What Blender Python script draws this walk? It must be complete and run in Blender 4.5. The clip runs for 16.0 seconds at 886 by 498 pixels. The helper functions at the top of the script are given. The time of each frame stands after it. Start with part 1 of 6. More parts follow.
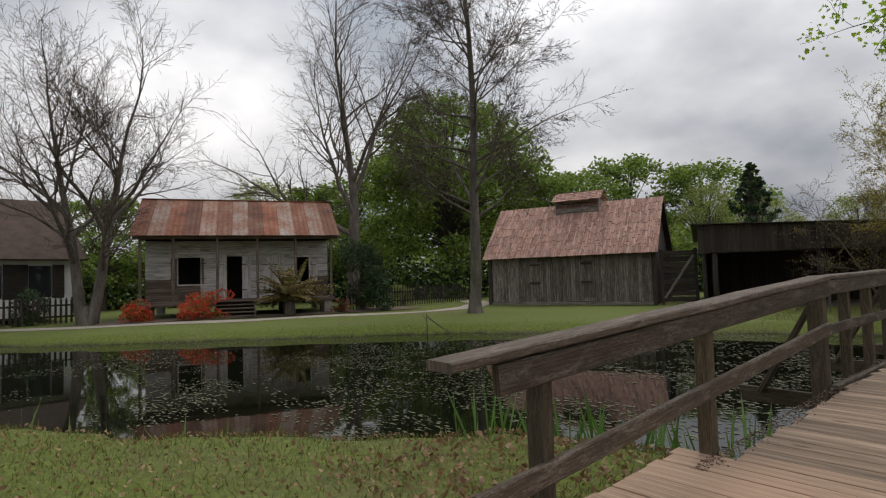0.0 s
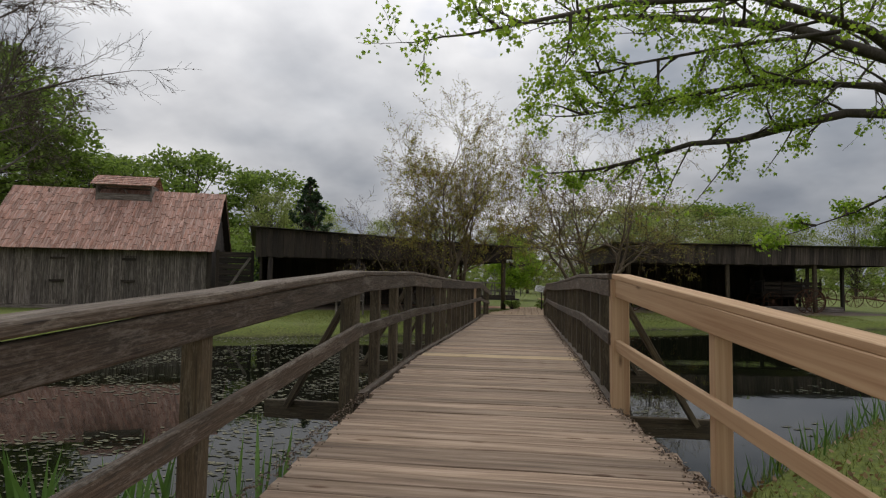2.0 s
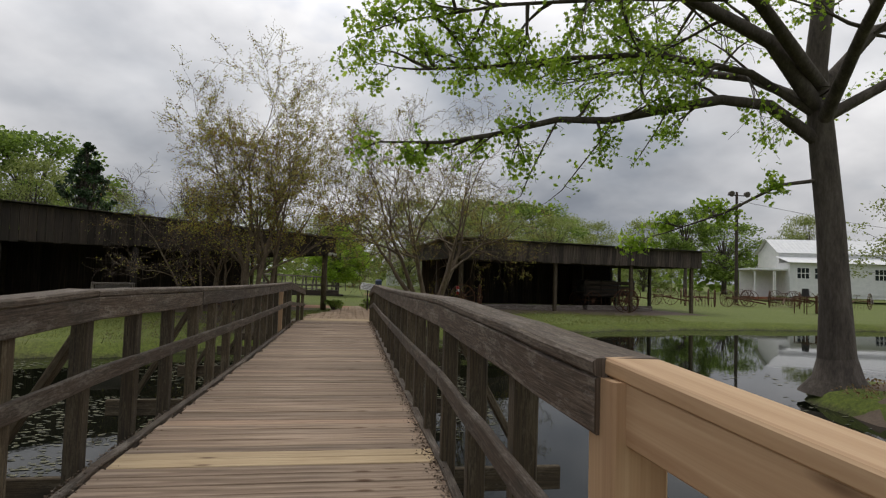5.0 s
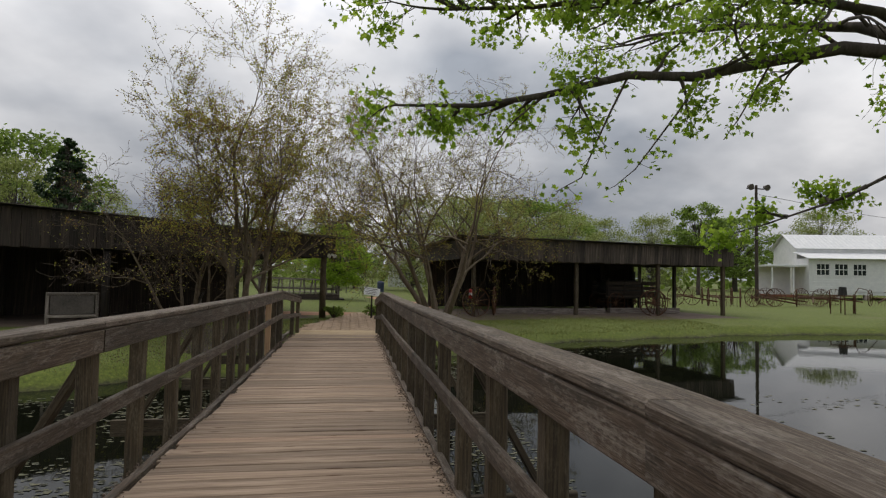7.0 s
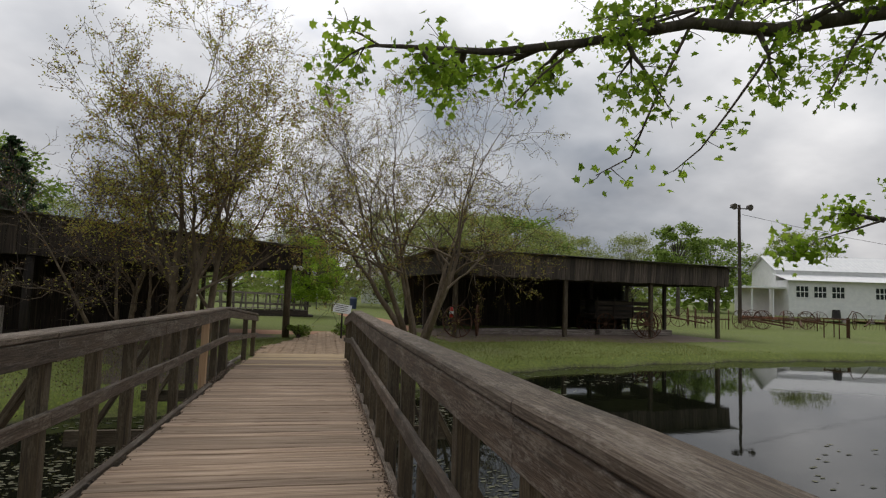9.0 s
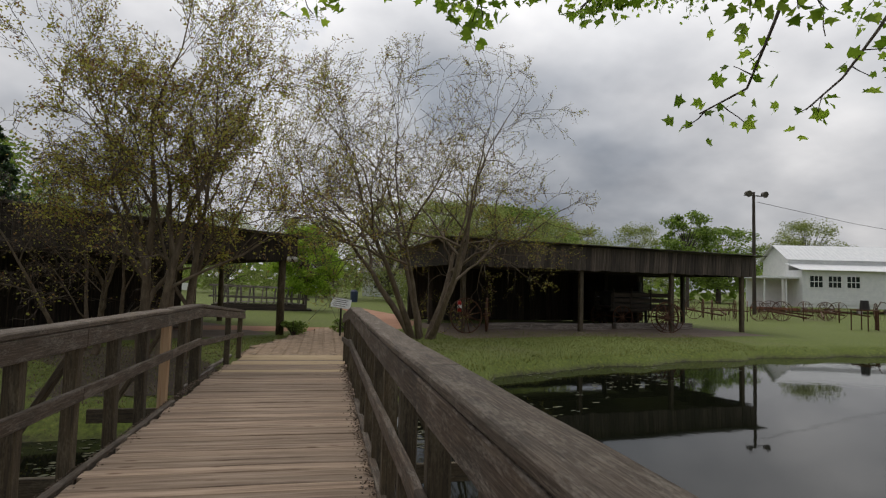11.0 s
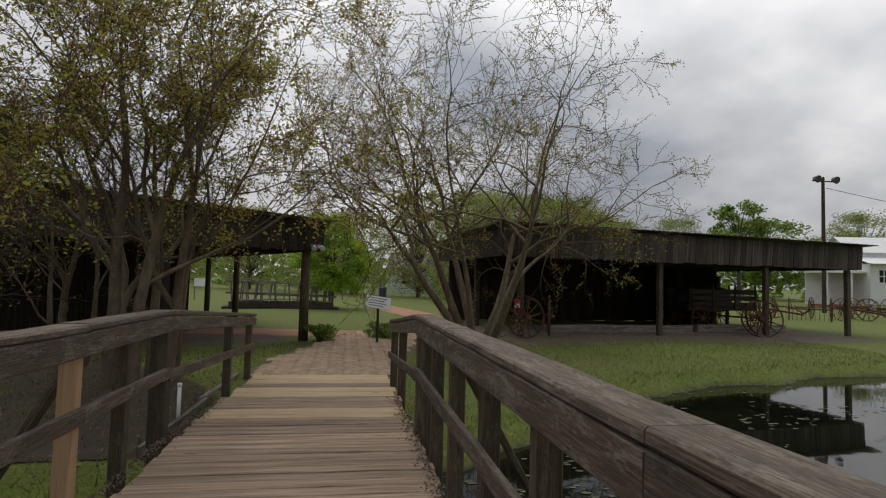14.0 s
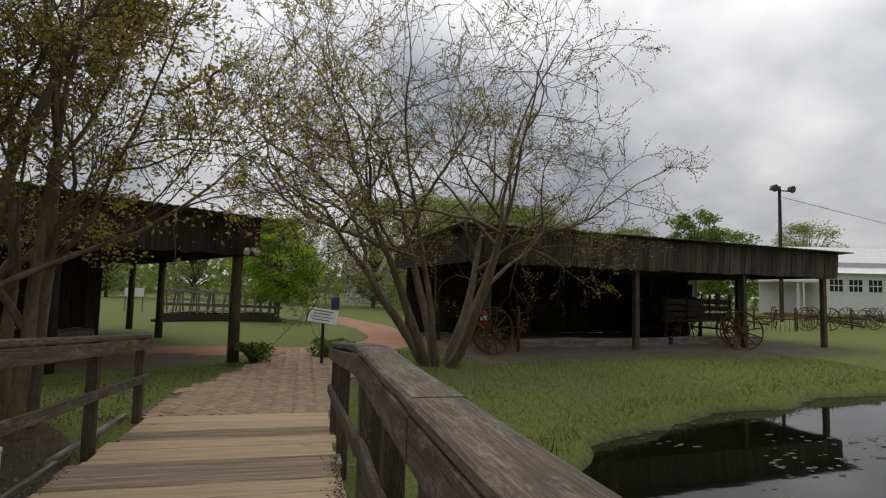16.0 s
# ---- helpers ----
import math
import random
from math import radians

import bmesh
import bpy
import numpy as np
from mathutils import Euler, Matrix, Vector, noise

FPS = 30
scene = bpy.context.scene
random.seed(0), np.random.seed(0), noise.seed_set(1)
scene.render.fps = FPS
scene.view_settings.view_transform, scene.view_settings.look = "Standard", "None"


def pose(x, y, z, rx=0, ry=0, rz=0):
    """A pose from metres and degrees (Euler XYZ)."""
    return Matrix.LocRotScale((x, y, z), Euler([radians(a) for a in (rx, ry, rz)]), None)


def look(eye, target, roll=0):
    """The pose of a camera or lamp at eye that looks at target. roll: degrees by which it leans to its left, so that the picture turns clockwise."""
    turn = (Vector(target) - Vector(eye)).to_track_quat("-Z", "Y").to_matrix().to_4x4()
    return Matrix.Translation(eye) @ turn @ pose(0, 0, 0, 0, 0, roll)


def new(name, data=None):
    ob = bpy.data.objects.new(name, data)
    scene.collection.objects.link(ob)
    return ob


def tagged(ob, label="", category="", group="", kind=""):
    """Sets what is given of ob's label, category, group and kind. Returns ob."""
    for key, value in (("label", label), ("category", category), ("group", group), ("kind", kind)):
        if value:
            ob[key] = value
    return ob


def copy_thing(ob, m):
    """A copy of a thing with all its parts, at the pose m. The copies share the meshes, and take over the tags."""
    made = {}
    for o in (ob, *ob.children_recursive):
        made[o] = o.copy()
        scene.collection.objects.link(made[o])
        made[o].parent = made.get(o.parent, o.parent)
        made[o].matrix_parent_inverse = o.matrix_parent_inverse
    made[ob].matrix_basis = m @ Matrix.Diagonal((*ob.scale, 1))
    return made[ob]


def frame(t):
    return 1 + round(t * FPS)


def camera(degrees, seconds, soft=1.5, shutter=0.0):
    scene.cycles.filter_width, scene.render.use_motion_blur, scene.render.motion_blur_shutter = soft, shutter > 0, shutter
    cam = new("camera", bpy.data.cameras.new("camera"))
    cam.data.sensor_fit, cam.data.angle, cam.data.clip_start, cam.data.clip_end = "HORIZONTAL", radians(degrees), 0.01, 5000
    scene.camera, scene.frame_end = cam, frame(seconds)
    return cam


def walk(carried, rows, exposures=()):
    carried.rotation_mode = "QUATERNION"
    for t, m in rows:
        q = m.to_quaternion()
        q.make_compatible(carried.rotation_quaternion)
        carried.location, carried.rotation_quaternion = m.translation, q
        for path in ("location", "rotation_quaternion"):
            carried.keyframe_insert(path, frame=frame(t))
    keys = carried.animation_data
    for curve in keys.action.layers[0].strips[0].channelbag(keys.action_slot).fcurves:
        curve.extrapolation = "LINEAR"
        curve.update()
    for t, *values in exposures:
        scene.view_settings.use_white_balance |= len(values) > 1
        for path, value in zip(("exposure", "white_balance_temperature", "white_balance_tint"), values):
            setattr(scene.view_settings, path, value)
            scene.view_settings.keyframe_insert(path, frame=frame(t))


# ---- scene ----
# Metres; the footbridge runs along +y, its deck centre near x = -0.65.
cam = camera(76.5, 16.0, 1.2)

walk(cam, [
    (0, pose(0.130, -0.608, 1.504, 93.08, 1.68, 50.72)),
    (0.5, pose(-0.064, -0.369, 1.437, 93.87, 0.14, 44.03)),
    (1, pose(-0.267, 0.035, 1.369, 93.96, -0.44, 32.20)),
    (1.5, pose(-0.359, 0.399, 1.374, 93.65, -0.79, 17.32)),
    (2, pose(-0.326, 0.934, 1.352, 93.27, -0.82, 8.29)),
    (2.5, pose(-0.321, 1.464, 1.384, 93.38, -1.19, 2.01)),
    (3, pose(-0.315, 2.012, 1.445, 93.44, -1.81, -4.14)),
    (3.5, pose(-0.174, 2.579, 1.450, 93.46, -2.50, -8.78)),
    (6, pose(-0.269, 5.534, 1.719, 92.40, -0.81, -9.02)),
    (6.5, pose(-0.228, 6.149, 1.729, 92.34, -0.02, -8.97)),
    (7, pose(-0.310, 6.832, 1.727, 92.64, -1.13, -9.21)),
    (7.5, pose(-0.279, 7.386, 1.686, 92.92, -1.48, -9.66)),
    (8, pose(-0.233, 7.884, 1.691, 93.44, -1.38, -10.41)),
    (8.5, pose(-0.238, 8.407, 1.706, 93.97, -1.61, -10.82)),
    (9, pose(-0.162, 8.951, 1.690, 94.46, -1.95, -11.88)),
    (11.5, pose(-0.029, 11.096, 1.694, 93.54, -1.36, -11.48)),
    (12, pose(-0.060, 11.710, 1.666, 93.78, -1.81, -9.90)),
    (12.5, pose(-0.187, 12.327, 1.629, 93.48, -1.31, -8.63)),
    (13, pose(-0.252, 12.939, 1.581, 93.22, -1.15, -8.21)),
    (13.5, pose(-0.244, 13.484, 1.586, 93.23, -1.10, -8.44)),
    (14, pose(-0.265, 14.090, 1.633, 93.20, -1.53, -9.41)),
    (14.5, pose(-0.088, 14.587, 1.608, 93.73, -1.59, -10.70)),
    (15, pose(0.004, 15.007, 1.618, 94.18, -1.31, -12.41)),
    (15.5, pose(0.031, 15.453, 1.554, 95.09, -0.75, -13.36)),
    (16, pose(0.037, 16.020, 1.635, 94.26, -1.46, -13.84)),
], [(0, 0.0, 6900, 10.5), (1.0, -0.12, 6900, 10.5), (3.0, 0.0, 6900, 10.5), (8.0, 0.0, 6900, 10.5), (11.5, -0.12, 6900, 10.5), (16, -0.1, 6900, 10.5)])

# ---- world, sun, exposure ----
def link(nt, a, b):
    nt.links.new(a, b)


world = bpy.data.worlds.new("overcast_sky")
world.use_nodes = True
scene.world = world
wn = world.node_tree
wn.nodes.clear()
w_out = wn.nodes.new("ShaderNodeOutputWorld")
w_bg = wn.nodes.new("ShaderNodeBackground")
w_sky = wn.nodes.new("ShaderNodeTexSky")
w_sky.sky_type, w_sky.sun_disc = "NISHITA", False
w_sky.sun_elevation, w_sky.sun_rotation = radians(61), radians(-14)
w_skyk = wn.nodes.new("ShaderNodeVectorMath")
w_skyk.operation = "SCALE"
w_skyk.inputs["Scale"].default_value = 0.09
link(wn, w_sky.outputs[0], w_skyk.inputs[0])
w_tc = wn.nodes.new("ShaderNodeTexCoord")
w_sep = wn.nodes.new("ShaderNodeSeparateXYZ")
link(wn, w_tc.outputs["Generated"], w_sep.inputs[0])
# the cloud deck as a flat layer seen from below: direction divided by its height
w_z = wn.nodes.new("ShaderNodeMath")
w_z.operation = "ADD"
w_z.inputs[1].default_value = 0.45
w_za = wn.nodes.new("ShaderNodeMath")
w_za.operation = "ABSOLUTE"
link(wn, w_sep.outputs[2], w_za.inputs[0])
link(wn, w_za.outputs[0], w_z.inputs[0])
w_div = wn.nodes.new("ShaderNodeVectorMath")
w_div.operation = "DIVIDE"
w_cmb = wn.nodes.new("ShaderNodeCombineXYZ")
for k in range(3):
    link(wn, w_z.outputs[0], w_cmb.inputs[k])
link(wn, w_tc.outputs["Generated"], w_div.inputs[0])
link(wn, w_cmb.outputs[0], w_div.inputs[1])


def sky_noise(scale, detail, rough, offset, lo, hi, c0, c1):
    mp = wn.nodes.new("ShaderNodeMapping")
    mp.inputs["Location"].default_value = offset
    link(wn, w_div.outputs[0], mp.inputs[0])
    n = wn.nodes.new("ShaderNodeTexNoise")
    n.inputs["Scale"].default_value, n.inputs["Detail"].default_value, n.inputs["Roughness"].default_value = scale, detail, rough
    link(wn, mp.outputs[0], n.inputs["Vector"])
    r = wn.nodes.new("ShaderNodeValToRGB")
    r.color_ramp.elements[0].position, r.color_ramp.elements[1].position = lo, hi
    r.color_ramp.elements[0].color, r.color_ramp.elements[1].color = (*c0, 1), (*c1, 1)
    link(wn, n.outputs[0], r.inputs[0])
    return r


cl_big = sky_noise(1.3, 5, 0.45, (5.3, 0.2, 0.6), 0.36, 0.62, (0.35, 0.395, 0.47), (1.0, 1.02, 1.07))
cl_fine = sky_noise(4.5, 6, 0.5, (0.4, 5.2, 1.0), 0.3, 0.7, (0.80, 0.81, 0.83), (1.12, 1.12, 1.12))
w_mul = wn.nodes.new("ShaderNodeMix")
w_mul.data_type, w_mul.blend_type = "RGBA", "MULTIPLY"
w_mul.inputs[0].default_value = 1.0
link(wn, cl_big.outputs[0], w_mul.inputs[6])
link(wn, cl_fine.outputs[0], w_mul.inputs[7])
w_mix = wn.nodes.new("ShaderNodeMix")
w_mix.data_type = "RGBA"
cl_gap = sky_noise(1.9, 5, 0.5, (7.7, 2.2, 0.0), 0.66, 0.74, (0, 0, 0), (0.5, 0.5, 0.5))
link(wn, cl_gap.outputs[0], w_mix.inputs[0])
link(wn, w_mul.outputs[2], w_mix.inputs[6])
link(wn, w_skyk.outputs[0], w_mix.inputs[7])
w_low = wn.nodes.new("ShaderNodeMapRange")
w_low.inputs["From Min"].default_value, w_low.inputs["From Max"].default_value = 0.02, 0.5
w_low.inputs["To Min"].default_value, w_low.inputs["To Max"].default_value = 0.62, 1.26
link(wn, w_za.outputs[0], w_low.inputs[0])
w_dim = wn.nodes.new("ShaderNodeVectorMath")
w_dim.operation = "SCALE"
link(wn, w_mix.outputs[2], w_dim.inputs[0])
link(wn, w_low.outputs[0], w_dim.inputs["Scale"])
link(wn, w_dim.outputs[0], w_bg.inputs[0])
w_bg.inputs[1].default_value = 1.0
link(wn, w_bg.outputs[0], w_out.inputs[0])

sun = new("sun", bpy.data.lights.new("sun", "SUN"))
sun.data.energy, sun.data.angle, sun.data.color = 0.9, radians(25), (1.0, 0.97, 0.92)
sun.matrix_world = look((-5, 20, 38), (0, 0, 0))
scene.view_settings.exposure = 0.0


# ---- materials ----
def material(name, rough=0.8, metal=0.0):
    m = bpy.data.materials.new(name)
    m.use_nodes = True
    b = m.node_tree.nodes["Principled BSDF"]
    b.inputs["Roughness"].default_value, b.inputs["Metallic"].default_value = rough, metal
    return m, m.node_tree, b


def coords(nt, kind, scale):
    tc = nt.nodes.new("ShaderNodeTexCoord")
    mp = nt.nodes.new("ShaderNodeMapping")
    mp.inputs["Scale"].default_value = scale
    link(nt, tc.outputs[kind], mp.inputs[0])
    return mp.outputs[0]


def tex_noise(nt, vec, scale, detail=5, rough=0.6, distort=0.0):
    n = nt.nodes.new("ShaderNodeTexNoise")
    n.inputs["Scale"].default_value, n.inputs["Detail"].default_value = scale, detail
    n.inputs["Roughness"].default_value, n.inputs["Distortion"].default_value = rough, distort
    link(nt, vec, n.inputs["Vector"])
    return n.outputs[0]


def ramp(nt, fac, stops):
    r = nt.nodes.new("ShaderNodeValToRGB")
    e = r.color_ramp.elements
    while len(e) < len(stops):
        e.new(0.5)
    for k, (p, c) in enumerate(stops):
        e[k].position, e[k].color = p, (*c, 1)
    link(nt, fac, r.inputs[0])
    return r.outputs[0]


def blend(nt, fac, a, b, mode="MIX"):
    m = nt.nodes.new("ShaderNodeMix")
    m.data_type, m.blend_type = "RGBA", mode
    for value, socket in ((fac, m.inputs[0]), (a, m.inputs[6]), (b, m.inputs[7])):
        if isinstance(value, (int, float)):
            socket.default_value = value
        elif isinstance(value, tuple):
            socket.default_value = (*value, 1)
        else:
            link(nt, value, socket)
    return m.outputs[2]


def bump(nt, b, height, strength, dist=0.01):
    n = nt.nodes.new("ShaderNodeBump")
    n.inputs["Strength"].default_value, n.inputs["Distance"].default_value = strength, dist
    link(nt, height, n.inputs["Height"])
    link(nt, n.outputs[0], b.inputs["Normal"])


def vary(nt, low, high, island=False):
    """A factor that differs from piece to piece."""
    if island:
        g = nt.nodes.new("ShaderNodeNewGeometry")
        src = g.outputs["Random Per Island"]
    else:
        g = nt.nodes.new("ShaderNodeObjectInfo")
        src = g.outputs["Random"]
    return ramp(nt, src, [(0, (low,) * 3), (1, (high,) * 3)])


def wood(name, dark, mid, light, grain=45.0, along=1.6, rough=0.85, island=False, spread=(0.75, 1.2), stain=(0.03, 0.028, 0.022), stains=0.35, relief=0.35, knots=False, patch=(0.9, 3.0), cracks=False, weather=None):
    """Sawn timber: UV runs along the piece in metres."""
    m, nt, b = material(name, rough)
    fine = tex_noise(nt, coords(nt, "UV", (along, grain, 1)), 1.0, 7, 0.65, 0.6)
    col = ramp(nt, fine, [(0.28, dark), (0.5, mid), (0.72, light)])
    blot = tex_noise(nt, coords(nt, "UV", (*patch, 1)), 1.0, 5, 0.65)
    pf = ramp(nt, blot, [(0.5, (0, 0, 0)), (0.72, (stains,) * 3)])
    col = blend(nt, pf, col, stain)
    if weather:
        # silvered fibres and lichen where the surface has worn
        wn_big = tex_noise(nt, coords(nt, "UV", (3.0, 14.0, 1)), 1.0, 6, 0.7, 0.5)
        wn_fine = tex_noise(nt, coords(nt, "UV", (30.0, 90.0, 1)), 1.0, 4, 0.7)
        wf = ramp(nt, blend(nt, 0.4, wn_big, wn_fine), [(0.5, (0, 0, 0)), (0.62, (0.8, 0.8, 0.8))])
        col = blend(nt, wf, col, weather)
    if cracks:
        # drying cracks along the grain
        cv = tex_noise(nt, coords(nt, "UV", (1.3, 42.0, 1)), 1.0, 3, 0.5, 0.8)
        cf = ramp(nt, cv, [(0.486, (0, 0, 0)), (0.497, (0.8, 0.8, 0.8)), (0.503, (0.8, 0.8, 0.8)), (0.514, (0, 0, 0))])
        gate = ramp(nt, tex_noise(nt, coords(nt, "UV", (2.7, 13.0, 3)), 1.0, 3, 0.6), [(0.52, (0, 0, 0)), (0.6, (1, 1, 1))])
        col = blend(nt, blend(nt, 1.0, cf, gate, "MULTIPLY"), col, (0.008, 0.006, 0.005))
    if knots:
        kn = nt.nodes.new("ShaderNodeTexVoronoi")
        kn.inputs["Scale"].default_value = 1.0
        link(nt, coords(nt, "UV", (1.7, 6.0, 1)), kn.inputs["Vector"])
        kf = ramp(nt, kn.outputs["Distance"], [(0.05, (0.85, 0.85, 0.85)), (0.12, (0, 0, 0))])
        col = blend(nt, kf, col, (0.09, 0.04, 0.015))
    col = blend(nt, 1.0, col, vary(nt, *spread, island=island), "MULTIPLY")
    link(nt, col, b.inputs["Base Color"])
    bump(nt, b, fine, relief, 0.006)
    return m


def mottled(name, stops, scale=3.0, rough=0.9, kind="Object", fine=25.0, relief=0.3, metal=0.0, stretch=(1, 1, 1), island=False, spread=None):
    m, nt, b = material(name, rough, metal)
    big = tex_noise(nt, coords(nt, kind, stretch), scale, 4, 0.6)
    small = tex_noise(nt, coords(nt, kind, stretch), fine, 5, 0.7)
    mixed = blend(nt, 0.45, big, small)
    col = ramp(nt, mixed, stops)
    if spread:
        col = blend(nt, 1.0, col, vary(nt, *spread, island=island), "MULTIPLY")
    link(nt, col, b.inputs["Base Color"])
    bump(nt, b, small, relief, 0.01)
    return m


def leafy(name, stops, rough=0.55, thin=0.35):
    m, nt, b = material(name, rough)
    g = nt.nodes.new("ShaderNodeNewGeometry")
    big = tex_noise(nt, coords(nt, "Object", (1, 1, 1)), 0.5, 3, 0.6)
    f = blend(nt, 0.4, g.outputs["Random Per Island"], big)
    col = ramp(nt, f, stops)
    link(nt, col, b.inputs["Base Color"])
    tr = nt.nodes.new("ShaderNodeBsdfTranslucent")
    link(nt, col, tr.inputs[0])
    mx = nt.nodes.new("ShaderNodeMixShader")
    mx.inputs[0].default_value = thin
    link(nt, b.outputs[0], mx.inputs[1])
    link(nt, tr.outputs[0], mx.inputs[2])
    link(nt, mx.outputs[0], nt.nodes["Material Output"].inputs[0])
    return m


M_DECK = wood("deck_timber", (0.10, 0.062, 0.04), (0.265, 0.187, 0.13), (0.41, 0.312, 0.235), grain=26, along=1.1, spread=(0.72, 1.22), stains=0.25, knots=True)
M_DECKWARM = wood("deck_timber_warm", (0.19, 0.115, 0.075), (0.35, 0.235, 0.16), (0.47, 0.335, 0.24), grain=45, spread=(0.85, 1.15), stains=0.2, knots=True)
M_DECKNEW = wood("deck_timber_new", (0.30, 0.21, 0.12), (0.46, 0.34, 0.205), (0.55, 0.43, 0.28), grain=30, spread=(0.9, 1.1), stains=0.12, knots=True)
M_RAIL = wood("rail_timber", (0.016, 0.0105, 0.0065), (0.067, 0.045, 0.03), (0.155, 0.117, 0.085), grain=120, along=5.0, patch=(2.4, 8.0), weather=(0.205, 0.175, 0.147),  spread=(0.75, 1.25), stains=0.7, relief=0.6)
M_CAP = wood("cap_timber", (0.028, 0.018, 0.012), (0.088, 0.064, 0.046), (0.2, 0.158, 0.122), grain=170, along=7.0, spread=(0.85, 1.15), stains=0.6, relief=0.5, weather=(0.225, 0.19, 0.157), patch=(3.5, 9.0), cracks=True)
M_FASCIA = wood("fascia_timber", (0.016, 0.012, 0.009), (0.065, 0.048, 0.038), (0.15, 0.118, 0.094), grain=24, along=0.8, spread=(0.55, 1.35), stains=0.6, relief=0.5)
M_POST = wood("post_timber", (0.014, 0.010, 0.005), (0.058, 0.04, 0.021), (0.12, 0.09, 0.051), grain=110, weather=(0.14, 0.115, 0.075),  along=3.5, patch=(2.0, 7.0), spread=(0.7, 1.25), stains=0.5, relief=0.5)
M_NEW = wood("new_pine", (0.30, 0.165, 0.085), (0.43, 0.275, 0.155), (0.53, 0.37, 0.225), grain=22, along=0.7, spread=(0.92, 1.08), stains=0.08, stain=(0.2, 0.1, 0.05), relief=0.15, rough=0.7, knots=True)
M_GREY = wood("grey_board", (0.024, 0.018, 0.015), (0.13, 0.105, 0.09), (0.36, 0.315, 0.285), weather=(0.34, 0.295, 0.265), grain=22, along=0.9, spread=(0.6, 1.25), stains=0.6, relief=0.5)
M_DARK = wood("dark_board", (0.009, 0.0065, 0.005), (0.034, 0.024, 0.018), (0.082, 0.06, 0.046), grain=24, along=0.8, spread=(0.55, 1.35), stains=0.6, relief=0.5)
M_PAINT = wood("peeling_white_paint", (0.2, 0.165, 0.145), (0.5, 0.475, 0.455), (0.7, 0.68, 0.66), grain=16, along=1.1, island=True, spread=(0.85, 1.1), stains=0.75, stain=(0.12, 0.09, 0.07), relief=0.3)
M_BARE = wood("weathered_siding", (0.05, 0.035, 0.028), (0.13, 0.095, 0.075), (0.24, 0.19, 0.16), grain=24, along=1.0, island=True, spread=(0.75, 1.2), stains=0.5, relief=0.3)
M_RUST = mottled("rusty_roof_sheet", [(0.32, (0.05, 0.018, 0.01)), (0.46, (0.21, 0.065, 0.03)), (0.57, (0.26, 0.11, 0.06)), (0.68, (0.34, 0.28, 0.24))], 0.9, 0.7, fine=9, relief=0.2, metal=0.15, stretch=(1, 1, 0.5), spread=(0.5, 1.25))
M_RUSTGREY = mottled("grey_roof_sheet", [(0.34, (0.17, 0.05, 0.025)), (0.48, (0.28, 0.15, 0.10)), (0.6, (0.34, 0.29, 0.26)), (0.72, (0.42, 0.40, 0.38))], 0.9, 0.65, fine=9, relief=0.2, metal=0.2, spread=(0.8, 1.15))
M_SHINGLES = wood("shingle_wood_joined", (0.16, 0.062, 0.042), (0.43, 0.21, 0.15), (0.66, 0.54, 0.49), grain=34, along=1.4, weather=(0.56, 0.48, 0.44), island=True, spread=(0.68, 1.2), stains=0.5, relief=0.4)
M_SLATE = mottled("dark_shingle_roof", [(0.3, (0.03, 0.02, 0.016)), (0.6, (0.10, 0.065, 0.05))], 2.0, 0.9, fine=12)
M_TIN = mottled("dark_tin_roof", [(0.3, (0.03, 0.026, 0.024)), (0.6, (0.12, 0.10, 0.09))], 1.5, 0.6, metal=0.3)
M_IRON = mottled("rusty_iron", [(0.3, (0.03, 0.018, 0.012)), (0.65, (0.14, 0.06, 0.03))], 6.0, 0.75, metal=0.4)
M_BLACKIRON = mottled("black_iron", [(0.3, (0.012, 0.012, 0.012)), (0.7, (0.04, 0.038, 0.036))], 6.0, 0.55, metal=0.4)
M_WHITE = mottled("white_board_paint", [(0.3, (0.6, 0.61, 0.62)), (0.7, (0.8, 0.8, 0.79))], 2.0, 0.6, relief=0.1)
# near black: the shade of unlit interiors is put into this colour
M_VOID = mottled("interior_shade_boards", [(0.3, (0.008, 0.007, 0.006)), (0.7, (0.03, 0.025, 0.02))], 3.0, 0.95)
M_CONC = mottled("concrete_path", [(0.3, (0.26, 0.22, 0.19)), (0.7, (0.42, 0.37, 0.33))], 1.2, 0.9, fine=20)
M_BRICK = mottled("path_brick", [(0.3, (0.27, 0.18, 0.115)), (0.7, (0.43, 0.32, 0.225))], 5.0, 0.9, fine=40, spread=(0.8, 1.2))
M_BRICKS = mottled("path_brick_joined", [(0.3, (0.27, 0.18, 0.115)), (0.7, (0.43, 0.32, 0.225))], 5.0, 0.9, fine=40, spread=(0.8, 1.2), island=True)
M_REDPATH = mottled("red_clay_path", [(0.3, (0.26, 0.12, 0.07)), (0.7, (0.40, 0.22, 0.14))], 1.5, 0.95, fine=30)
M_DIRT = mottled("bare_earth", [(0.3, (0.08, 0.055, 0.038)), (0.7, (0.19, 0.14, 0.105))], 1.5, 0.95, fine=30)
# mulch brown, darkened to carry the shade of the tree and shed
M_SHADEMULCH = mottled("shaded_mulch", [(0.3, (0.02, 0.014, 0.009)), (0.7, (0.085, 0.058, 0.038))], 3.0, 0.95, fine=45, relief=0.6)
M_BARK = mottled("grey_bark", [(0.32, (0.045, 0.036, 0.03)), (0.5, (0.115, 0.095, 0.08)), (0.68, (0.2, 0.172, 0.15))], 4.0, 0.95, fine=26, relief=0.6, stretch=(1, 1, 0.25))
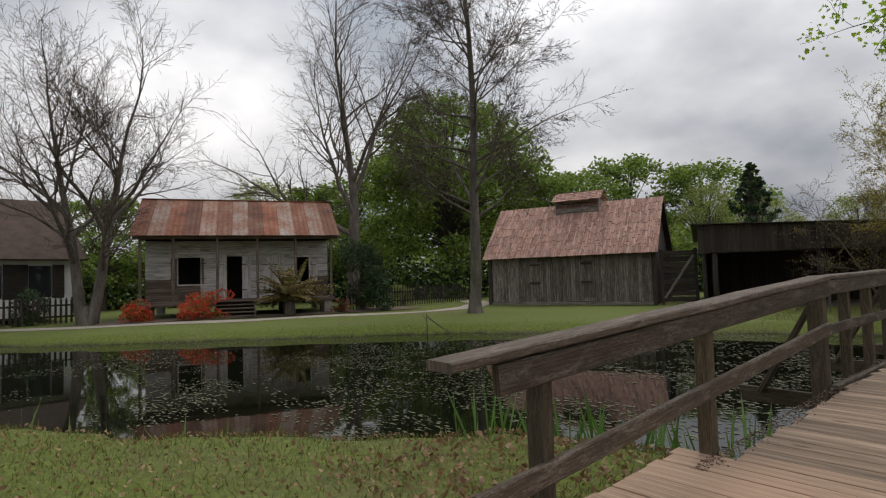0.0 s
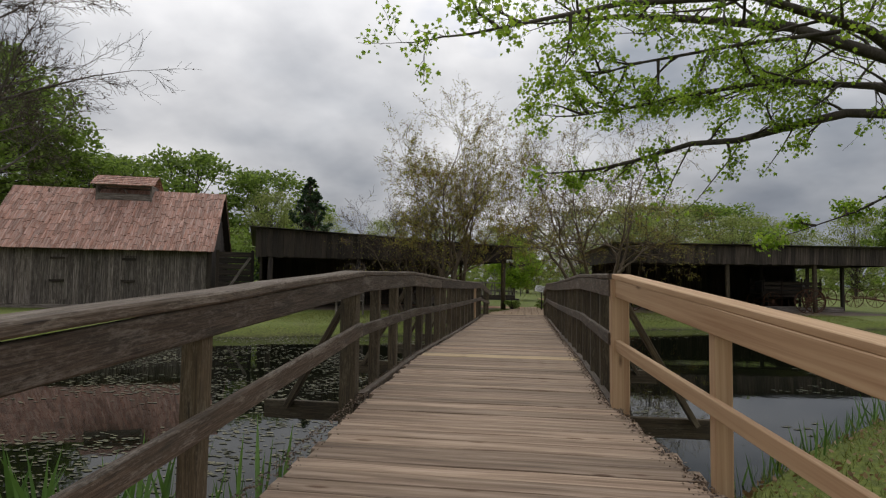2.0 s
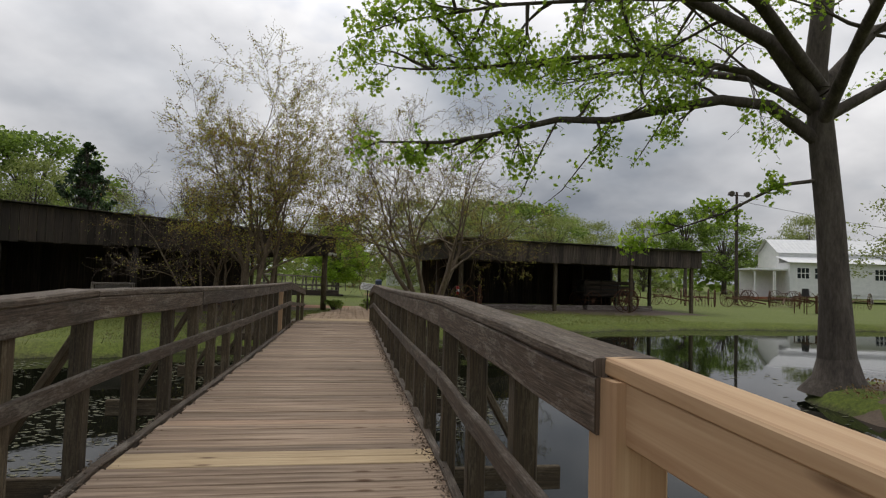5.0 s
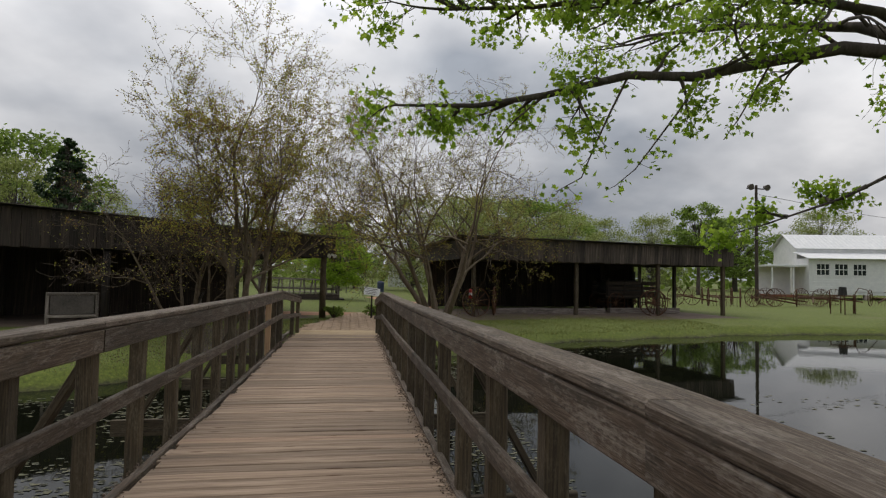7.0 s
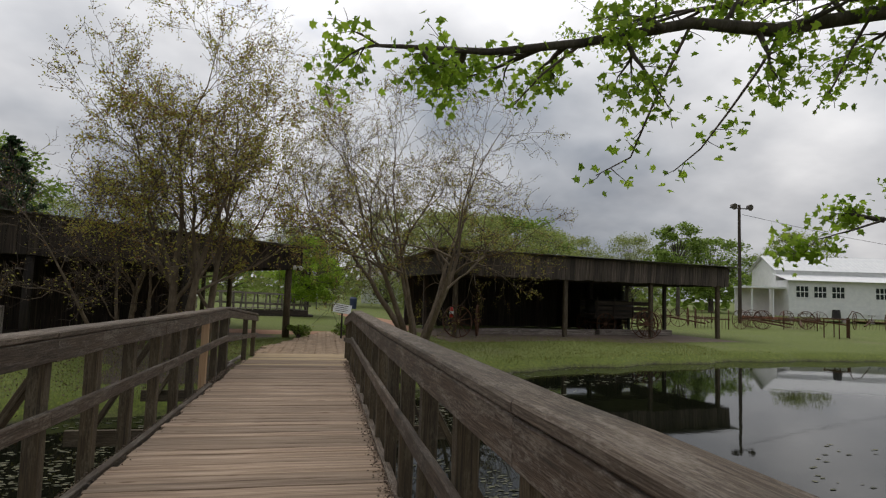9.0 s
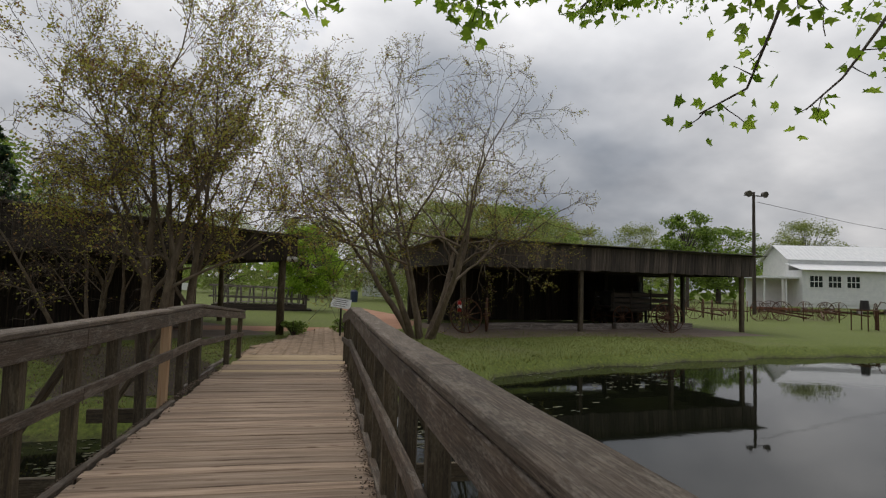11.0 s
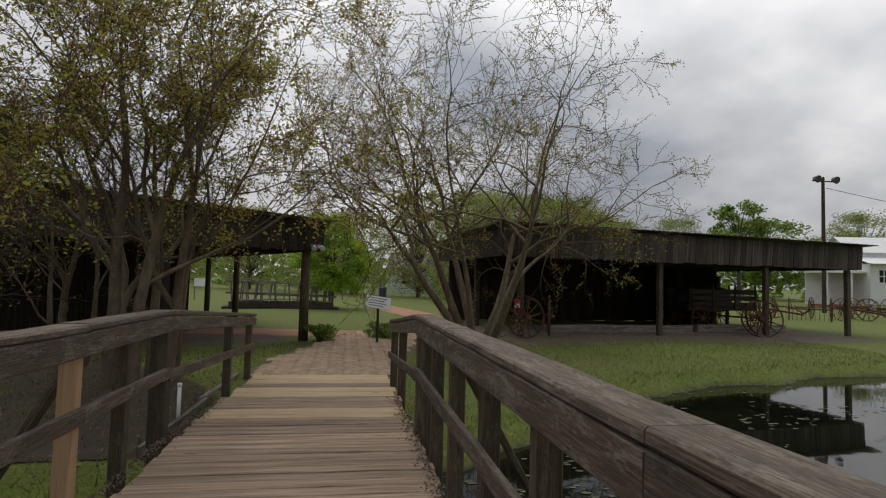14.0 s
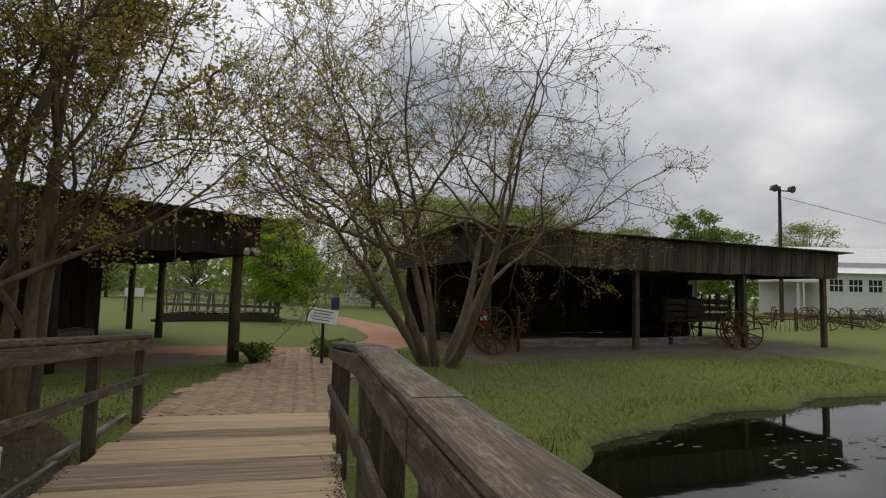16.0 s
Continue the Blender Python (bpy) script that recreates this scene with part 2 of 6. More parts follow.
M_DBARK = mottled("dark_bark", [(0.32, (0.028, 0.022, 0.018)), (0.5, (0.075, 0.06, 0.05)), (0.68, (0.14, 0.12, 0.10))], 5.0, 0.95, fine=28, relief=0.7, stretch=(1, 1, 0.25))
M_MYRTLE = mottled("smooth_tan_bark", [(0.32, (0.06, 0.043, 0.028)), (0.5, (0.125, 0.09, 0.058)), (0.68, (0.215, 0.165, 0.115))], 6.0, 0.8, fine=20, relief=0.3, stretch=(1, 1, 0.4))
M_TWIG = mottled("twig_bark", [(0.3, (0.05, 0.036, 0.028)), (0.7, (0.115, 0.085, 0.068))], 4.0, 0.9)
L_SYC = leafy("fresh_leaf", [(0.2, (0.14, 0.25, 0.02)), (0.5, (0.28, 0.43, 0.04)), (0.85, (0.44, 0.58, 0.08))], thin=0.65)
L_OAK = leafy("oak_leaf", [(0.2, (0.085, 0.135, 0.022)), (0.5, (0.17, 0.255, 0.042)), (0.85, (0.29, 0.40, 0.075))], thin=0.5)
L_DARK = leafy("evergreen_leaf", [(0.2, (0.012, 0.03, 0.01)), (0.6, (0.035, 0.075, 0.022)), (0.9, (0.07, 0.13, 0.035))], thin=0.15)
L_SPRING = leafy("spring_leaf", [(0.2, (0.14, 0.17, 0.045)), (0.5, (0.24, 0.29, 0.075)), (0.85, (0.36, 0.40, 0.13))], thin=0.5)
L_BUD = leafy("bud_leaf", [(0.12, (0.17, 0.06, 0.04)), (0.3, (0.29, 0.17, 0.06)), (0.5, (0.33, 0.31, 0.05)), (0.9, (0.43, 0.44, 0.08))], thin=0.6)
L_SAMARA = leafy("dry_seed", [(0.2, (0.10, 0.07, 0.05)), (0.8, (0.22, 0.17, 0.13))], thin=0.2)
L_RED = leafy("azalea_flower", [(0.2, (0.42, 0.03, 0.02)), (0.6, (0.68, 0.07, 0.035)), (0.9, (0.82, 0.16, 0.09))], thin=0.3)
L_CYCAD = leafy("cycad_frond", [(0.2, (0.06, 0.09, 0.02)), (0.5, (0.20, 0.15, 0.05)), (0.9, (0.36, 0.25, 0.10))], thin=0.2)
L_GRASS = leafy("grass_blade", [(0.15, (0.06, 0.072, 0.014)), (0.5, (0.13, 0.155, 0.022)), (0.9, (0.28, 0.26, 0.075))], thin=0.3)
L_REED = leafy("reed_blade", [(0.2, (0.06, 0.13, 0.025)), (0.8, (0.15, 0.27, 0.06))], thin=0.3)
L_DRY = leafy("dead_leaf", [(0.2, (0.13, 0.07, 0.03)), (0.6, (0.27, 0.165, 0.08)), (0.9, (0.42, 0.30, 0.17))], thin=0.25)
L_SCUM = leafy("pond_weed", [(0.2, (0.03, 0.033, 0.012)), (0.6, (0.075, 0.075, 0.028)), (0.9, (0.17, 0.155, 0.085))], rough=0.6, thin=0.0)

L_LITTER = leafy("dark_litter", [(0.2, (0.06, 0.038, 0.025)), (0.8, (0.17, 0.115, 0.075))], thin=0.0)
M_BLUE = mottled("blue_plastic", [(0.3, (0.02, 0.03, 0.07)), (0.7, (0.035, 0.05, 0.11))], 3.0, 0.5)
M_REDPAINT = mottled("red_enamel", [(0.3, (0.45, 0.02, 0.015)), (0.7, (0.6, 0.04, 0.03))], 8.0, 0.35, relief=0.05)


def ground_material():
    m, nt, b = material("turf", 0.95)
    v = coords(nt, "Object", (1, 1, 1))
    big = tex_noise(nt, v, 0.22, 5, 0.6)
    fine = tex_noise(nt, v, 14.0, 6, 0.75)
    col = ramp(nt, fine, [(0.3, (0.045, 0.058, 0.010)), (0.55, (0.112, 0.146, 0.018)), (0.75, (0.225, 0.225, 0.05))])
    bare = ramp(nt, big, [(0.54, (0, 0, 0)), (0.7, (0.5, 0.5, 0.5))])
    col = blend(nt, bare, col, ramp(nt, fine, [(0.3, (0.07, 0.055, 0.03)), (0.7, (0.19, 0.165, 0.085))]))
    # wet mud of the banks, by height above the water
    sx = nt.nodes.new("ShaderNodeSeparateXYZ")
    link(nt, v, sx.inputs[0])
    mr = nt.nodes.new("ShaderNodeMapRange")
    mr.inputs["From Min"].default_value, mr.inputs["From Max"].default_value = -0.36, -0.26
    mr.inputs["To Min"].default_value, mr.inputs["To Max"].default_value = 1.0, 0.0
    link(nt, sx.outputs[2], mr.inputs[0])
    mf = blend(nt, 1.0, mr.outputs[0], ramp(nt, tex_noise(nt, v, 5.0, 5, 0.7), [(0.35, (0.25, 0.25, 0.25)), (0.6, (1, 1, 1))]), "MULTIPLY")
    col = blend(nt, mf, col, ramp(nt, fine, [(0.3, (0.015, 0.012, 0.007)), (0.7, (0.06, 0.05, 0.028))]))
    link(nt, col, b.inputs["Base Color"])
    bump(nt, b, fine, 0.6, 0.03)
    return m


def water_material():
    m, nt, b = material("pond_water", 0.03)
    b.inputs["Base Color"].default_value = (0.006, 0.007, 0.004, 1)
    b.inputs["IOR"].default_value = 1.33
    b.inputs["Specular IOR Level"].default_value = 0.3
    n = tex_noise(nt, coords(nt, "Object", (1, 1, 1)), 2.2, 3, 0.5)
    bump(nt, b, n, 0.05, 0.02)
    return m


def glass_material():
    m, nt, b = material("window_glass", 0.05)
    b.inputs["Base Color"].default_value = (0.02, 0.024, 0.028, 1)
    return m


M_TURF, M_WATER, M_GLASS = ground_material(), water_material(), glass_material()


# ---- mesh helpers ----
class Build:
    """Vertices, faces and UVs of one mesh."""

    def __init__(self):
        self.v, self.f, self.uv = [], [], []

    def face(self, idx, uvs=None):
        self.f.append(tuple(idx))
        self.uv.extend(uvs if uvs else [(0.0, 0.0)] * len(idx))

    def mesh(self, name, smooth=False):
        me = bpy.data.meshes.new(name)
        me.from_pydata(self.v, [], self.f)
        layer = me.uv_layers.new(name="UVMap")
        layer.data.foreach_set("uv", np.array(self.uv, dtype=np.float32).ravel())
        if smooth:
            me.polygons.foreach_set("use_smooth", [True] * len(me.polygons))
        me.update()
        return me


rng = random.Random(11)


def beam(b, p0, p1, w, h, up=(0, 0, 1), ch=0.006, segs=1, jit=0.0):
    """A sawn beam from p0 to p1 with chamfered edges; w across, h along up."""
    p0, p1 = Vector(p0), Vector(p1)
    d = p1 - p0
    length = d.length
    d.normalize()
    side = d.cross(Vector(up))
    if side.length < 1e-4:
        side = d.cross(Vector((1, 0, 0)))
    side.normalize()
    top = side.cross(d).normalized()
    a, c = w / 2, h / 2
    ring = [(-a + ch, -c), (a - ch, -c), (a, -c + ch), (a, c - ch), (a - ch, c), (-a + ch, c), (-a, c - ch), (-a, -c + ch)]
    per = [0.0]
    for k in range(8):
        q, r = ring[k], ring[(k + 1) % 8]
        per.append(per[-1] + math.hypot(q[0] - r[0], q[1] - r[1]))
    n0 = len(b.v)
    u0, v0 = rng.uniform(0, 50), rng.uniform(0, 50)
    for s in range(segs + 1):
        ox, oz = rng.uniform(-jit, jit), rng.uniform(-jit, jit)
        q = p0 + d * (length * s / segs) + side * ox + top * oz
        for x, z in ring:
            b.v.append(tuple(q + side * (x + rng.uniform(-jit, jit) * 0.4) + top * (z + rng.uniform(-jit, jit) * 0.4)))
    for s in range(segs):
        ua, ub = u0 + length * s / segs, u0 + length * (s + 1) / segs
        for k in range(8):
            i, j = n0 + s * 8 + k, n0 + s * 8 + (k + 1) % 8
            b.face((i, j, j + 8, i + 8), [(ua, v0 + per[k]), (ua, v0 + per[k + 1]), (ub, v0 + per[k + 1]), (ub, v0 + per[k])])
    b.face([n0 + k for k in range(7, -1, -1)], [(u0, v0 + ring[k][0]) for k in range(7, -1, -1)])
    n1 = n0 + segs * 8
    b.face([n1 + k for k in range(8)], [(u0, v0 + ring[k][0]) for k in range(8)])


def slab(b, x0, x1, y0, y1, z0, z1):
    """A plain block, bevelled lightly."""
    beam(b, (x0, (y0 + y1) / 2, (z0 + z1) / 2), (x1, (y0 + y1) / 2, (z0 + z1) / 2), y1 - y0, z1 - z0, ch=min(0.01, (y1 - y0) / 5, (z1 - z0) / 5))


def quad(b, p, scale_uv=1.0):
    n = len(b.v)
    b.v.extend(tuple(q) for q in p)
    a, c, e = Vector(p[0]), Vector(p[1]), Vector(p[-1])
    lu, lv = (c - a).length * scale_uv, (e - a).length * scale_uv
    b.face(range(n, n + len(p)), [(0, 0), (lu, 0), (lu, lv), (0, lv)] if len(p) == 4 else None)


def tube(b, pts, radii, n=6, cap=True):
    """A round, tapering tube along points."""
    base = len(b.v)
    pts = [Vector(p) for p in pts]
    side = None
    run = 0.0
    runs = []
    for k, p in enumerate(pts):
        d = (pts[min(k + 1, len(pts) - 1)] - pts[max(k - 1, 0)]).normalized()
        if side is None:
            side = d.orthogonal().normalized()
        side = (side - d * side.dot(d))
        side = side.normalized() if side.length > 1e-5 else d.orthogonal().normalized()
        other = d.cross(side)
        r = radii[k]
        for j in range(n):
            a = 2 * math.pi * j / n
            b.v.append(tuple(p + (side * math.cos(a) + other * math.sin(a)) * r))
        if k:
            run += (p - pts[k - 1]).length
        runs.append(run)
    for k in range(len(pts) - 1):
        for j in range(n):
            i, i2 = base + k * n + j, base + k * n + (j + 1) % n
            c0, c1 = j / n * 0.5, (j + 1) / n * 0.5
            b.face((i, i2, i2 + n, i + n), [(runs[k], c0), (runs[k], c1), (runs[k + 1], c1), (runs[k + 1], c0)])
    if cap and n > 3:
        b.face([base + j for j in range(n - 1, -1, -1)])
        e = base + (len(pts) - 1) * n
        b.face([e + j for j in range(n)])


def thing(name, m=None, label="", category="", group="", kind=""):
    ob = new(name)
    ob.empty_display_size = 0.2
    if m is not None:
        ob.matrix_world = m
    return tagged(ob, label, category, group, kind)


def part(name, b, mat, parent=None, label="", smooth=False):
    me = b.mesh(name, smooth) if isinstance(b, Build) else b
    if mat is not None and not me.materials:
        me.materials.append(mat)
    ob = new(name, me)
    if parent is not None:
        ob.parent = parent
    return tagged(ob, label)


def standing(ox, oy, tx, ty, oz=0.0):
    """A local frame at (ox, oy): x towards (tx, ty), y to its left, z up."""
    return pose(ox, oy, oz, 0, 0, math.degrees(math.atan2(ty - oy, tx - ox)))


# ---- ground and water ----
WATER_Z = -0.36
POND = [(-30, -9), (-18, -5), (-12, -2.4), (-8.9, -0.7), (-7.2, 0.8), (-5.8, 2.1), (-4.4, 3.4), (-3.0, 4.4), (-1.2, 5.0), (0.6, 5.3),
        (1.6, 6.0), (2.6, 7.2), (3.8, 8.2), (5.2, 8.9), (6.7, 9.9), (7.6, 11.4), (7.7, 13.2), (8.7, 14.0), (11, 13.4), (16, 11), (26, 7), (40, 2),
        (48, 20), (36, 26.0), (26, 27.2), (20, 26.8), (15, 26.5), (11, 25.6), (8.3, 24.8), (5.7, 24.0), (4.1, 23.0), (2.5, 21.4), (0.6, 20.0), (-2, 18.9),
        (-5, 17.8), (-9.0, 16.3), (-12.9, 13.6), (-15.8, 10.8), (-17.6, 8.6), (-20.0, 5.2), (-23.0, 1.6), (-26.0, -1.8), (-29.5, -6.0)]


def pond_distance(x, y):
    """Signed distance to the shore, positive on land."""
    best = np.full(x.shape, 1e9)
    inside = np.zeros(x.shape, bool)
    for k in range(len(POND)):
        (ax, ay), (bx, by) = POND[k], POND[(k + 1) % len(POND)]
        dx, dy = bx - ax, by - ay
        s = np.clip(((x - ax) * dx + (y - ay) * dy) / (dx * dx + dy * dy), 0, 1)
        best = np.minimum(best, np.hypot(x - ax - s * dx, y - ay - s * dy))
        if ay != by:
            inside ^= ((ay > y) != (by > y)) & (x < (bx - ax) * (y - ay) / (by - ay) + ax)
    return np.where(inside, -best, best)


def ground_height(x, y):
    wob = 0.25 * np.sin(x * 1.7 + 0.6 * y) * np.cos(y * 1.3 - 0.4 * x) + 0.12 * np.sin(x * 4.1) * np.sin(y * 3.7)
    d = pond_distance(x, y) + wob * 0.8
    bank = np.interp(d, [-3, -0.6, 0.0, 0.14, 0.5, 2.0, 200], [-1.3, -0.65, WATER_Z, -0.15, -0.06, 0.0, 0.0])
    roll = 0.03 * np.sin(x * 0.8 + 1) * np.sin(y * 0.7) * np.clip(d / 2, 0, 1)
    return bank + roll


def axis_cuts(lo, hi, fine, far):
    cuts = list(np.arange(lo, hi + fine / 2, fine))
    step, a, b = fine, lo, hi
    while b < far:
        step *= 1.35
        a, b = a - step, b + step
        cuts.insert(0, a)
        cuts.append(b)
    return np.array(cuts)


def build_ground():
    xs, ys = axis_cuts(-32, 30, 0.32, 1800), axis_cuts(-12, 36, 0.32, 1800)
    gx, gy = np.meshgrid(xs, ys)
    gz = ground_height(gx, gy)
    nx, ny = len(xs), len(ys)
    me = bpy.data.meshes.new("ground")
    idx = np.arange(nx * ny).reshape(ny, nx)
    faces = np.stack([idx[:-1, :-1], idx[:-1, 1:], idx[1:, 1:], idx[1:, :-1]], -1).reshape(-1, 4)
    me.from_pydata(np.stack([gx, gy, gz], -1).reshape(-1, 3).tolist(), [], faces.tolist())
    me.polygons.foreach_set("use_smooth", [True] * len(me.polygons))
    me.materials.append(M_TURF)
    tagged(new("ground", me), "mown green grass with worn earth patches and muddy banks", "ground", kind="structure")
    b = Build()
    quad(b, [(-40, -14, WATER_Z), (55, -14, WATER_Z), (55, 30, WATER_Z), (-40, 30, WATER_Z)])
    tagged(part("water", b, M_WATER), "still dark pond water reflecting the clouds", "water", kind="structure")


build_ground()


def ground_at(x, y):
    return float(ground_height(np.array([float(x)]), np.array([float(y)]))[0])


def ribbon(name, pts, width, mat, label, lift=0.02, step=0.5):
    """A path laid over the ground along points."""
    pts = [Vector((*p, 0)) for p in pts]
    dense = []
    for a, c in zip(pts[:-1], pts[1:]):
        n = max(1, int((c - a).length / step))
        dense += [a.lerp(c, k / n) for k in range(n)]
    dense.append(pts[-1])
    for _ in range(3):
        dense = [dense[0]] + [(dense[k - 1] + dense[k] * 2 + dense[k + 1]) / 4 for k in range(1, len(dense) - 1)] + [dense[-1]]
    b = Build()
    for k, p in enumerate(dense):
        d = (dense[min(k + 1, len(dense) - 1)] - dense[max(k - 1, 0)]).normalized()
        s = Vector((d.y, -d.x, 0))
        for e in (-0.5, -0.25, 0.25, 0.5):
            q = p + s * (width * e + (rng.uniform(-0.04, 0.04) if abs(e) == 0.5 else 0))
            b.v.append((q.x, q.y, ground_at(q.x, q.y) + (lift if abs(e) < 0.5 else lift - 0.015)))
    for k in range(len(dense) - 1):
        for j in range(3):
            i = k * 4 + j
            b.face((i, i + 1, i + 5, i + 4))
    return tagged(part(name, b, mat, smooth=True), label, "path", kind="structure")


ribbon("pavement", [(-35, -16), (-30.4, -5), (-26.8, 2.2), (-23.9, 8), (-22.1, 12.2), (-21.0, 15.6), (-21.6, 19), (-24.5, 22.5), (-29, 25)], 1.35, M_CONC, "pale concrete path along the pond bank", 0.03)
ribbon("red_path", [(-8, 31.5), (-3.2, 31.2), (0.0, 31.0), (2.2, 32.2), (3.2, 35), (3.0, 40), (1.5, 48)], 1.8, M_REDPATH, "reddish brick and clay path crossing the lawn", 0.022)
ribbon("dirt_apron", [(3.8, 31.6), (8.9, 32.3), (13.2, 32.7), (17.2, 33.2)], 6.4, M_DIRT, "bare grey earth under the open shed", 0.018)
ribbon("shed_floor", [(-13.5, 26.0), (-7.5, 28.8), (-3.2, 31.6)], 5.6, M_DIRT, "bare trampled earth under the cart shed", 0.016)
ribbon("cottage_bed", [(-28.4, 3.4), (-26.6, 8.8), (-25.2, 13.8), (-25.2, 17.5)], 2.8, M_DIRT, "mulched flower bed before the cottage", 0.05)
ribbon("tree_bed", [(7.0, 10.5), (8.0, 11.5), (9.2, 12.1), (10.4, 12.3)], 1.9, M_DIRT, "bare brown earth under the spring tree", 0.02)
# mulch, with the shade on the left bank painted into its colour
ribbon("mulch_bed", [(-5.6, 24.8), (-4.2, 23.4), (-3.0, 22.0), (-2.9, 19.6)], 2.6, M_SHADEMULCH, "mulched bed under the crape myrtles, coloured dark for the shade there", 0.012)


# ---- the footbridge ----
XL, XR = -1.80, 0.42
Y0, Y1 = 5.6, 19.15
DECK_Y = [-0.4, 1.0, 3.35, 5.6, 8.0, 11.0, 14.0, 17.0, 19.89, 19.9, 21.1, 21.12, 22.03, 22.04, 23.5]
DECK_Z = [0.04, 0.10, 0.24, 0.38, 0.415, 0.36, 0.31, 0.285, 0.27, 0.20, 0.20, 0.13, 0.13, 0.075, 0.07]


def deck_z(y):
    return float(np.interp(y, DECK_Y, DECK_Z))


def left_rail_x(y):
    return XL if y > Y0 else XL + 0.03 - 0.02 * (Y0 - y)


def right_rail_x(y):
    return XR if y > Y0 else XR + 0.03 + 0.17 * (Y0 - y)


def build_bridge():
    br = thing("footbridge", None, "weathered timber footbridge with plank deck and railings", "bridge")
    # railings; tops follow the deck
    H = 1.05
    n = 17
    ys = [Y0 + (Y1 - Y0) * k / n for k in range(n + 1)]
    ys[15] = 17.6
    for sgn, x in ((-1, XL), (1, XR)):
        for a, c in ((0, 3), (3, 6), (6, 9), (9, 12), (12, 15), (15, 17)):
            b = Build()
            beam(b, (x, ys[a], deck_z(ys[a]) + H - 0.022), (x, ys[c] - 0.004, deck_z(ys[c]) + H - 0.022), 0.175, 0.044, ch=0.01, segs=6, jit=0.003)
            part("cap_rail", b, M_CAP, br, "grey cracked cap board")
            b = Build()
            beam(b, (x - sgn * 0.066, ys[a], deck_z(ys[a]) + H - 0.115), (x - sgn * 0.066, ys[c] - 0.004, deck_z(ys[c]) + H - 0.115), 0.04, 0.135, ch=0.006, segs=6, jit=0.003)
            part("top_rail", b, M_RAIL, br)
            b = Build()
            beam(b, (x - sgn * 0.066, ys[a], deck_z(ys[a]) + 0.53), (x - sgn * 0.066, ys[c] - 0.004, deck_z(ys[c]) + 0.53), 0.04, 0.095, ch=0.006, segs=6, jit=0.003)
            part("mid_rail", b, M_RAIL, br)
        for k, y in enumerate(ys):
            thick = 0.135 if k in (0, n) else 0.092
            mat = M_POST
            if sgn < 0 and k == 15:
                mat = M_NEW
            if sgn > 0 and k == 0:
                mat = M_NEW
            b = Build()
            beam(b, (x + rng.uniform(-.006, .006), y + rng.uniform(-.01, .01), deck_z(y) - 0.28), (x, y, deck_z(y) + H - 0.046), thick, thick, up=(0, 1, 0), ch=0.007, segs=3, jit=0.003)
            part("post", b, mat, br, "newer yellow pine post" if mat != M_POST else "")
        for k in range(0, n + 1, 3):
            y = ys[k] + 0.16
            z = deck_z(y)
            b = Build()
            beam(b, (x + sgn * 0.03, y, z + 0.88), (x + sgn * 0.62, y, z - 0.16), 0.045, 0.10, up=(0, 1, 0), segs=2, jit=0.003)
            part("brace", b, M_POST, br)
            b = Build()
            beam(b, (x - sgn * 0.4, y + 0.06, z - 0.2), (x + sgn * 0.85, y + 0.06, z - 0.2), 0.05, 0.16, segs=2, jit=0.003)
            part("outrigger", b, M_POST, br)
    # kerb boards, stringers and piles
    for x in (XL + 0.11, XR - 0.04):
        for a, c in zip(ys[:-3:3], ys[3::3]):
            b = Build()
            beam(b, (x, a, deck_z(a) - 0.02), (x, c, deck_z(c) - 0.02), 0.06, 0.07, segs=4, jit=0.004)
            part("kerb_board", b, M_RAIL, br)
    for x in (XL + 0.2, -0.68, XR - 0.12):
        for a, c in ((4.6, 8.0), (8.0, 11.0), (11.0, 14.0), (14.0, 17.0), (17.0, 19.2)):
            b = Build()
            beam(b, (x, a, deck_z(a) - 0.17), (x, c, deck_z(c) - 0.17), 0.09, 0.24, segs=2)
            part("stringer", b, M_POST, br)
    for y in (6.0, 9.0, 12.0, 15.0, 18.0):
        for x in (XL + 0.1, XR - 0.1):
            b = Build()
            tube(b, [(x, y, -1.2), (x, y, deck_z(y) - 0.1)], [0.11, 0.1], 10)
            part("pile", b, M_POST, br)
    # near ramp, left side: old boards flaring outwards and down
    lt = [(left_rail_x(y), y) for y in (Y0, 3.35, 1.63, 0.98)]
    zt = [deck_z(Y0) + H, 1.285, 1.175, 1.13]
    b = Build()
    beam(b, (lt[0][0], lt[0][1], zt[0] - 0.022), (lt[3][0], lt[3][1], zt[3] - 0.022), 0.19, 0.05, ch=0.01, segs=9, jit=0.004)
    part("cap_rail", b, M_CAP, br, "grey cracked cap board")
    b = Build()
    beam(b, (lt[0][0] + 0.06, lt[0][1], zt[0] - 0.12), (lt[3][0] + 0.06, lt[3][1] + 0.3, zt[3] - 0.115), 0.045, 0.15, ch=0.008, segs=6, jit=0.003)
    part("top_rail", b, M_RAIL, br)
    b = Build()
    beam(b, (lt[0][0] + 0.06, lt[0][1], deck_z(Y0) + 0.55), (lt[3][0] + 0.06, lt[3][1] + 0.15, 0.46), 0.045, 0.115, ch=0.008, segs=6, jit=0.003)
    part("mid_rail", b, M_RAIL, br)
    for k in (1, 2):
        b = Build()
        x, y = lt[k]
        beam(b, (x, y, ground_at(x, y) - 0.15), (x, y, zt[k] - 0.06), 0.1, 0.1, up=(0, 1, 0), ch=0.007, segs=3, jit=0.003)
        part("post", b, M_POST, br)
    # near ramp, right side: new pine
    rt = [(right_rail_x(y), y) for y in (Y0, 4.12, 2.6, 1.1)]
    zr = [deck_z(Y0) + H, 1.27, 1.12, 0.98]
    dirv = Vector((rt[3][0] - rt[0][0], rt[3][1] - rt[0][1], 0)).normalized()
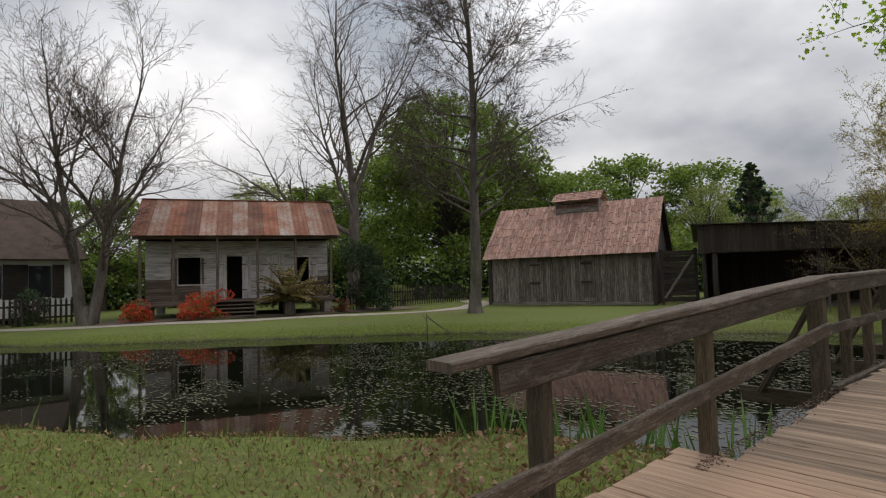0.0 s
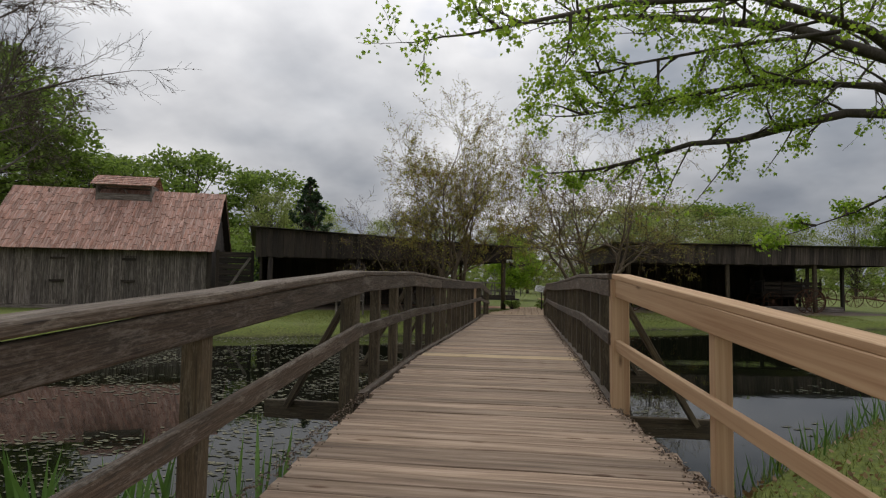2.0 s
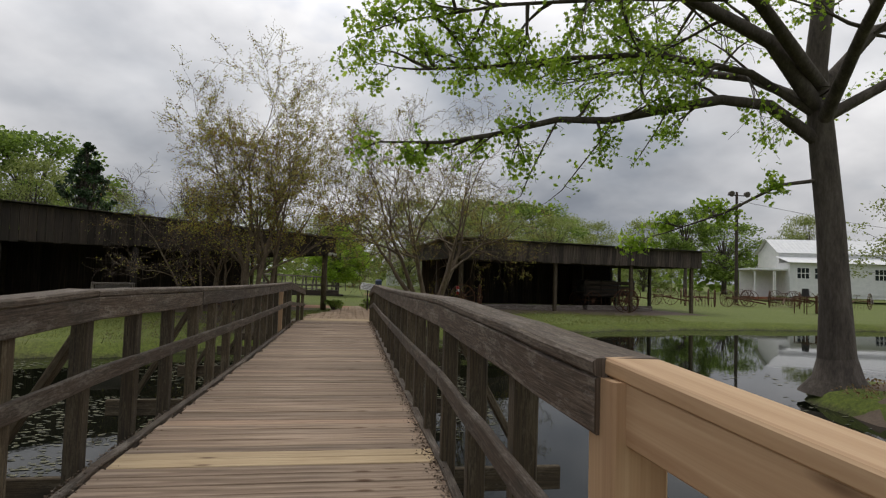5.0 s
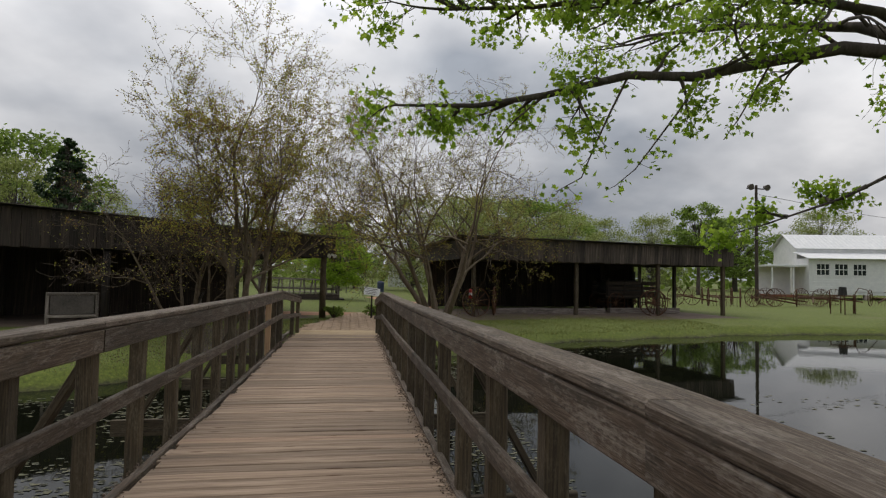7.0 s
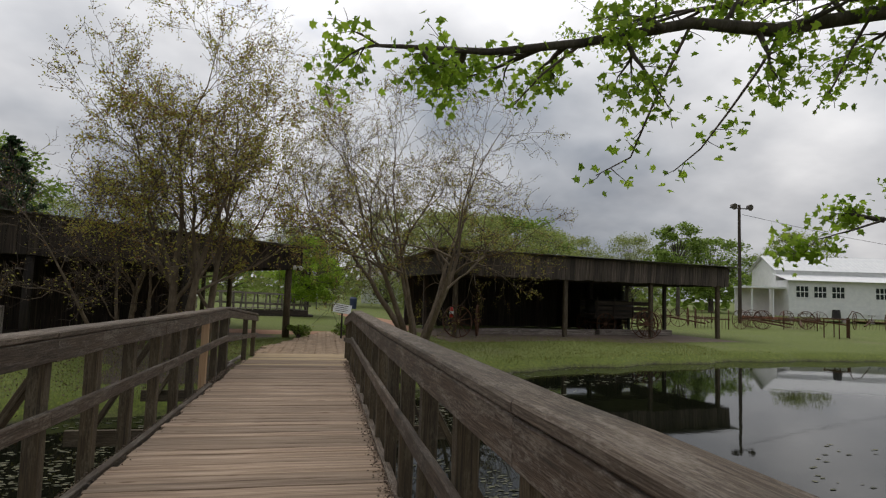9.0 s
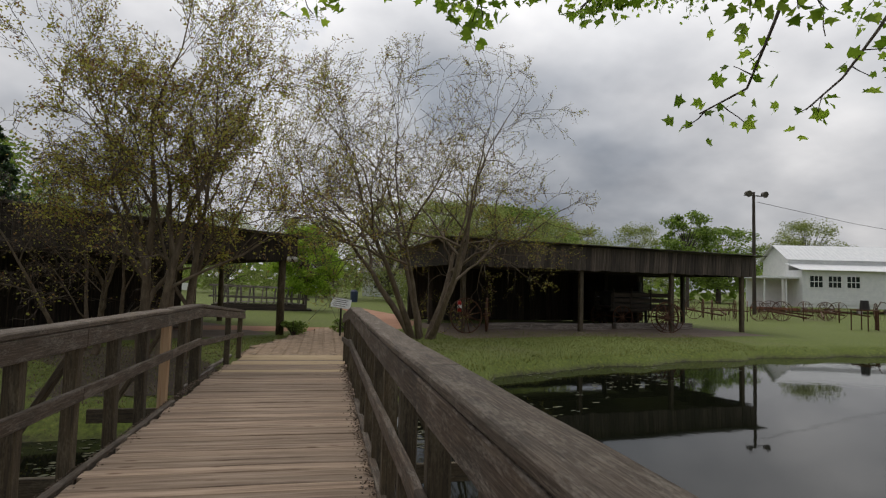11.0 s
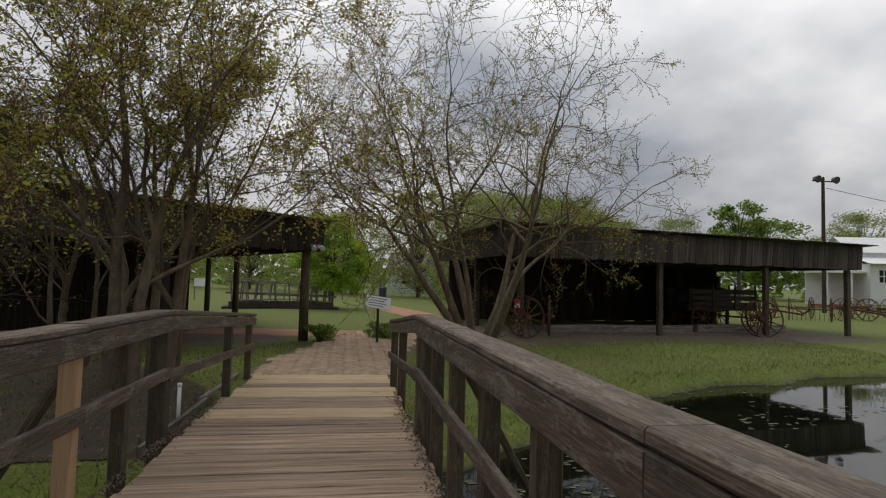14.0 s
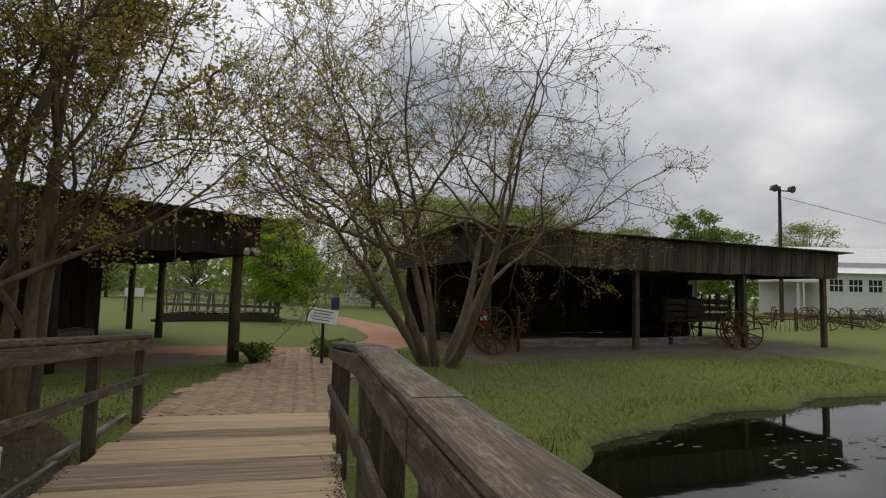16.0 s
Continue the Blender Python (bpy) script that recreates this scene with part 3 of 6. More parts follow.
    inn = Vector((-dirv.y, dirv.x, 0)) * -1
    if inn.x > 0:
        inn = -inn
    b = Build()
    beam(b, (rt[0][0] - 0.02, rt[0][1] + 0.02, zr[0] - 0.02), (rt[3][0], rt[3][1], zr[3] - 0.02), 0.14, 0.04, ch=0.005, segs=6, jit=0.001)
    part("cap_rail", b, M_NEW, br, "new yellow pine cap board")
    for off0, off1, h, name in ((0.11, 0.11, 0.14, "top_rail"), (0.56, 0.56, 0.09, "mid_rail")):
        b = Build()
        e = inn * 0.06
        beam(b, (rt[0][0] + e.x, rt[0][1] + e.y, zr[0] - off0), (rt[3][0] + e.x, rt[3][1] + e.y, zr[3] - off1), 0.04, h, ch=0.005, segs=6, jit=0.001)
        part(name, b, M_NEW, br, "new yellow pine board")
    for k in (1, 2, 3):
        x, y = rt[k]
        y += 0.1 if k == 3 else 0
        b = Build()
        beam(b, (x, y, ground_at(x, y) - 0.15), (x, y, zr[k] - 0.045), 0.09, 0.09, up=(0, 1, 0), ch=0.005)
        part("post", b, M_NEW, br, "new yellow pine post")
    # far ramp
    for sgn, x, yend, posts in ((-1, XL, 23.55, (21.83, 23.38)), (1, XR, 22.6, (21.15, 22.4))):
        z0, z1 = deck_z(Y1) + H, 1.02
        b = Build()
        beam(b, (x, Y1 + 0.004, z0 - 0.022), (x, yend, z1 - 0.022), 0.15, 0.05, ch=0.01, segs=6, jit=0.003)
        part("cap_rail", b, M_CAP, br, "grey cracked cap board")
        b = Build()
        beam(b, (x - sgn * 0.066, Y1 + 0.004, z0 - 0.115), (x - sgn * 0.066, yend - 0.06, z1 - 0.115), 0.04, 0.12, segs=5, jit=0.003)
        part("top_rail", b, M_RAIL, br)
        b = Build()
        beam(b, (x - sgn * 0.066, Y1 + 0.004, z0 - 0.55), (x - sgn * 0.066, yend - 0.1, z1 - 0.5), 0.04, 0.09, segs=5, jit=0.003)
        part("mid_rail", b, M_RAIL, br)
        for y in posts:
            b = Build()
            zz = z0 + (z1 - z0) * (y - Y1) / (yend - Y1)
            beam(b, (x, y, ground_at(x, y) - 0.1), (x, y, zz - 0.046), 0.095, 0.095, up=(0, 1, 0), segs=3, jit=0.003)
            part("post", b, M_POST, br)
    # deck planks
    kinds = []
    for k in range(6):
        b = Build()
        beam(b, (-1.0, 0, 0), (1.0, 0, 0), 0.1405, 0.042, ch=0.004, segs=5, jit=0.0025)
        me = b.mesh("plank")
        me.materials.append(M_DECK)
        kinds.append(me)
    fresh = Build()
    beam(fresh, (-1.0, 0, 0), (1.0, 0, 0), 0.142, 0.042, ch=0.004, segs=5, jit=0.0015)
    fresh_me = fresh.mesh("plank")
    fresh_me.materials.append(M_DECKNEW)
    warm = Build()
    beam(warm, (-1.0, 0, 0), (1.0, 0, 0), 0.1405, 0.042, ch=0.004, segs=5, jit=0.002)
    warm_me = warm.mesh("plank")
    warm_me.materials.append(M_DECKWARM)
    y = -0.1
    k = 0
    prng = random.Random(5)
    while y < 19.83:
        xl, xr = left_rail_x(y) + 0.15, right_rail_x(y) - 0.03
        if y < 3.3:
            xl -= 0.36
        if y < Y0:
            xr = min(xr, XR + 0.9)
        new_one = (7.95 < y < 8.25)
        ob = new("plank", fresh_me if new_one else warm_me if y < 3.45 or 9.05 < y < 9.2 or 11.6 < y < 11.75 or 13.0 < y < 13.14 else kinds[prng.randrange(6)])
        ob.parent = br
        half = (xr - xl) / 2 - 0.02
        slope = math.degrees(math.atan2(deck_z(y + 0.2) - deck_z(y - 0.2), 0.4))
        z = deck_z(y) - 0.021 + prng.uniform(-0.003, 0.003)
        ob.matrix_local = pose((xl + xr) / 2 + prng.uniform(-0.025, 0.025), y, z, slope + prng.uniform(-0.8, 0.8), 0, prng.uniform(-0.35, 0.35)) @ Matrix.Diagonal((half, 1, 1, 1))
        y += 0.1455
        k += 1
    # shallow steps down to the brick path: broad treads, old and new, on dark risers
    for y0, wide, zt, fresh_one in ((19.91, 0.28, 0.20, True), (20.2, 0.28, 0.20, True), (20.49, 0.3, 0.20, False), (20.8, 0.29, 0.20, False),
                                    (21.12, 0.30, 0.13, True), (21.43, 0.30, 0.13, True), (21.74, 0.29, 0.13, True), (22.06, 0.28, 0.075, False), (22.35, 0.27, 0.075, False),
                                    (22.63, 0.36, 0.075, True), (23.0, 0.36, 0.075, True)):
        b = Build()
        beam(b, (XL + 0.12 + prng.uniform(-0.03, 0.03), y0 + wide / 2, zt - 0.021), (XR - 0.03 + prng.uniform(-0.03, 0.03), y0 + wide / 2, zt - 0.021), wide - 0.004, 0.042, ch=0.005, segs=5, jit=0.002)
        part("tread", b, M_DECKNEW if fresh_one else M_DECK, br, "newer pale plank tread" if fresh_one else "")
    for y0, zt in ((19.875, 0.228), (21.1, 0.158), (22.035, 0.1), (23.37, 0.05)):
        b = Build()
        beam(b, (XL + 0.1, y0, zt - 0.1), (XR - 0.06, y0, zt - 0.1), 0.035, 0.19, ch=0.004)
        part("riser", b, M_POST, br)


build_bridge()


# ---- buildings ----
def siding(b, x0, x1, z0, z1, y, step=0.15, depth=0.02):
    """Lapped boards on the wall face at y, facing -y."""
    z = z0
    while z < z1 - 0.01:
        t = min(z + step, z1)
        beam(b, (x0, y - depth * 0.5, (z + t) / 2), (x1, y - depth * 0.5, (z + t) / 2), depth, t - z + 0.01, up=(0, -0.12, 1), ch=0.003)
        z = t


def roof_sheets(parent, x0, x1, ya, za, yb, zb, width, mats, name="roof_sheet", ribs=3):
    """Metal sheets laid side by side from the eave (ya, za) to the ridge (yb, zb)."""
    n = max(1, round((x1 - x0) / width))
    w = (x1 - x0) / n
    nrm = Vector((0, -(zb - za), yb - ya)).normalized()
    if nrm.z < 0:
        nrm = -nrm
    for k in range(n):
        b = Build()
        a = x0 + k * w
        steps = 4 * ribs
        cols = []
        for j in range(steps + 1):
            lift = 0.012 * (1 if j % 4 in (1, 2) else 0) + (0.012 if j in (0, steps) else 0)
            cols.append((a + w * j / steps, lift))
        for x, lift in cols:
            for (yy, zz) in ((ya, za), (yb, zb)):
                p = Vector((x, yy, zz)) + nrm * (lift + 0.02)
                b.v.append(tuple(p))
                b.v.append(tuple(p - nrm * 0.012))
        for j in range(steps):
            i = j * 4
            b.face((i, i + 4, i + 6, i + 2))
            b.face((i + 1, i + 3, i + 7, i + 5))
            b.face((i, i + 1, i + 5, i + 4))
            b.face((i + 2, i + 6, i + 7, i + 3))
        part(name, b, mats[k % len(mats)], parent)


def build_cottage():
    W, D = 8.7, 6.2
    c = thing("cottage", standing(-28.4, 4.9, -25.45, 13.1), "small white weathered wooden cottage with rusty metal roof and porch", "house")
    F, WH, PD = 0.82, 3.75, 1.7
    # raised floor, piers
    b = Build()
    slab(b, -0.1, W + 0.1, 0, D, F - 0.2, F)
    part("floor_frame", b, M_BARE, c, "weathered porch floor frame")
    for x in (0.15, 2.2, 6.6, 8.5):
        for y in (0.3, PD + 0.2, D - 0.3):
            b = Build()
            slab(b, x - 0.2, x + 0.2, y - 0.2, y + 0.2, -0.1, F - 0.2)
            part("pier", b, M_CONC, c)
    # front wall pieces round the openings: window, door, double door, window
    holes = [(1.45, 2.45, 1.62, 2.95), (3.68, 4.4, F, 2.98), (7.1, 7.72, 1.6, 2.9)]
    b, low = Build(), Build()
    edge = 0.0
    for x0, x1, z0, z1 in holes:
        siding(b, edge, x0, F + 1.05, WH, PD)
        siding(b if 2 < edge < 6 else low, edge, x0, F, F + 1.05, PD)
        siding(b, x0, x1, z1, WH, PD)
        if z0 > F:
            siding(low, x0, x1, F, z0, PD)
        edge = x1
    siding(b, edge, W, F + 1.05, WH, PD)
    siding(low, edge, W, F, F + 1.05, PD)
    tagged(part("wall_siding", b, M_PAINT, c, "peeling white clapboards"), kind="stuff")
    tagged(part("lower_siding", low, M_BARE, c, "bare brown weathered clapboards"), kind="stuff")
    # other walls with thickness
    b = Build()
    slab(b, 0, 0.1, PD + 0.03, D, F, WH)
    slab(b, W - 0.1, W, PD + 0.03, D, F, WH)
    slab(b, 0, W, D - 0.1, D, F, WH)
    part("side_wall", b, M_BARE, c, "bare weathered board walls")
    # wall behind the openings, coloured with the dimness of the rooms
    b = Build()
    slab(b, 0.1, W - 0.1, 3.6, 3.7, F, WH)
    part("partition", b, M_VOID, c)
    for gx in (0.0, W):
        b = Build()
        n = len(b.v)
        t = 0.06 if gx == 0 else -0.06
        for xx in (gx, gx + t):
            b.v += [(xx, 0.0, WH), (xx, D, WH), (xx, D / 2, 5.75)]
        b.face((0, 1, 2)), b.face((5, 4, 3)), b.face((0, 3, 4, 1)), b.face((1, 4, 5, 2)), b.face((2, 5, 3, 0))
        part("gable", b, M_BARE, c)
    # windows, doors
    for x0, x1, z0, z1 in (holes[0], holes[2]):
        b = Build()
        beam(b, (x0 - 0.05, PD - 0.03, z0 - 0.04), (x1 + 0.05, PD - 0.03, z0 - 0.04), 0.09, 0.07)
        beam(b, (x0 - 0.05, PD - 0.02, z1 + 0.03), (x1 + 0.05, PD - 0.02, z1 + 0.03), 0.06, 0.08)
        beam(b, (x0 - 0.03, PD - 0.02, z0), (x0 - 0.03, PD - 0.02, z1), 0.06, 0.06, up=(0, 1, 0))
        beam(b, (x1 + 0.03, PD - 0.02, z0), (x1 + 0.03, PD - 0.02, z1), 0.06, 0.06, up=(0, 1, 0))
        part("window_frame", b, M_PAINT, c)
    def leaf(x0, x1, z0, z1, y, mat, label):
        d = part("shutter", Build(), None, c, label)
        b = Build()
        n = max(2, round((x1 - x0) / 0.16))
        for k in range(n):
            a, e = x0 + (x1 - x0) * k / n, x0 + (x1 - x0) * (k + 1) / n
            beam(b, ((a + e) / 2, y, z0), ((a + e) / 2, y, z1), e - a - 0.004, 0.03, up=(0, 1, 0), ch=0.004)
        for zz in (z0 + 0.2 * (z1 - z0), z0 + 0.8 * (z1 - z0)):
            beam(b, (x0 + 0.02, y - 0.028, zz), (x1 - 0.02, y - 0.028, zz), 0.024, 0.1)
        d.data = b.mesh("shutter")
        d.data.materials.append(mat)
        for zz in (z0 + 0.2 * (z1 - z0), z0 + 0.8 * (z1 - z0)):
            b = Build()
            beam(b, (x0 - 0.04, y - 0.05, zz), (x0 + 0.22, y - 0.05, zz), 0.012, 0.03)
            part("hinge", b, M_BLACKIRON, d, "black iron hinge")
    leaf(3.36, 3.66, F + 0.03, 2.98, PD - 0.06, M_PAINT, "open white door leaf")
    leaf(4.42, 4.82, F + 0.03, 2.98, PD - 0.06, M_PAINT, "open white door leaf")
    leaf(5.42, 5.93, F + 0.03, 2.95, PD - 0.05, M_PAINT, "closed white door leaf")
    leaf(5.95, 6.45, F + 0.03, 2.95, PD - 0.05, M_PAINT, "closed white door leaf")
    leaf(7.85, 8.15, 1.62, 2.7, PD - 0.06, M_PAINT, "open peeling shutter")
    leaf(1.12, 1.4, 1.62, 2.9, PD - 0.06, M_BARE, "open bare shutter")
    leaf(2.5, 2.62, 1.62, 2.9, PD - 0.06, M_BARE, "open bare shutter")
    # porch posts, plate, steps
    for x in (0.02, 1.4, 3.3, 5.12, 6.92, 8.66):
        b = Build()
        beam(b, (x, 0.08, F), (x, 0.08, WH), 0.12, 0.12, up=(0, 1, 0), ch=0.012, segs=3, jit=0.004)
        part("porch_post", b, M_BARE, c)
    b = Build()
    beam(b, (-0.3, 0.08, WH + 0.08), (W + 0.3, 0.08, WH + 0.08), 0.12, 0.2, segs=6, jit=0.004)
    part("porch_beam", b, M_BARE, c)
    b = Build()
    slab(b, 0.1, W - 0.1, 0.1, D - 0.1, WH + 0.14, WH + 0.18)
    part("porch_ceiling", b, M_BARE, c)
    for k in range(5):
        b = Build()
        z = F - 0.165 * (k + 0.4)
        beam(b, (3.2, -0.14 - 0.27 * k, z), (4.98, -0.14 - 0.27 * k, z), 0.29, 0.045, jit=0.003, segs=3)
        part("step", b, M_BARE, c)
        b = Build()
        beam(b, (3.25, -0.02 - 0.27 * k, z - 0.085), (4.93, -0.02 - 0.27 * k, z - 0.085), 0.03, 0.12)
        part("riser", b, M_DARK, c)
    for x in (3.22, 4.96):
        b = Build()
        beam(b, (x, 0.0, F - 0.16), (x, -1.3, -0.02), 0.05, 0.2)
        part("stringer", b, M_BARE, c)
    # roof
    roof_sheets(c, -0.35, W + 0.35, -0.4, WH + 0.1, D / 2, 6.0, 0.72, [M_RUST, M_RUSTGREY, M_RUST, M_RUST, M_RUSTGREY], ribs=3)
    roof_sheets(c, -0.35, W + 0.35, D + 0.4, WH + 0.1, D / 2, 6.0, 1.5, [M_RUST])
    b = Build()
    beam(b, (-0.36, D / 2, 6.03), (W + 0.36, D / 2, 6.03), 0.22, 0.03)
    part("ridge_cap", b, M_RUST, c)
    for y0, y1 in ((-0.4, D / 2), (D + 0.4, D / 2)):
        for x in (-0.32, W + 0.32):
            b = Build()
            beam(b, (x, y0, WH + 0.02), (x, y1, 5.92), 0.04, 0.13)
            part("rake_board", b, M_BARE, c)


build_cottage()


def board_wall(parent, x0, x1, z0, top, y, mat, width=0.24, name="wall_board", tilt=0.0):
    """Upright boards side by side; top is a function of x."""
    n = max(1, round((x1 - x0) / width))
    for k in range(n):
        a, e = x0 + (x1 - x0) * k / n, x0 + (x1 - x0) * (k + 1) / n
        m = (a + e) / 2
        b = Build()
        lo = z0 + rng.uniform(-0.03, 0.03)
        beam(b, (m + rng.uniform(-.004, .004), y + rng.uniform(-0.012, 0.012), lo), (m, y + tilt, top(m)), e - a - 0.008, 0.024, up=(0, 1, 0), ch=0.004, segs=2, jit=0.003)
        part(name, b, mat, parent)


def shingles(parent, x0, x1, ya, za, yb, zb, row=0.19, w=0.14, mat=None, ragged=0.03):
    """Rows of wooden shingles from eave to ridge, joined into one part."""
    b = Build()
    slope = Vector((0, yb - ya, zb - za))
    L = slope.length
    s = slope.normalized()
    nrm = Vector((1, 0, 0)).cross(s).normalized()
    if nrm.z < 0:
        nrm = -nrm
    r = random.Random(3)
    d = 0.0
    while d < L:
        x = x0 - r.uniform(0, w)
        while x < x1:
            ww = w * r.uniform(0.7, 1.3)
            a, e = max(x, x0), min(x + ww - 0.008, x1)
            if e - a > 0.03:
                cut = r.uniform(0, ragged) if d > 0 else r.uniform(0, 0.04)
                q = Vector((0, ya, za)) + s * (d - cut)
                t = q + s * min(row * 1.25 + cut, L - d + cut)
                lo, hi = nrm * (0.03 + r.uniform(0, 0.012)), nrm * 0.008
                n = len(b.v)
                for p in (q + lo, t + hi):
                    b.v.append((a, p.y, p.z)), b.v.append((e, p.y, p.z))
                for xx in (a, e):
                    b.v.append((xx, q.y, q.z))
                u, v = r.uniform(0, 30), r.uniform(0, 30)
                b.face((n, n + 1, n + 3, n + 2), [(u, v), (u, v + ww), (u + row, v + ww), (u + row, v)])
                b.face((n + 4, n + 5, n + 1, n), [(u, v), (u, v + ww), (u, v + ww), (u, v)])
            x += ww
        d += row
    tagged(part("shingle_cover", b, mat, parent, "reddish weathered wooden shingles"), kind="stuff")


def build_barn():
    L, D = 8.63, 4.6
    g = thing("barn", standing(-22.35, 21.2, -14.3, 24.3), "grey board barn with reddish shingle roof and cupola", "barn")
    eave = 2.72
    ridge = 5.45
    # posts and sill
    for x in (0.0, L):
        for y in (0.0, D):
            b = Build()
            beam(b, (x, y, -0.05), (x, y, eave), 0.2, 0.2, up=(0, 1, 0), segs=3, jit=0.006)
            part("corner_post", b, M_DARK, g)
    b = Build()
    beam(b, (0.1, -0.04, 0.08), (L - 0.1, -0.04, 0.08), 0.14, 0.16, segs=5, jit=0.006)
    part("sill_beam", b, M_GREY, g)
    board_wall(g, 0.12, L - 0.12, 0.16, lambda x: eave - 0.04, -0.02, M_GREY, 0.22)
    # gable ends and back
    for x in (0.06, L - 0.06):
        n = 16
        for k in range(n):
            y0, y1 = D * k / n, D * (k + 1) / n
            m = (y0 + y1) / 2
            z = eave + (ridge - eave) * (1 - abs(m - D / 2) / (D / 2)) - 0.08
            b = Build()
            beam(b, (x, m, 0.05), (x, m, z), 0.024, y1 - y0 - 0.008, up=(0, 1, 0), ch=0.004)
            part("wall_board", b, M_DARK, g)
    b = Build()
    slab(b, 0.1, L - 0.1, D - 0.08, D, 0.05, eave)
    part("back_wall", b, M_DARK, g)
    b = Build()
    beam(b, (L * 0.43, -0.06, 0.2), (L * 0.43, -0.06, eave - 0.05), 0.09, 0.06, up=(0, 1, 0))
    part("batten", b, M_GREY, g)
    # hatches with heavy hinges
    for x in (2.55, 5.3):
        d = part("hatch", Build(), None, g, "grey board hatch door")
        b = Build()
        for k in range(3):
            beam(b, (x + 0.2 * k, -0.055, 0.35), (x + 0.2 * k, -0.055, 2.25), 0.19, 0.03, up=(0, 1, 0), segs=2, jit=0.003)
        d.data = b.mesh("hatch")
        d.data.materials.append(M_GREY)
        for z in (1.15, 2.1):
            b = Build()
            beam(b, (x - 0.2, -0.11, z), (x + 0.35, -0.11, z), 0.07, 0.1)
            part("strap", b, M_DARK, d, "dark timber strap")
    # roof
    shingles(g, -0.25, L + 0.25, -0.45, eave - 0.22, D / 2, ridge, row=0.62, w=0.12, mat=M_SHINGLES, ragged=0.5)
    shingles(g, -0.25, L + 0.25, D + 0.45, eave - 0.22, D / 2, ridge, row=0.4, w=0.3, mat=M_SHINGLES)
    b = Build()
    for y0, y1 in ((-0.45, D / 2), (D + 0.45, D / 2)):
        beam(b, (L / 2, y0, eave - 0.245), (L / 2, y1, ridge - 0.03), L + 0.4, 0.035)
    part("roof_deck", b, M_DARK, g)
    # cupola on the ridge
    cu = part("cupola", Build(), None, g, "low louvred cupola with shingle roof")
    b = Build()
    x0, x1, zc = 3.35, 5.65, ridge - 0.5
    for y in (D / 2 - 0.55, D / 2 + 0.55):
        beam(b, (x0, y, zc + 0.62), (x1, y, zc + 0.62), 0.05, 0.12)
        beam(b, (x0, y, zc + 0.1), (x1, y, zc + 0.1), 0.05, 0.3)
    for x in (x0, x1):
        for y in (D / 2 - 0.55, D / 2 + 0.55):
            beam(b, (x, y, zc - 0.2), (x, y, zc + 0.7), 0.08, 0.08, up=(0, 1, 0))
        beam(b, (x, D / 2 - 0.5, zc + 0.4), (x, D / 2 + 0.5, zc + 0.4), 0.03, 0.6)
    beam(b, ((x0 + x1) / 2, D / 2, zc + 0.35), ((x0 + x1) / 2 + 0.01, D / 2, zc + 0.36), 0.9, 0.5)
    cu.data = b.mesh("cupola")
    cu.data.materials.append(M_GREY)
    shingles(cu, x0 - 0.2, x1 + 0.2, D / 2 - 0.8, zc + 0.62, D / 2, zc + 1.15, mat=M_SHINGLES)
    shingles(cu, x0 - 0.2, x1 + 0.2, D / 2 + 0.8, zc + 0.62, D / 2, zc + 1.15, mat=M_SHINGLES)
    # yard gate beside it
    gt = thing("yard_gate", standing(-14.05, 24.55, -12.65, 25.1), "tall dark plank gate beside the barn", "gate")
    for x in (0.0, 1.5):
        b = Build()
        beam(b, (x, 0, -0.1), (x, 0, 2.62), 0.14, 0.14, up=(0, 1, 0), segs=2, jit=0.005)
        part("gate_post", b, M_DARK, gt)
    for k in range(9):
        b = Build()
        z = 0.25 + 0.27 * k
        beam(b, (0.06, -0.05, z), (1.44, -0.05, z), 0.03, 0.24, segs=2, jit=0.004)
        part("gate_board", b, M_DARK, gt)
    b = Build()
    beam(b, (0.1, -0.09, 0.3), (1.4, -0.09, 2.3), 0.03, 0.12)
    part("gate_brace", b, M_GREY, gt)


build_barn()


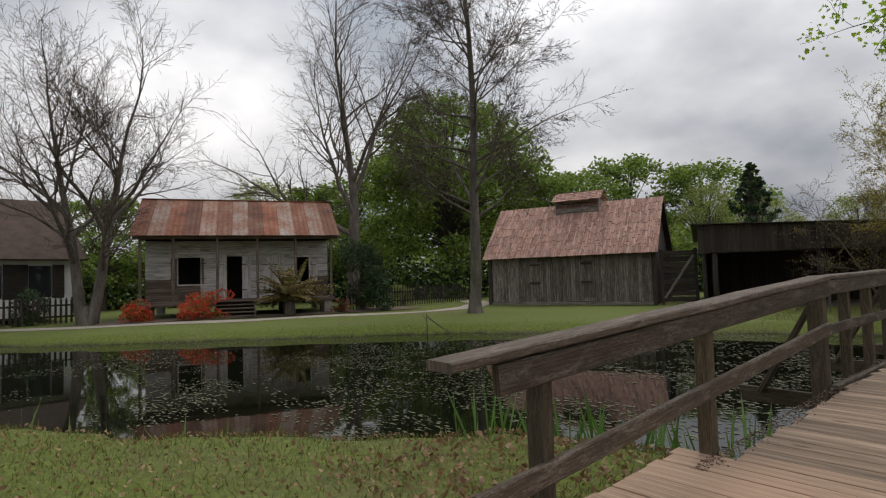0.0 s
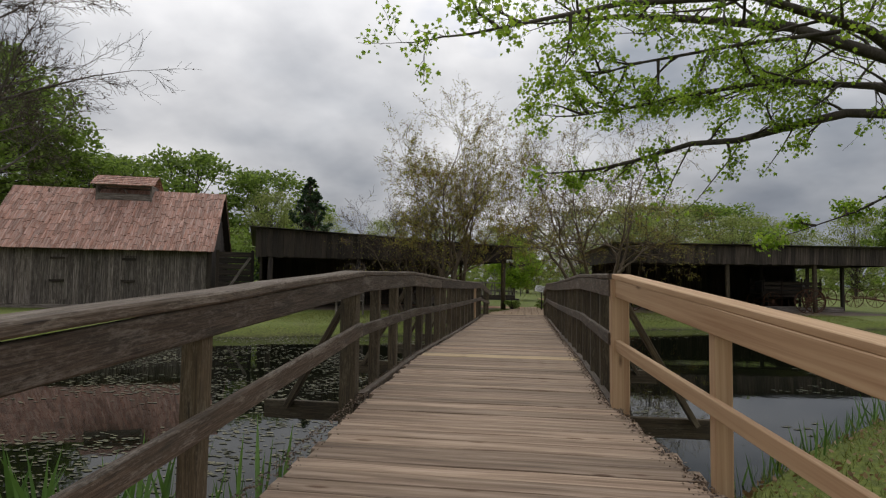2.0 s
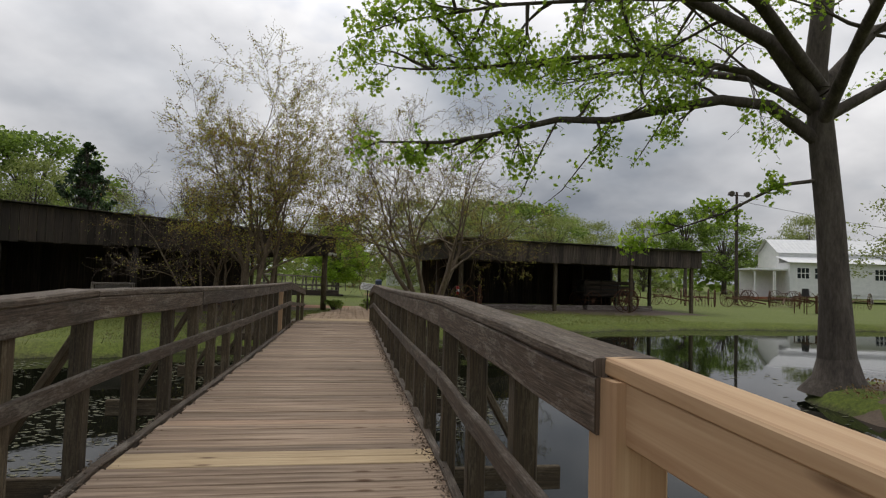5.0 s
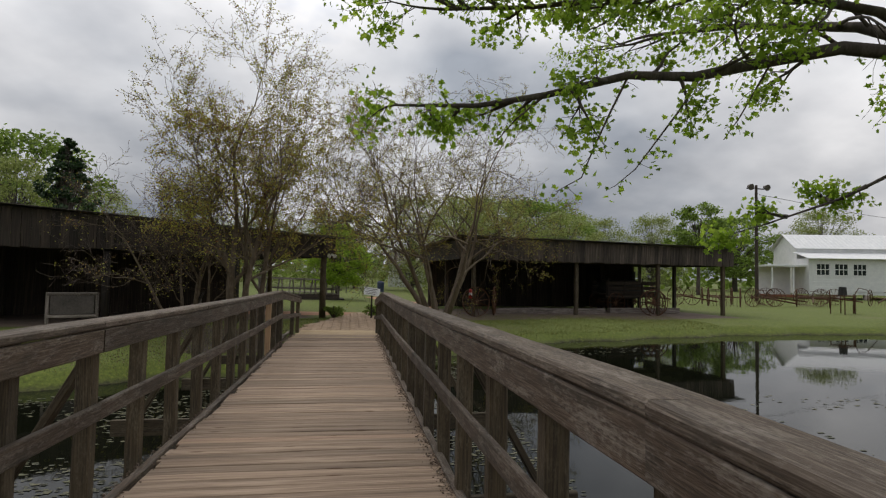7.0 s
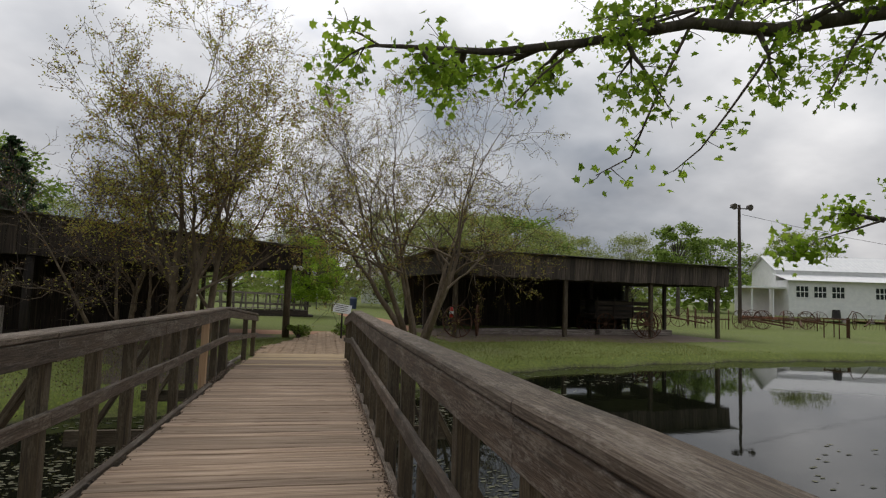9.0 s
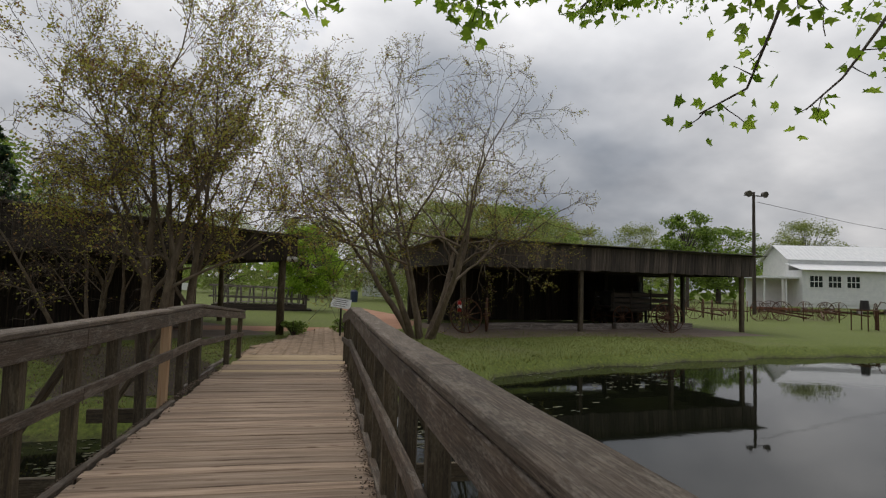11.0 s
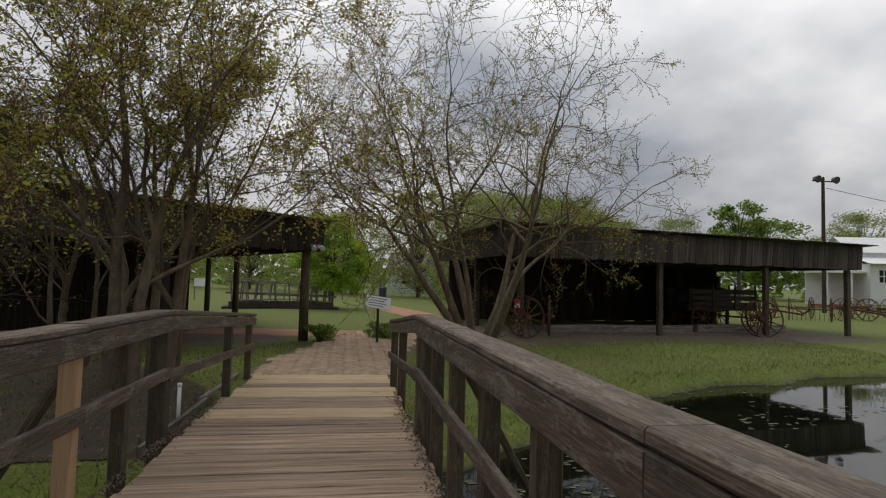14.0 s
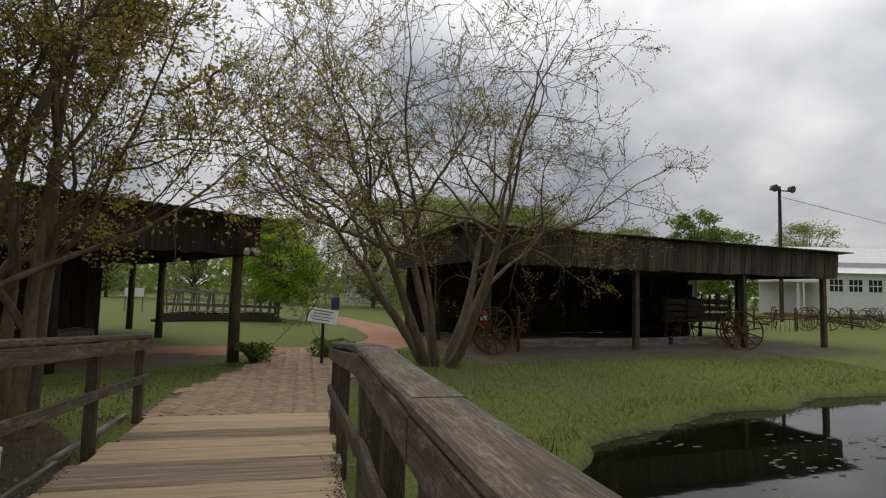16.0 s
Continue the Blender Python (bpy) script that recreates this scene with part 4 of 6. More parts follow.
def build_shed_west():
    """The long cart shed by the left of the far landing."""
    ax, ay, bx, by = -11.6, 23.9, -1.3, 29.0
    L = math.hypot(bx - ax, by - ay)
    s = thing("cart_shed", standing(ax, ay, bx, by), "long dark open cart shed with deep board fascia", "shed")
    D = 10.4
    post_x = [0.35, 4.2, 8.1, L - 0.1]
    top = lambda x: 3.55 - 0.45 * x / L
    low = 2.3
    for x in post_x:
        b = Build()
        tube(b, [(x, 0, -0.1), (x + rng.uniform(-.03, .03), 0, 1.2), (x, 0, low + 0.25)], [0.125, 0.115, 0.11], 10)
        part("round_post", b, M_DARK if x < L - 1 else M_POST, s, "", True)
    for x, y in ((L - 0.1, 6.2), (L - 0.1, 10.2), (L - 1.6, 10.6), (0.3, 5.0), (0.3, 10.2)):
        b = Build()
        tube(b, [(x, y, -0.1), (x, y, 3.0)], [0.11, 0.1], 8)
        part("round_post", b, M_POST, s, "", True)
    board_wall(s, -0.3, L + 0.28, low, lambda x: top(x) - 0.03, -0.16, M_DARK, 0.23, "fascia_board")
    for k in range(24):
        y0, y1 = -0.16 + (D + 0.4) * k / 24, -0.16 + (D + 0.4) * (k + 1) / 24
        b = Build()
        beam(b, (L + 0.3, (y0 + y1) / 2, low + 0.02), (L + 0.3, (y0 + y1) / 2, 3.1 - 0.2 * k / 24), 0.024, y1 - y0 - 0.01, up=(0, 1, 0), ch=0.004)
        part("fascia_board", b, M_DARK, s)
    for y in (0.0, 3.4, 6.8, 10.2):
        b = Build()
        beam(b, (-0.2, y, low + 0.14), (L + 0.2, y, low + 0.12), 0.14, 0.2, segs=4, jit=0.005)
        part("tie_beam", b, M_DARK, s)
    # roof of ribbed sheets
    n = 19
    for k in range(n):
        b = Build()
        a, e = -0.55 + (L + 1.15) * k / n, -0.55 + (L + 1.15) * (k + 1) / n
        cols = 8
        for j in range(cols + 1):
            x = a + (e - a) * j / cols
            for y, dz in ((-0.4, 0.0), (D + 0.6, -0.25)):
                z = top(x) + dz + (0.02 if j % 2 else 0.0)
                b.v += [(x, y, z + 0.02), (x, y, z)]
        for j in range(cols):
            i = j * 4
            b.face((i, i + 4, i + 6, i + 2)), b.face((i + 1, i + 3, i + 7, i + 5)), b.face((i, i + 1, i + 5, i + 4)), b.face((i + 2, i + 6, i + 7, i + 3))
        part("roof_sheet", b, M_TIN, s)
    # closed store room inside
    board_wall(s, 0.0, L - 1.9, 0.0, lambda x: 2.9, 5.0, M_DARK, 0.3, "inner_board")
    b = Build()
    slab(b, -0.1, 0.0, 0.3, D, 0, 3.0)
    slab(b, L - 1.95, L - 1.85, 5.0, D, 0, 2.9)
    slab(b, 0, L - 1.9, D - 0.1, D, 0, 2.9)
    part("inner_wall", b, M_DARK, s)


build_shed_west()


def build_shed_east():
    ax, ay, bx, by = 4.4, 30.6, 18.2, 32.2
    L = math.hypot(bx - ax, by - ay)
    s = thing("implement_shed", standing(ax, ay, bx, by), "low dark open implement shed with board fascia", "shed")
    D = 7.0
    low = 2.42
    top = lambda x: 3.42 - 0.1 * x / L
    for x, y in ((0.5, 0.0), (5.45, 0.0), (9.8, 0.0), (L - 0.35, 0.0), (L - 0.35, 3.6), (L - 0.35, 6.8), (8.9, 3.4), (0.3, 6.8), (0.3, 3.4), (L - 3.2, 6.8)):
        b = Build()
        beam(b, (x, y, -0.1), (x + rng.uniform(-.02, .02), y, low + 0.2), 0.17, 0.17, up=(0, 1, 0), ch=0.02, segs=3, jit=0.006)
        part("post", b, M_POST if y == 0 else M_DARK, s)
    board_wall(s, -0.2, L + 0.1, low, lambda x: top(x) - 0.05, -0.2, M_FASCIA, 0.23, "fascia_board", tilt=-0.06)
    for xx in (-0.2, L + 0.1):
        for k in range(16):
            y0, y1 = -0.2 + (D + 0.2) * k / 16, -0.2 + (D + 0.2) * (k + 1) / 16
            b = Build()
            beam(b, (xx, (y0 + y1) / 2, low), (xx, (y0 + y1) / 2, 3.3 - 0.3 * k / 16), 0.024, y1 - y0 - 0.01, up=(0, 1, 0), ch=0.004)
            part("fascia_board", b, M_DARK, s)
    for y in (0.0, 3.4, 6.8):
        b = Build()
        beam(b, (-0.1, y, low + 0.12), (L, y, low + 0.12), 0.14, 0.2, segs=4, jit=0.005)
        part("tie_beam", b, M_DARK, s)
    n = 22
    for k in range(n):
        b = Build()
        a, e = -0.5 + (L + 1.0) * k / n, -0.5 + (L + 1.0) * (k + 1) / n
        for j in range(7):
            x = a + (e - a) * j / 6
            for y, dz in ((-0.55, 0.0), (D + 0.5, -0.3)):
                z = top(x) + dz + (0.018 if j % 2 else 0.0)
                b.v += [(x, y, z + 0.015), (x, y, z)]
        for j in range(6):
            i = j * 4
            b.face((i, i + 4, i + 6, i + 2)), b.face((i + 1, i + 3, i + 7, i + 5)), b.face((i, i + 1, i + 5, i + 4)), b.face((i + 2, i + 6, i + 7, i + 3))
        part("roof_sheet", b, M_TIN, s)
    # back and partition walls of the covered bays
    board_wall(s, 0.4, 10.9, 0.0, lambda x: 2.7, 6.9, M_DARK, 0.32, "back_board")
    # sheet added behind the boards, coloured as the shade in the bays
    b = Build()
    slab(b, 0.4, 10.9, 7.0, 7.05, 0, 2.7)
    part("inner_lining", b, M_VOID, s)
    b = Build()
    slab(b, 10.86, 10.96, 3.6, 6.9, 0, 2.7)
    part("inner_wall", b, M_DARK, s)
    return s


build_shed_east()


def build_farmhouse():
    """White house far beyond the implement shed."""
    h = thing("white_house", standing(46.2, 58.0, 60.2, 54.0), "white painted wooden house with metal roof far off", "house")
    L, D = 16.0, 8.0
    b = Build()
    siding(b, 0, L, 0.8, 4.2, 0.0, 0.25, 0.03)
    slab(b, 0, L, 0.05, 0.2, 0.5, 4.2)
    slab(b, 0, 0.15, 0.2, D, 0.5, 4.2)
    slab(b, L - 0.15, L, 0.2, D, 0.5, 4.2)
    slab(b, 0, L, D - 0.15, D, 0.5, 4.2)
    tagged(part("wall", b, M_WHITE, h), kind="stuff")
    for k in range(7):
        b = Build()
        slab(b, 0.1 + 2.6 * k, 0.5 + 2.6 * k, 0.06, 0.4, -0.1, 0.5)
        part("pier", b, M_CONC, h)
    # low front roof, then the raised middle block with its own roof
    roof_sheets(h, -0.4, L + 0.4, -0.6, 4.15, 2.5, 4.9, 1.6, [M_WHITE], ribs=4)
    b = Build()
    slab(b, 0.0, L, 2.5, 2.65, 4.2, 5.4)
    slab(b, 0.0, L, D - 0.3, D - 0.16, 4.2, 5.4)
    for x in (0.0, L - 0.15):
        slab(b, x, x + 0.15, 2.65, D - 0.3, 4.2, 5.4)
    part("upper_wall", b, M_WHITE, h)
    mid = (2.5 + D) / 2
    roof_sheets(h, -0.3, L + 0.3, 2.2, 5.3, mid, 7.0, 1.6, [M_WHITE], ribs=4)
    roof_sheets(h, -0.3, L + 0.3, D + 0.3, 5.3, mid, 7.0, 1.6, [M_WHITE], ribs=4)
    for x in (0.02, L - 0.1):
        b = Build()
        n = len(b.v)
        for q in (x, x + 0.08):
            b.v += [(q, 2.5, 5.35), (q, D, 5.35), (q, mid, 6.92)]
        b.face((n, n + 2, n + 1)), b.face((n + 3, n + 4, n + 5))
        part("gable", b, M_WHITE, h)
    for x in (1.3, 3.05, 4.8, 9.0, 11.5, 14.0):
        w = part("window", Build(), None, h, "dark window with white glazing bars")
        b = Build()
        slab(b, x - 0.6, x + 0.6, -0.05, -0.03, 2.5, 3.6)
        w.data = b.mesh("window")
        w.data.materials.append(M_GLASS)
        b = Build()
        for zz in (2.46, 3.05, 3.64):
            beam(b, (x - 0.64, -0.07, zz), (x + 0.64, -0.07, zz), 0.04, 0.08)
        for xx in (x - 0.62, x - 0.2, x + 0.2, x + 0.62):
            beam(b, (xx, -0.07, 2.46), (xx, -0.07, 3.64), 0.06, 0.04, up=(0, 1, 0))
        part("window_frame", b, M_WHITE, w)
    # porch
    b = Build()
    slab(b, -3.9, 0, 0.5, 3.6, 3.3, 3.5)
    part("porch_roof", b, M_WHITE, h)
    for x in (-3.3, -1.2):
        b = Build()
        beam(b, (x, 0.7, 0), (x, 0.7, 3.3), 0.14, 0.14, up=(0, 1, 0))
        part("porch_post", b, M_WHITE, h)
    b = Build()
    slab(b, -3.8, -0.2, 3.5, 3.6, 0.3, 3.3)
    part("porch_wall", b, M_WHITE, h)
    b = Build()
    slab(b, -3.4, 0, 0.5, 3.6, 0.1, 0.35)
    part("porch_floor", b, M_RUST, h)


build_farmhouse()


def build_long_house():
    """White house with a dark shingle roof at the pond's far west end."""
    h = thing("long_house", standing(-31.0, -9.0, -32.7, 2.8), "long white house with dark steep shingle roof", "house")
    L, D = 11.9, 7.0
    b = Build()
    siding(b, 0, L, 0.5, 3.2, 0.0, 0.22, 0.03)
    slab(b, 0, L, 0.05, 0.2, 0.3, 3.2)
    for x in (0, L - 0.15):
        slab(b, x, x + 0.15, 0.2, D, 0.3, 3.2)
    slab(b, 0, L, D - 0.15, D, 0.3, 3.2)
    tagged(part("wall", b, M_WHITE, h, "white painted clapboards"), kind="stuff")
    b = Build()
    for y0, y1 in ((-0.7, D / 2), (D + 0.7, D / 2)):
        beam(b, (L / 2, y0, 2.95), (L / 2, y1, 6.2), L + 0.9, 0.09)
    part("roof", b, M_SLATE, h)
    b = Build()
    for xx in (0.02, L - 0.08):
        n = len(b.v)
        for q in (xx, xx + 0.06):
            b.v += [(q, 0.0, 3.2), (q, D, 3.2), (q, D / 2, 6.1)]
        b.face((n, n + 2, n + 1)), b.face((n + 3, n + 4, n + 5))
    part("gable", b, M_PAINT, h)
    for x in (6.3, 8.7, 10.6):
        w = part("window", Build(), None, h, "dark window between green shutters")
        b = Build()
        slab(b, x - 0.45, x + 0.45, -0.06, -0.035, 1.2, 2.7)
        w.data = b.mesh("window")
        w.data.materials.append(M_GLASS)
        for sx in (-0.72, 0.72):
            b = Build()
            slab(b, x + sx - 0.24, x + sx + 0.24, -0.09, -0.04, 1.15, 2.75)
            part("shutter", b, M_DARK, w)


build_long_house()


# ---- trees ----
class Tree:
    """Grows limbs as tapering tubes and puts leaves at the twigs."""

    def __init__(self, seed):
        self.r = random.Random(seed)
        self.wood = [Build(), Build(), Build()]
        self.leaf = Build()
        self.tips = []
        self.stems = []

    def jitter(self, k):
        return Vector((self.r.gauss(0, k), self.r.gauss(0, k), self.r.gauss(0, k)))

    thin = (0.45, 0.68)
    fine = 0.0035
    fork = 0.28
    dome = None

    def limb(self, p, d, length, rad, level, spec):
        """spec: per level (children, angle, length ratio, wiggle, lift, segments)."""
        kids, angle, ratio, wig, lift, segs = spec[min(level, len(spec) - 1)]
        pts, rads = [p.copy()], [rad]
        d = d.normalized()
        for s in range(segs):
            d = (d + self.jitter(wig) + Vector((0, 0, lift))).normalized()
            if self.dome:
                # the crown's rounded outline: shoots turn back inside it
                c, rad3 = self.dome
                q = Vector(((p.x - c[0]) / rad3[0], (p.y - c[1]) / rad3[1], (p.z - c[2]) / rad3[2] * (1.0 if p.z > c[2] else 0.35)))
                if q.length > 0.85 and q.dot(d) > 0:
                    d = (d - q * (0.5 * (q.length - 0.75))).normalized()
                if q.length > 1.05 and s > 0:
                    break
            p = p + d * (length / segs)
            pts.append(p.copy())
            rads.append(max(rad * (1 - 0.72 * (s + 1) / segs), self.fine))
        self.keep(pts, rads, level)
        last = level >= len(spec) - 1
        if last:
            self.tips.append((pts, d))
            return
        for k in range(kids):
            lo = self.fork if level == 0 else 0.28
            s = lo + (1 - lo) * (k + self.r.random()) / kids
            f = s * (len(pts) - 1)
            i = min(int(f), len(pts) - 2)
            q = pts[i].lerp(pts[i + 1], f - i)
            dd = (pts[i + 1] - pts[i]).normalized()
            axis = dd.orthogonal().normalized()
            axis.rotate(Matrix.Rotation(self.r.uniform(0, 6.283), 3, dd))
            side = dd.copy()
            side.rotate(Matrix.Rotation(radians(angle * self.r.uniform(0.6, 1.25)), 3, axis))
            rr = rads[i] * self.r.uniform(*self.thin)
            self.limb(q, side, length * ratio * self.r.uniform(0.65, 1.15) * (1.15 - 0.45 * s), max(rr, 0.004), level + 1, spec)
        self.limb(pts[-1], d, length * ratio * 0.9, rads[-1], level + 1, spec)

    def stem(self):
        """Begin another stem as a part of its own."""
        self.stems.append(Build())
        self.wood[0] = self.stems[-1]

    def keep(self, pts, rads, level):
        which = 0 if level == 0 else 1 if level <= 2 else 2
        sides = 10 if level == 0 else 6 if level <= 1 else 4 if level <= 2 else 3
        tube(self.wood[which], pts, rads, sides, cap=False)

    def leaves(self, per_tip, size, shape="lobed", droop=0.3, spread=0.12):
        r = self.r
        for pts, d in self.tips:
            for _ in range(per_tip if per_tip >= 1 else (1 if r.random() < per_tip else 0)):
                f = r.uniform(0.1, 1.0) * (len(pts) - 1)
                i = min(int(f), len(pts) - 2)
                q = pts[i].lerp(pts[i + 1], f - i) + self.jitter(spread)
                a = Vector((r.gauss(0, 1), r.gauss(0, 1), r.gauss(-droop, 0.6))).normalized()
                leaf_blade(self.leaf, q, a, size * r.uniform(0.6, 1.3), r, shape)

    def done(self, name, base, label, category, bark, twig, leafmat, group="", leaf_label=""):
        t = thing(name, pose(*base), label, category, group)
        for b in self.stems or [self.wood[0]]:
            part("stem" if self.stems else "trunk", b, bark, t, "", True)
        if self.wood[1].f:
            part("limb_frame", self.wood[1], bark, t, "", True)
        if self.wood[2].f:
            tagged(part("twig_mass", self.wood[2], twig, t), kind="stuff")
        if self.leaf.f:
            tagged(part("crown", self.leaf, leafmat, t, leaf_label), kind="stuff")
        return t


LOBED = [(0, 0), (0.42, 0.12), (0.30, 0.38), (0.52, 0.62), (0.2, 0.62), (0, 1.0), (-0.2, 0.62), (-0.52, 0.62), (-0.30, 0.38), (-0.42, 0.12)]
OVAL = [(0, 0), (0.28, 0.35), (0.2, 0.75), (0, 1.0), (-0.2, 0.75), (-0.28, 0.35)]
TUFT = [(-0.06, 0), (0.06, 0), (0.0, 1.0)]
REED = [(-0.02, 0), (0.02, 0), (0.026, 0.5), (0.0, 1.0), (-0.026, 0.5)]
BLADE = [(0, 0), (0.3, 0.5), (0, 1.0), (-0.3, 0.5)]


def leaf_blade(b, q, a, size, r, shape):
    out = LOBED if shape == "lobed" else OVAL if shape == "oval" else REED if shape == "reed" else TUFT if shape == "tuft" else BLADE
    side = a.orthogonal().normalized()
    side.rotate(Matrix.Rotation(r.uniform(0, 6.283), 3, a))
    nrm = side.cross(a)
    n = len(b.v)
    for x, y in out:
        p = q + side * (x * size) + a * (y * size) + nrm * (abs(x) * 0.35 * size)
        b.v.append((p.x, p.y, p.z))
    b.face(range(n, n + len(out)))


def bare_tree(name, base, height, rad, seed, stems, label, lean=0.1, leafy_seed=False, wide=48, share=0.5, kids=9, reach=0.62, thin=(0.45, 0.68)):
    t = Tree(seed)
    t.thin = thin
    t.fine = 0.006
    r = t.r
    spec = [(kids, wide, reach, 0.04, 0.02, 8), (7, 44, 0.58, 0.09, 0.035, 6), (6, 44, 0.56, 0.12, 0.03, 5), (5, 42, 0.58, 0.15, 0.02, 4), (3, 40, 0.6, 0.2, 0.0, 3)]
    for k in range(stems):
        a = 6.283 * k / stems + 0.7
        d = Vector((math.cos(a) * lean, math.sin(a) * lean, 1))
        t.limb(Vector((math.cos(a) * rad * 0.8 * (stems > 1), math.sin(a) * rad * 0.8 * (stems > 1), -0.15)), d, height * share, rad, 0, spec)
    # root flare
    tube(t.wood[0], [(0, 0, -0.1), (0, 0, 0.25), (0, 0, 0.8)], [rad * 1.55, rad * 1.2, rad * 0.9], 12, cap=False)
    if leafy_seed:
        t.leaves(0.35, 0.09, "blade", 0.8, 0.03)
    return t.done(name, base, label, "tree", M_BARK, M_TWIG, L_SAMARA)


bare_tree("bare_tree", (-28.4, 2.9, 0), 17.5, 0.25, 21, 2, "tall leafless grey tree with forked trunks beside the cottage", 0.15, wide=58, share=0.46, kids=11)
bare_tree("bare_tree", (-32.5, 18.4, 0), 21.0, 0.46, 22, 1, "tall leafless grey tree behind the cottage", 0.03, wide=50, share=0.62)
bare_tree("bare_cypress", (-17.9, 15.9, 0), 17.0, 0.26, 23, 1, "slender bare tree with dry seed balls on the bank", 0.02, True, wide=62, share=0.82, kids=36, reach=0.26, thin=(0.26, 0.4))


def myrtle(name, base, height, seed, stems, label, spread, budding, leaf_size=0.06, twist=0.07, first=0.72, stout=1.0, dome=None, kids=4, share=0.45):
    t = Tree(seed)
    t.dome = dome
    t.fine = 0.004
    if dome:
        t.thin, t.fork, t.fine = (0.6, 0.84), 0.52, 0.0055
    spec = [(4, 54, 0.85, 0.09, 0.01, 7), (4, 52, 0.75, 0.2, 0.03, 6), (4, 52, 0.66, 0.24, 0.03, 5), (4, 50, 0.62, 0.26, 0.02, 4), (4, 44, 0.62, 0.26, 0.0, 3)] if dome else [(kids, 44, first, twist, 0.0, 7), (5, 44, 0.62, 0.1 + twist, 0.03, 6), (5, 46, 0.6, 0.14 + twist, 0.02, 5), (4, 46, 0.62, 0.22, 0.02, 4), (3, 40, 0.6, 0.24, 0.0, 3)]
    for k in range(stems):
        a = 6.283 * k / stems + seed
        lean = spread * t.r.uniform(0.5, 1.2)
        t.stem()
        t.limb(Vector((math.cos(a) * (0.3 if dome else 0.42), math.sin(a) * (0.3 if dome else 0.42), -0.1)), Vector((math.cos(a) * lean, math.sin(a) * lean, 1)), height * share * t.r.uniform(0.88, 1.12), t.r.uniform(0.055, 0.095) * stout, 0, spec)
    t.leaves(budding, leaf_size, "oval", 0.2, 0.05)
    return t.done(name, base, label, "tree", M_MYRTLE, M_TWIG, L_BUD, "", "small reddish and yellow-green buds")


myrtle("crape_myrtle", (-3.2, 23.0, 0), 9.2, 31, 6, "tall multi-stemmed crape myrtle in early bud", 0.18, 9, 0.052, stout=1.25)
myrtle("crape_myrtle", (-5.0, 24.2, 0), 5.6, 32, 4, "smaller multi-stemmed crape myrtle before the shed", 0.4, 0.7, 0.05)
myrtle("crape_myrtle", (3.0, 28.3, 0), 10.2, 33, 7, "spreading multi-stemmed crape myrtle beside the path", 0.62, 10, 0.045, 0.12, 0.8, 1.5, ((0.3, 0, 5.0), (4.8, 4.8, 4.2)), 6, 0.44)


